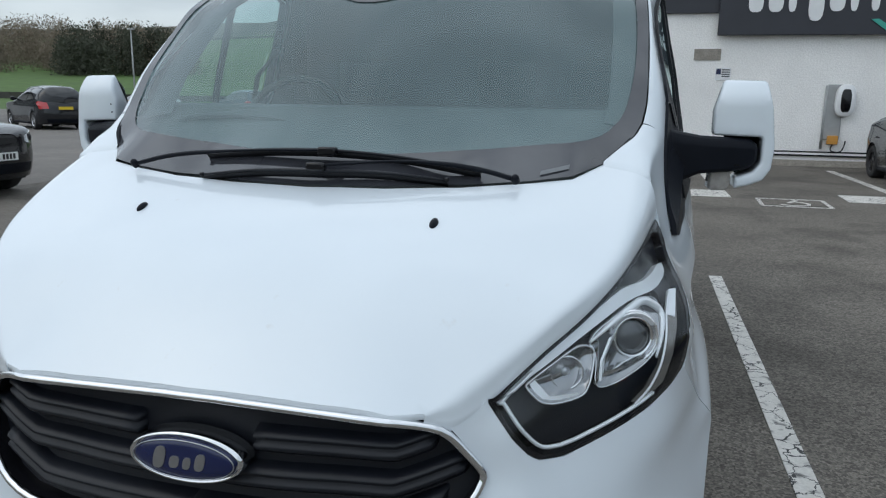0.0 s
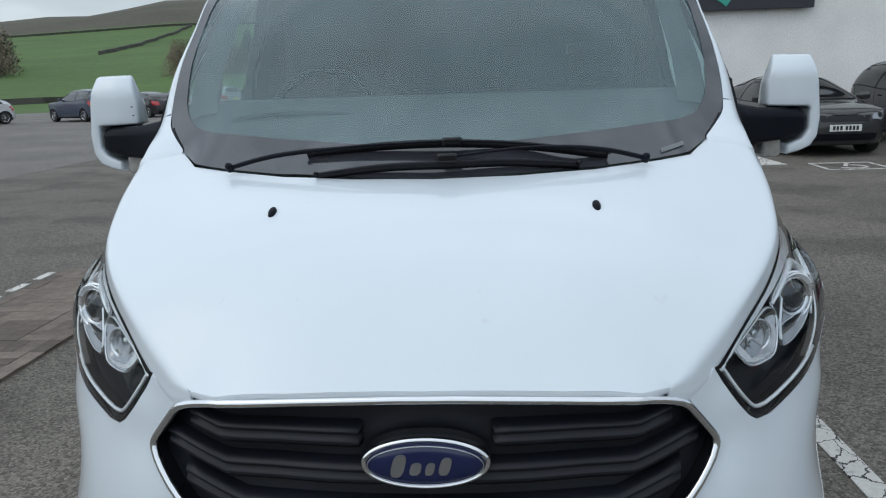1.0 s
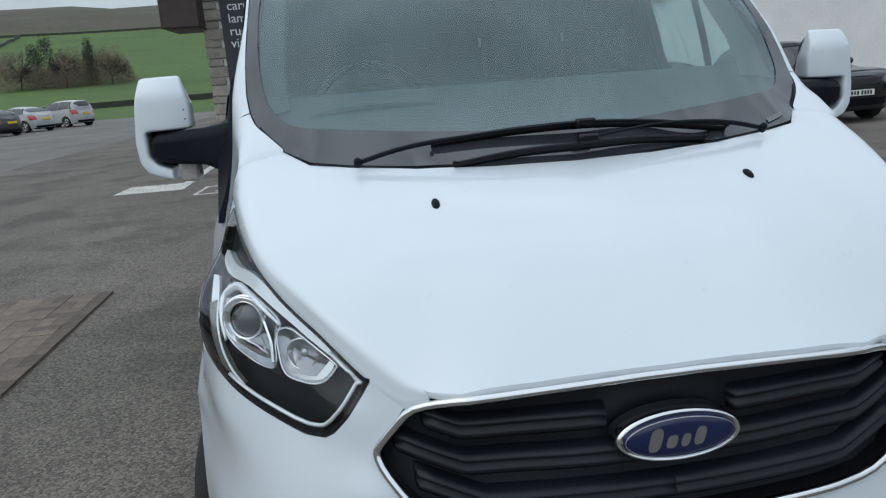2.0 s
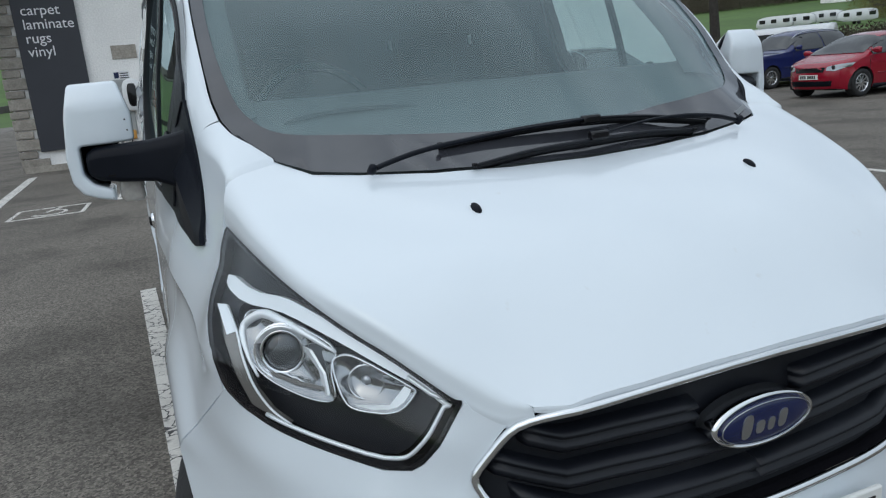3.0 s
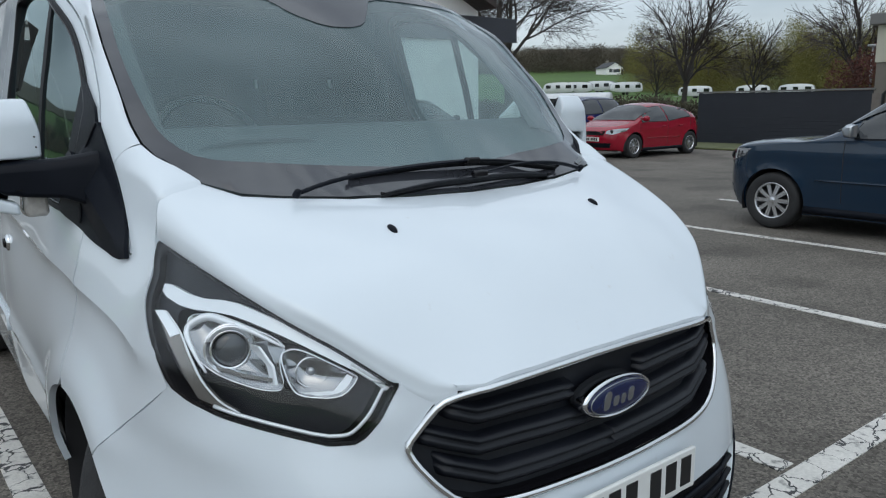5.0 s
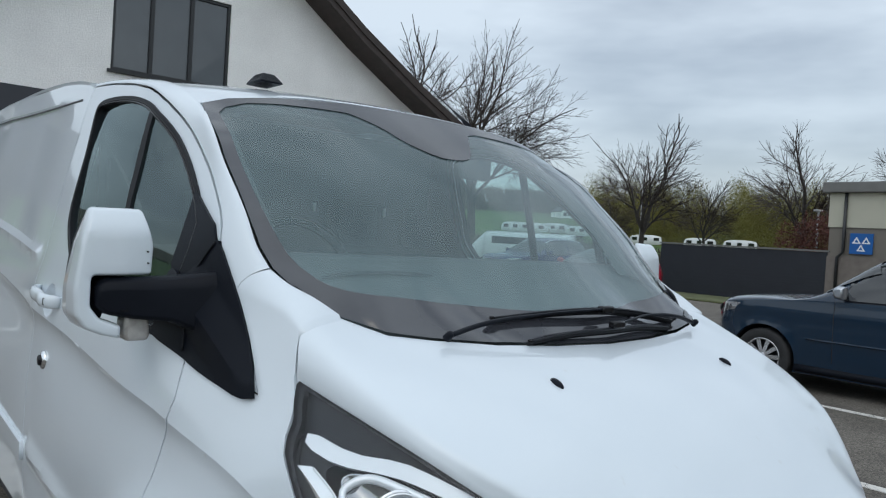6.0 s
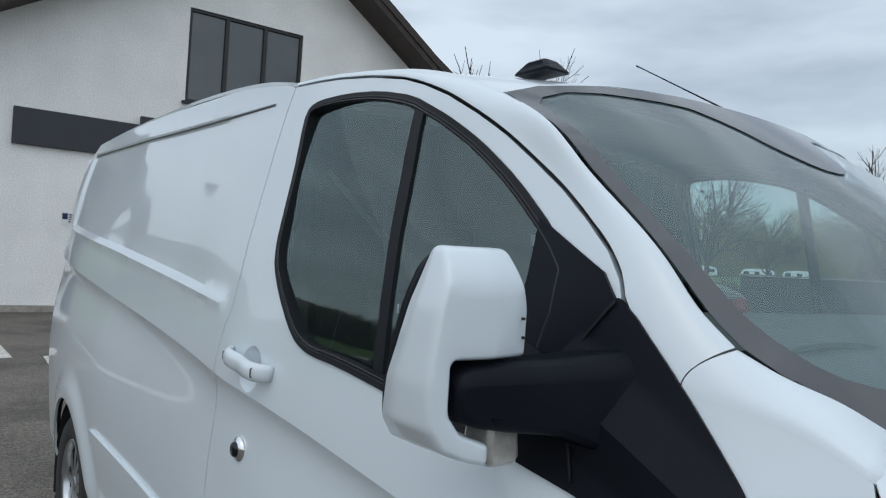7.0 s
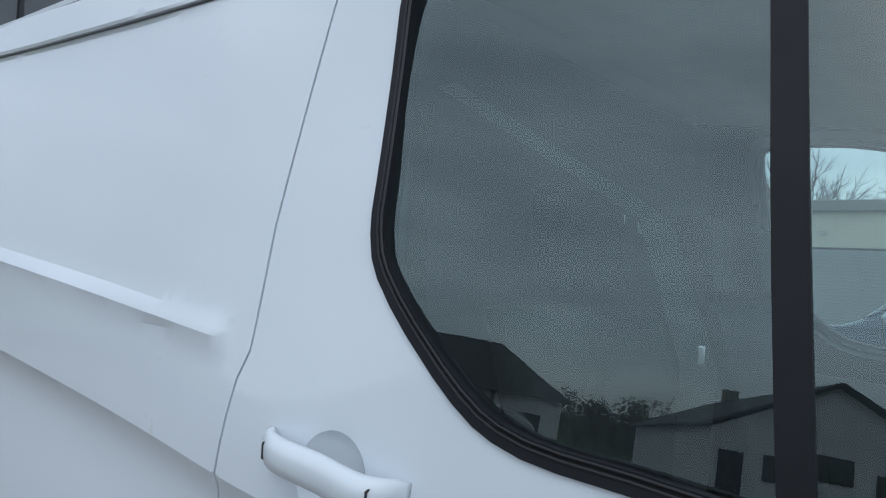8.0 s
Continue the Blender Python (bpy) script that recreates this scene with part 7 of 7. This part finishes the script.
def bare_tree(at, height, radius, seed, levels=6, rise=0.10, label="bare leafless tree with a fine spreading crown"):
    """A trunk that forks again and again into limbs, boughs and twigs, grown to a height and a crown radius."""
    rg = random.Random(seed)
    t = thing("bare_tree", label, "tree", "bare trees", at=at)
    limbs = []

    heart, reach = Vector((0, 0, 0.56 * height)), Vector((1 / radius, 1 / radius, 1 / (0.44 * height)))

    def grow(p, d, length, r, level):
        bend = Vector((rg.uniform(-1, 1), rg.uniform(-1, 1), rg.uniform(-0.3, 0.7))) * length * (0.06 if level == 0 else 0.15)
        kink = Vector((rg.uniform(-1, 1), rg.uniform(-1, 1), rg.uniform(-1, 1))) * length * (0.03 if level == 0 else 0.07)
        run = [p + d * length * f + bend * f * f + kink * math.sin(3.14 * f) for f in (0, 0.33, 0.67, 1)]
        limbs.append((level, run, r))
        off = run[3] - heart
        if level >= levels or (level > 1 and (off * reach).length > rg.uniform(0.9, 1.06)):
            return
        e = (run[3] - run[2]).normalized()
        side = e.cross(Vector((0.2, 0.9, 0.3))).normalized()
        up = side.cross(e)
        turn = rg.uniform(0, 6.28)
        n = 6 if level == 0 else 4 if level < 3 else rg.choice((3, 3, 4))
        for i in range(n):
            a = turn + 2.4 * i + rg.uniform(-0.4, 0.4)
            f = 1.0 if i == 0 else rg.uniform(0.5, 1.0) if level else rg.uniform(0.72, 1.0)
            q = p.lerp(run[3], f) + bend * (f * f - f) + kink * math.sin(3.14 * f)
            open_ = rg.uniform(0.05, 0.30) if i == 0 else rg.uniform(0.5, 0.95)
            nd = (e * math.cos(open_) + (side * math.cos(a) + up * math.sin(a)) * math.sin(open_) + off.normalized() * 0.28 * (level > 1) + Vector((0, 0, rise if level < 3 else 0.04))).normalized()
            grow(q, nd, length * (rg.uniform(0.74, 0.86) if i == 0 else rg.uniform(0.55, 0.78)), r * (0.72 if i == 0 else rg.uniform(0.36, 0.55)), level + 1)

    grow(Vector((0, 0, -0.2)), Vector((rg.uniform(-0.06, 0.06), rg.uniform(-0.06, 0.06), 1)).normalized(), height * 0.26, height * 0.022, 0)
    wood, fine = ([], []), ([], [])
    for level, run, r in limbs:
        v, f = wood if level < 3 else fine
        sides = 7 if level == 0 else 5 if level < 3 else 3
        pts = run if level < 5 else run[::3]
        d = (pts[-1] - pts[0]).normalized()
        side = d.cross(Vector((0.3, 0.5, 0.8))).normalized()
        up = side.cross(d)
        k = len(v)
        for i, q in enumerate(pts):
            w = max(r * (1 - 0.34 * i / (len(pts) - 1)), min(0.0085, 0.0007 * height) if level == levels else min(0.012, 0.001 * height))
            v.extend(tuple(q + (side * math.cos(a) + up * math.sin(a)) * w) for a in (2 * math.pi * j / sides for j in range(sides)))
        for i in range(len(pts) - 1):
            for j in range(sides):
                a, b = k + i * sides + j, k + i * sides + (j + 1) % sides
                f.append((a, b, b + sides, a + sides))
    mesh_ob("trunk", *wood, BARK, t)
    mesh_ob("crown", *fine, TWIG, t)
    return t


bare_tree((42, 46.5, 0.5), 20.5, 9.5, 3, 7, 0.10)
bare_tree((41, 56.0, 1.0), 21.0, 8.0, 9, 6, 0.12)
bare_tree((39.8, 27.7, 0.3), 10.1, 3.5, 10, 6, 0.16)
bare_tree((40, 17.4, 0.6), 8.8, 5.0, 38, 6, 0.05)
bare_tree((46, 15.2, 0.6), 9.2, 4.2, 26, 6)
bare_tree((41, 10.5, 0.6), 9.0, 4.0, 17, 6)
bare_tree((64, 37.0, 1.0), 8.0, 3.2, 41, 6)
bare_tree((62, 46.5, 1.0), 7.0, 3.4, 44, 6)
bare_tree((40, 5.0, 0.6), 8.5, 4.0, 51, 6)
bare_tree((38, -2.0, 0.6), 8.0, 4.0, 55, 6)
for x, y, h, k in ((-59, 149, 7.5, 61), (-52, 152, 8.0, 62), (-44, 154, 7.5, 63)):
    bare_tree((x, y, float(land(x, y))), h, 3.6, k, 6)


def brushwood(name, label, spots, material, seed, size=0.10, per=220, category="hedge"):
    """Uneven thickets of fine sticks and leaf flecks; spots: x, y, z, radius, height."""
    rg = random.Random(seed)
    v, f = [], []
    for x, y, z, r, h in spots:
        for _ in range(per):
            a, q = rg.uniform(0, 6.283), math.sqrt(rg.random())
            hh = rg.random() ** 0.8
            rr = r * q * (1 - 0.55 * hh ** 2)
            c = Vector((x + rr * math.cos(a), y + rr * math.sin(a), z + h * hh * rg.uniform(0.85, 1.08)))
            k = len(v)
            d = Vector((rg.uniform(-1, 1), rg.uniform(-1, 1), rg.uniform(-0.3, 1.4))).normalized() * size * rg.uniform(1.5, 5)
            w = d.cross(Vector((rg.uniform(-1, 1), rg.uniform(-1, 1), 0.3))).normalized() * size * rg.uniform(0.3, 1.0)
            v.extend((tuple(c), tuple(c + d * 0.5 + w), tuple(c + d), tuple(c + d * 0.5 - w)))
            f.append((k, k + 1, k + 2, k + 3))
    ob = mesh_ob(name, v, f, material)
    return tagged(ob, label, category, kind="stuff")


rg = random.Random(8)
brushwood("hedge", "brown winter thicket behind the slat fence", [(28 + rg.uniform(-1.5, 3), y + rg.uniform(-0.8, 0.8), 0.0, 1.6, rg.uniform(1.25, 1.7)) for y in np.arange(14.5, 46, 0.9)], BRUSH, 1, 0.05, 1400)
for r, az, rz, L in CARAVANS:
    x, y = r * math.sin(radians(az)), r * math.cos(radians(az))
    caravan((x, y, float(land(x, y))), rz + 90, L)


def wooded(n, az0, az1, r0, r1, wide, tall):
    """Scattered crowns over a sector of the land: spots for a thicket."""
    out = []
    for _ in range(n):
        a, r = radians(rg.uniform(az0, az1)), rg.uniform(r0, r1)
        x, y = r * math.sin(a), r * math.cos(a)
        out.append((x, y, float(land(x, y)) - 0.3, rg.uniform(*wide), rg.uniform(*tall)))
    return out


brushwood("thicket", "yellow green budding trees beyond the caravans", wooded(85, 51.2, 68, 172, 195, (3.0, 5.5), (9, 17)), BUDS, 2, 0.085, 2300, "trees")
brushwood("thicket", "grey brown bare thicket beyond the caravans", wooded(100, 54, 88, 190, 215, (3.5, 6), (9, 17)), WOODF, 3, 0.11, 1700, "trees")
brushwood("copper_hedge", "copper red beech hedge beside the garage", [(36 + rg.uniform(-0.6, 0.8), y, 0.3, 1.3, rg.uniform(2.8, 3.5)) for y in np.arange(12.8, 16.2, 0.6)], RUST, 4, 0.045, 1500)
spots = []
for _ in range(240):
    a = radians(rg.uniform(-62, -33))
    r = rg.uniform(190, 280)
    x, y = r * math.sin(a), r * math.cos(a)
    spots.append((x, y, float(land(x, y)) - 0.3, rg.uniform(4, 7.5), rg.uniform(4, 13)))
brushwood("wood", "brown leafless wood on the hillside", spots, HILLWOOD, 5, 0.16, 1100, "wood")
spots = []
for _ in range(60):
    a, r = radians(rg.uniform(-41, -33)), rg.uniform(180, 230)
    x, y = r * math.sin(a), r * math.cos(a)
    spots.append((x, y, float(land(x, y)) - 0.3, rg.uniform(2.5, 4.5), rg.uniform(7, 11.5)))
brushwood("conifers", "dark conifers at the edge of the wood", spots, PINE, 6, 0.2, 700, "wood")
spots = wooded(170, 53, 112, 190, 280, (4, 7), (8, 14))
brushwood("wood", "far brown winter wood behind the caravans", spots, WOODF, 7, 0.20, 420, "wood")
brushwood("wood", "brown winter wood above the green field", wooded(130, 38, 57, 310, 350, (5, 9), (6, 11)), WOODF, 13, 0.17, 1300, "wood")
brushwood("copse", "thin brown copse at the edge of the pasture", wooded(40, -22.6, -14.5, 158, 172, (1.8, 3.4), (3.5, 7.5)), HILLWOOD, 9, 0.085, 1100, "trees")
brushwood("conifers", "tall dark conifers standing in the copse", [(*polar(az, 163), float(land(*polar(az, 163))) - 0.3, w, h) for az, w, h in ((-19.8, 2.2, 9.6), (-20.6, 2.0, 8.2), (-17.2, 1.6, 8.8))], PINE, 14, 0.10, 2200, "trees")

# ---- lamp posts, houses ----
def lamp_post(at, h):
    t = thing("street_lamp", "slim grey street lamp", "street lamp", "street lamps", at=at)
    part("pole", tube([(0, 0, 0), (0, 0, h)], [0.09, 0.05], 8), GREYP, t)
    part("head", rings([[(x, y, h + z) for x, z in ((-0.35 * f, -0.03), (0.35 * f, -0.03), (0.3 * f, 0.06), (-0.3 * f, 0.06))] for y, f in ((-0.12, 0.8), (0.12, 1.0))]), GREYP, t)
    return t


lamp_post((-42.5, 57.0, 0), 6.9)
lamp_post((36.5, 15.1, 0), 3.9)
lamp_post((60, 41.6, 0), 8.6)


def house(at, rz, w, d, h, roof_h, label):
    t = thing("house", label, "house", "houses", at=at, rz=rz)
    gab = [(-w / 2, 0.0), (w / 2, 0.0), (w / 2, h), (0, h + roof_h), (-w / 2, h)]
    part("wall", rings([[(x, y, z) for x, z in gab] for y in (-d / 2, d / 2)]), RENDER_W, t, smooth=False)
    for s in (-1, 1):
        part("roof", rings([[(s * x, y, z) for x, z in ((0, h + roof_h + 0.25), (w / 2 + 0.4, h + 0.1), (w / 2 + 0.4, h - 0.05), (0, h + roof_h + 0.06))] for y in (-d / 2 - 0.4, d / 2 + 0.4)]), SLATE, t, smooth=False)
    for x, z in ((-w * 0.25, 0.9), (w * 0.2, 0.9), (0.0, h - 1.6)):
        wd = part("window", box(x - 0.7, x + 0.7, -d / 2 - 0.05, -d / 2 - 0.002, z, z + 1.2), FRAMEDK, t, smooth=False)
        part("pane", box(x - 0.62, x + 0.62, -d / 2 - 0.06, -d / 2 - 0.055, z + 0.08, z + 1.12), PANE, wd, smooth=False)
    part("door", box(w * 0.36, w * 0.36 + 0.9, -d / 2 - 0.06, -d / 2 - 0.002, 0, 2.0), FRAMEDK, t, smooth=False)
    part("chimney", box(-0.4, 0.4, d * 0.2, d * 0.2 + 0.8, h + roof_h - 0.4, h + roof_h + 1.0), STONE, t, smooth=False)
    return t


house((-39.1, 6.1, 0), 68, 8.8, 22, 2.95, 2.85, "white gabled workshop with a dark roof across the lane")
low = thing("house", "low white house under a large hipped dark roof across the lane", "house", "houses", at=(-36.5, 23.5, 0), rz=58)
part("wall", box(-6.6, 6.6, -4.5, 4.5, 0, 3.4), RENDER_W, low, "white rendered wall", smooth=False)
hip = bmesh.new()
eave = [hip.verts.new(q) for q in ((-7.1, -5.1, 3.3), (7.1, -5.1, 3.3), (7.1, 5.1, 3.3), (-7.1, 5.1, 3.3))]
crest = [hip.verts.new((-3.0, 0, 7.2)), hip.verts.new((3.0, 0, 7.2))]
for q in ((eave[0], eave[1], crest[1], crest[0]), (eave[1], eave[2], crest[1]), (eave[2], eave[3], crest[0], crest[1]), (eave[3], eave[0], crest[0]), eave[::-1]):
    hip.faces.new(q)
part("roof", hip, SLATE, low, "large hipped slate roof", smooth=False)
for x, w in ((-4.6, 0.9), (-1.8, 0.8), (0.9, 0.8), (4.2, 1.1)):
    wd = part("window", box(x - w, x + w, -4.55, -4.502, 0.9, 2.2), FRAMEDK, low, smooth=False)
    part("pane", box(x - w + 0.08, x + w - 0.08, -4.56, -4.555, 0.98, 2.12), PANE, wd, smooth=False)
part("door", box(2.3, 3.2, -4.55, -4.502, 0, 2.0), FRAMEDK, low, smooth=False)
for x in (-2.6, 1.9):
    part("wall_post", box(x - 0.12, x + 0.12, -4.62, -4.502, 0, 3.3), STONE, low, smooth=False)
rg = random.Random(21)
brushwood("copse", "dark bare trees between the buildings across the lane", [(-1 - r * math.cos(a), 2 + r * math.sin(a), 0.0, rg.uniform(1.5, 2.6), rg.uniform(4, 6.5)) for a, r in ((radians(rg.uniform(13, 24)), rg.uniform(58, 68)) for _ in range(26))], WOODF, 11, 0.11, 420, "trees")
house((220.5, 187.0, float(land(220.5, 187.0)) - 0.3), -20, 7, 8, 2.4, 2.0, "white bungalow with a grey roof on the far bank")

# ---- block paving beside the lane ----
paving = thing("block_paving", "brown block paving strip beside the parking bays", "paving", kind="structure")
part("bed", box(-3.453, -2.454, 0.305, 4.705, 0.0, 0.006), BRICKP, paving, smooth=False)


def block(w, d, n):
    bb = box(-w / 2, w / 2, -d / 2, d / 2, 0.0, 0.013)
    me = bpy.data.meshes.new(n)
    bb.to_mesh(me)
    bb.free()
    me.materials.append(BRICKP)
    return me


LONG, ACROSS = block(0.097, 0.197, "block"), block(0.197, 0.097, "block")


def lay(me, x, y, k):
    o = new("block", me)
    o.parent = paving
    o.matrix_local = Matrix.Translation((x, y, 0.005 + 0.0015 * (k % 3)))


# a soldier course along both edges, blocks laid in pairs between
for i in range(22):
    lay(LONG, -3.404, 0.405 + 0.2 * i, i * 5)
    lay(LONG, -2.503, 0.405 + 0.2 * i, i * 7 + 1)
    for j in range(4):
        x, y = -3.253 + 0.2 * j - 0.0, 0.405 + 0.2 * i
        if (i + j) % 2:
            for e in (-0.05, 0.05):
                lay(LONG, x + e, y, i * 3 + j)
        elif len(paving.children) < 298:
            for e in (-0.05, 0.05):
                lay(ACROSS, x, y + e, i * 7 + j * 3)
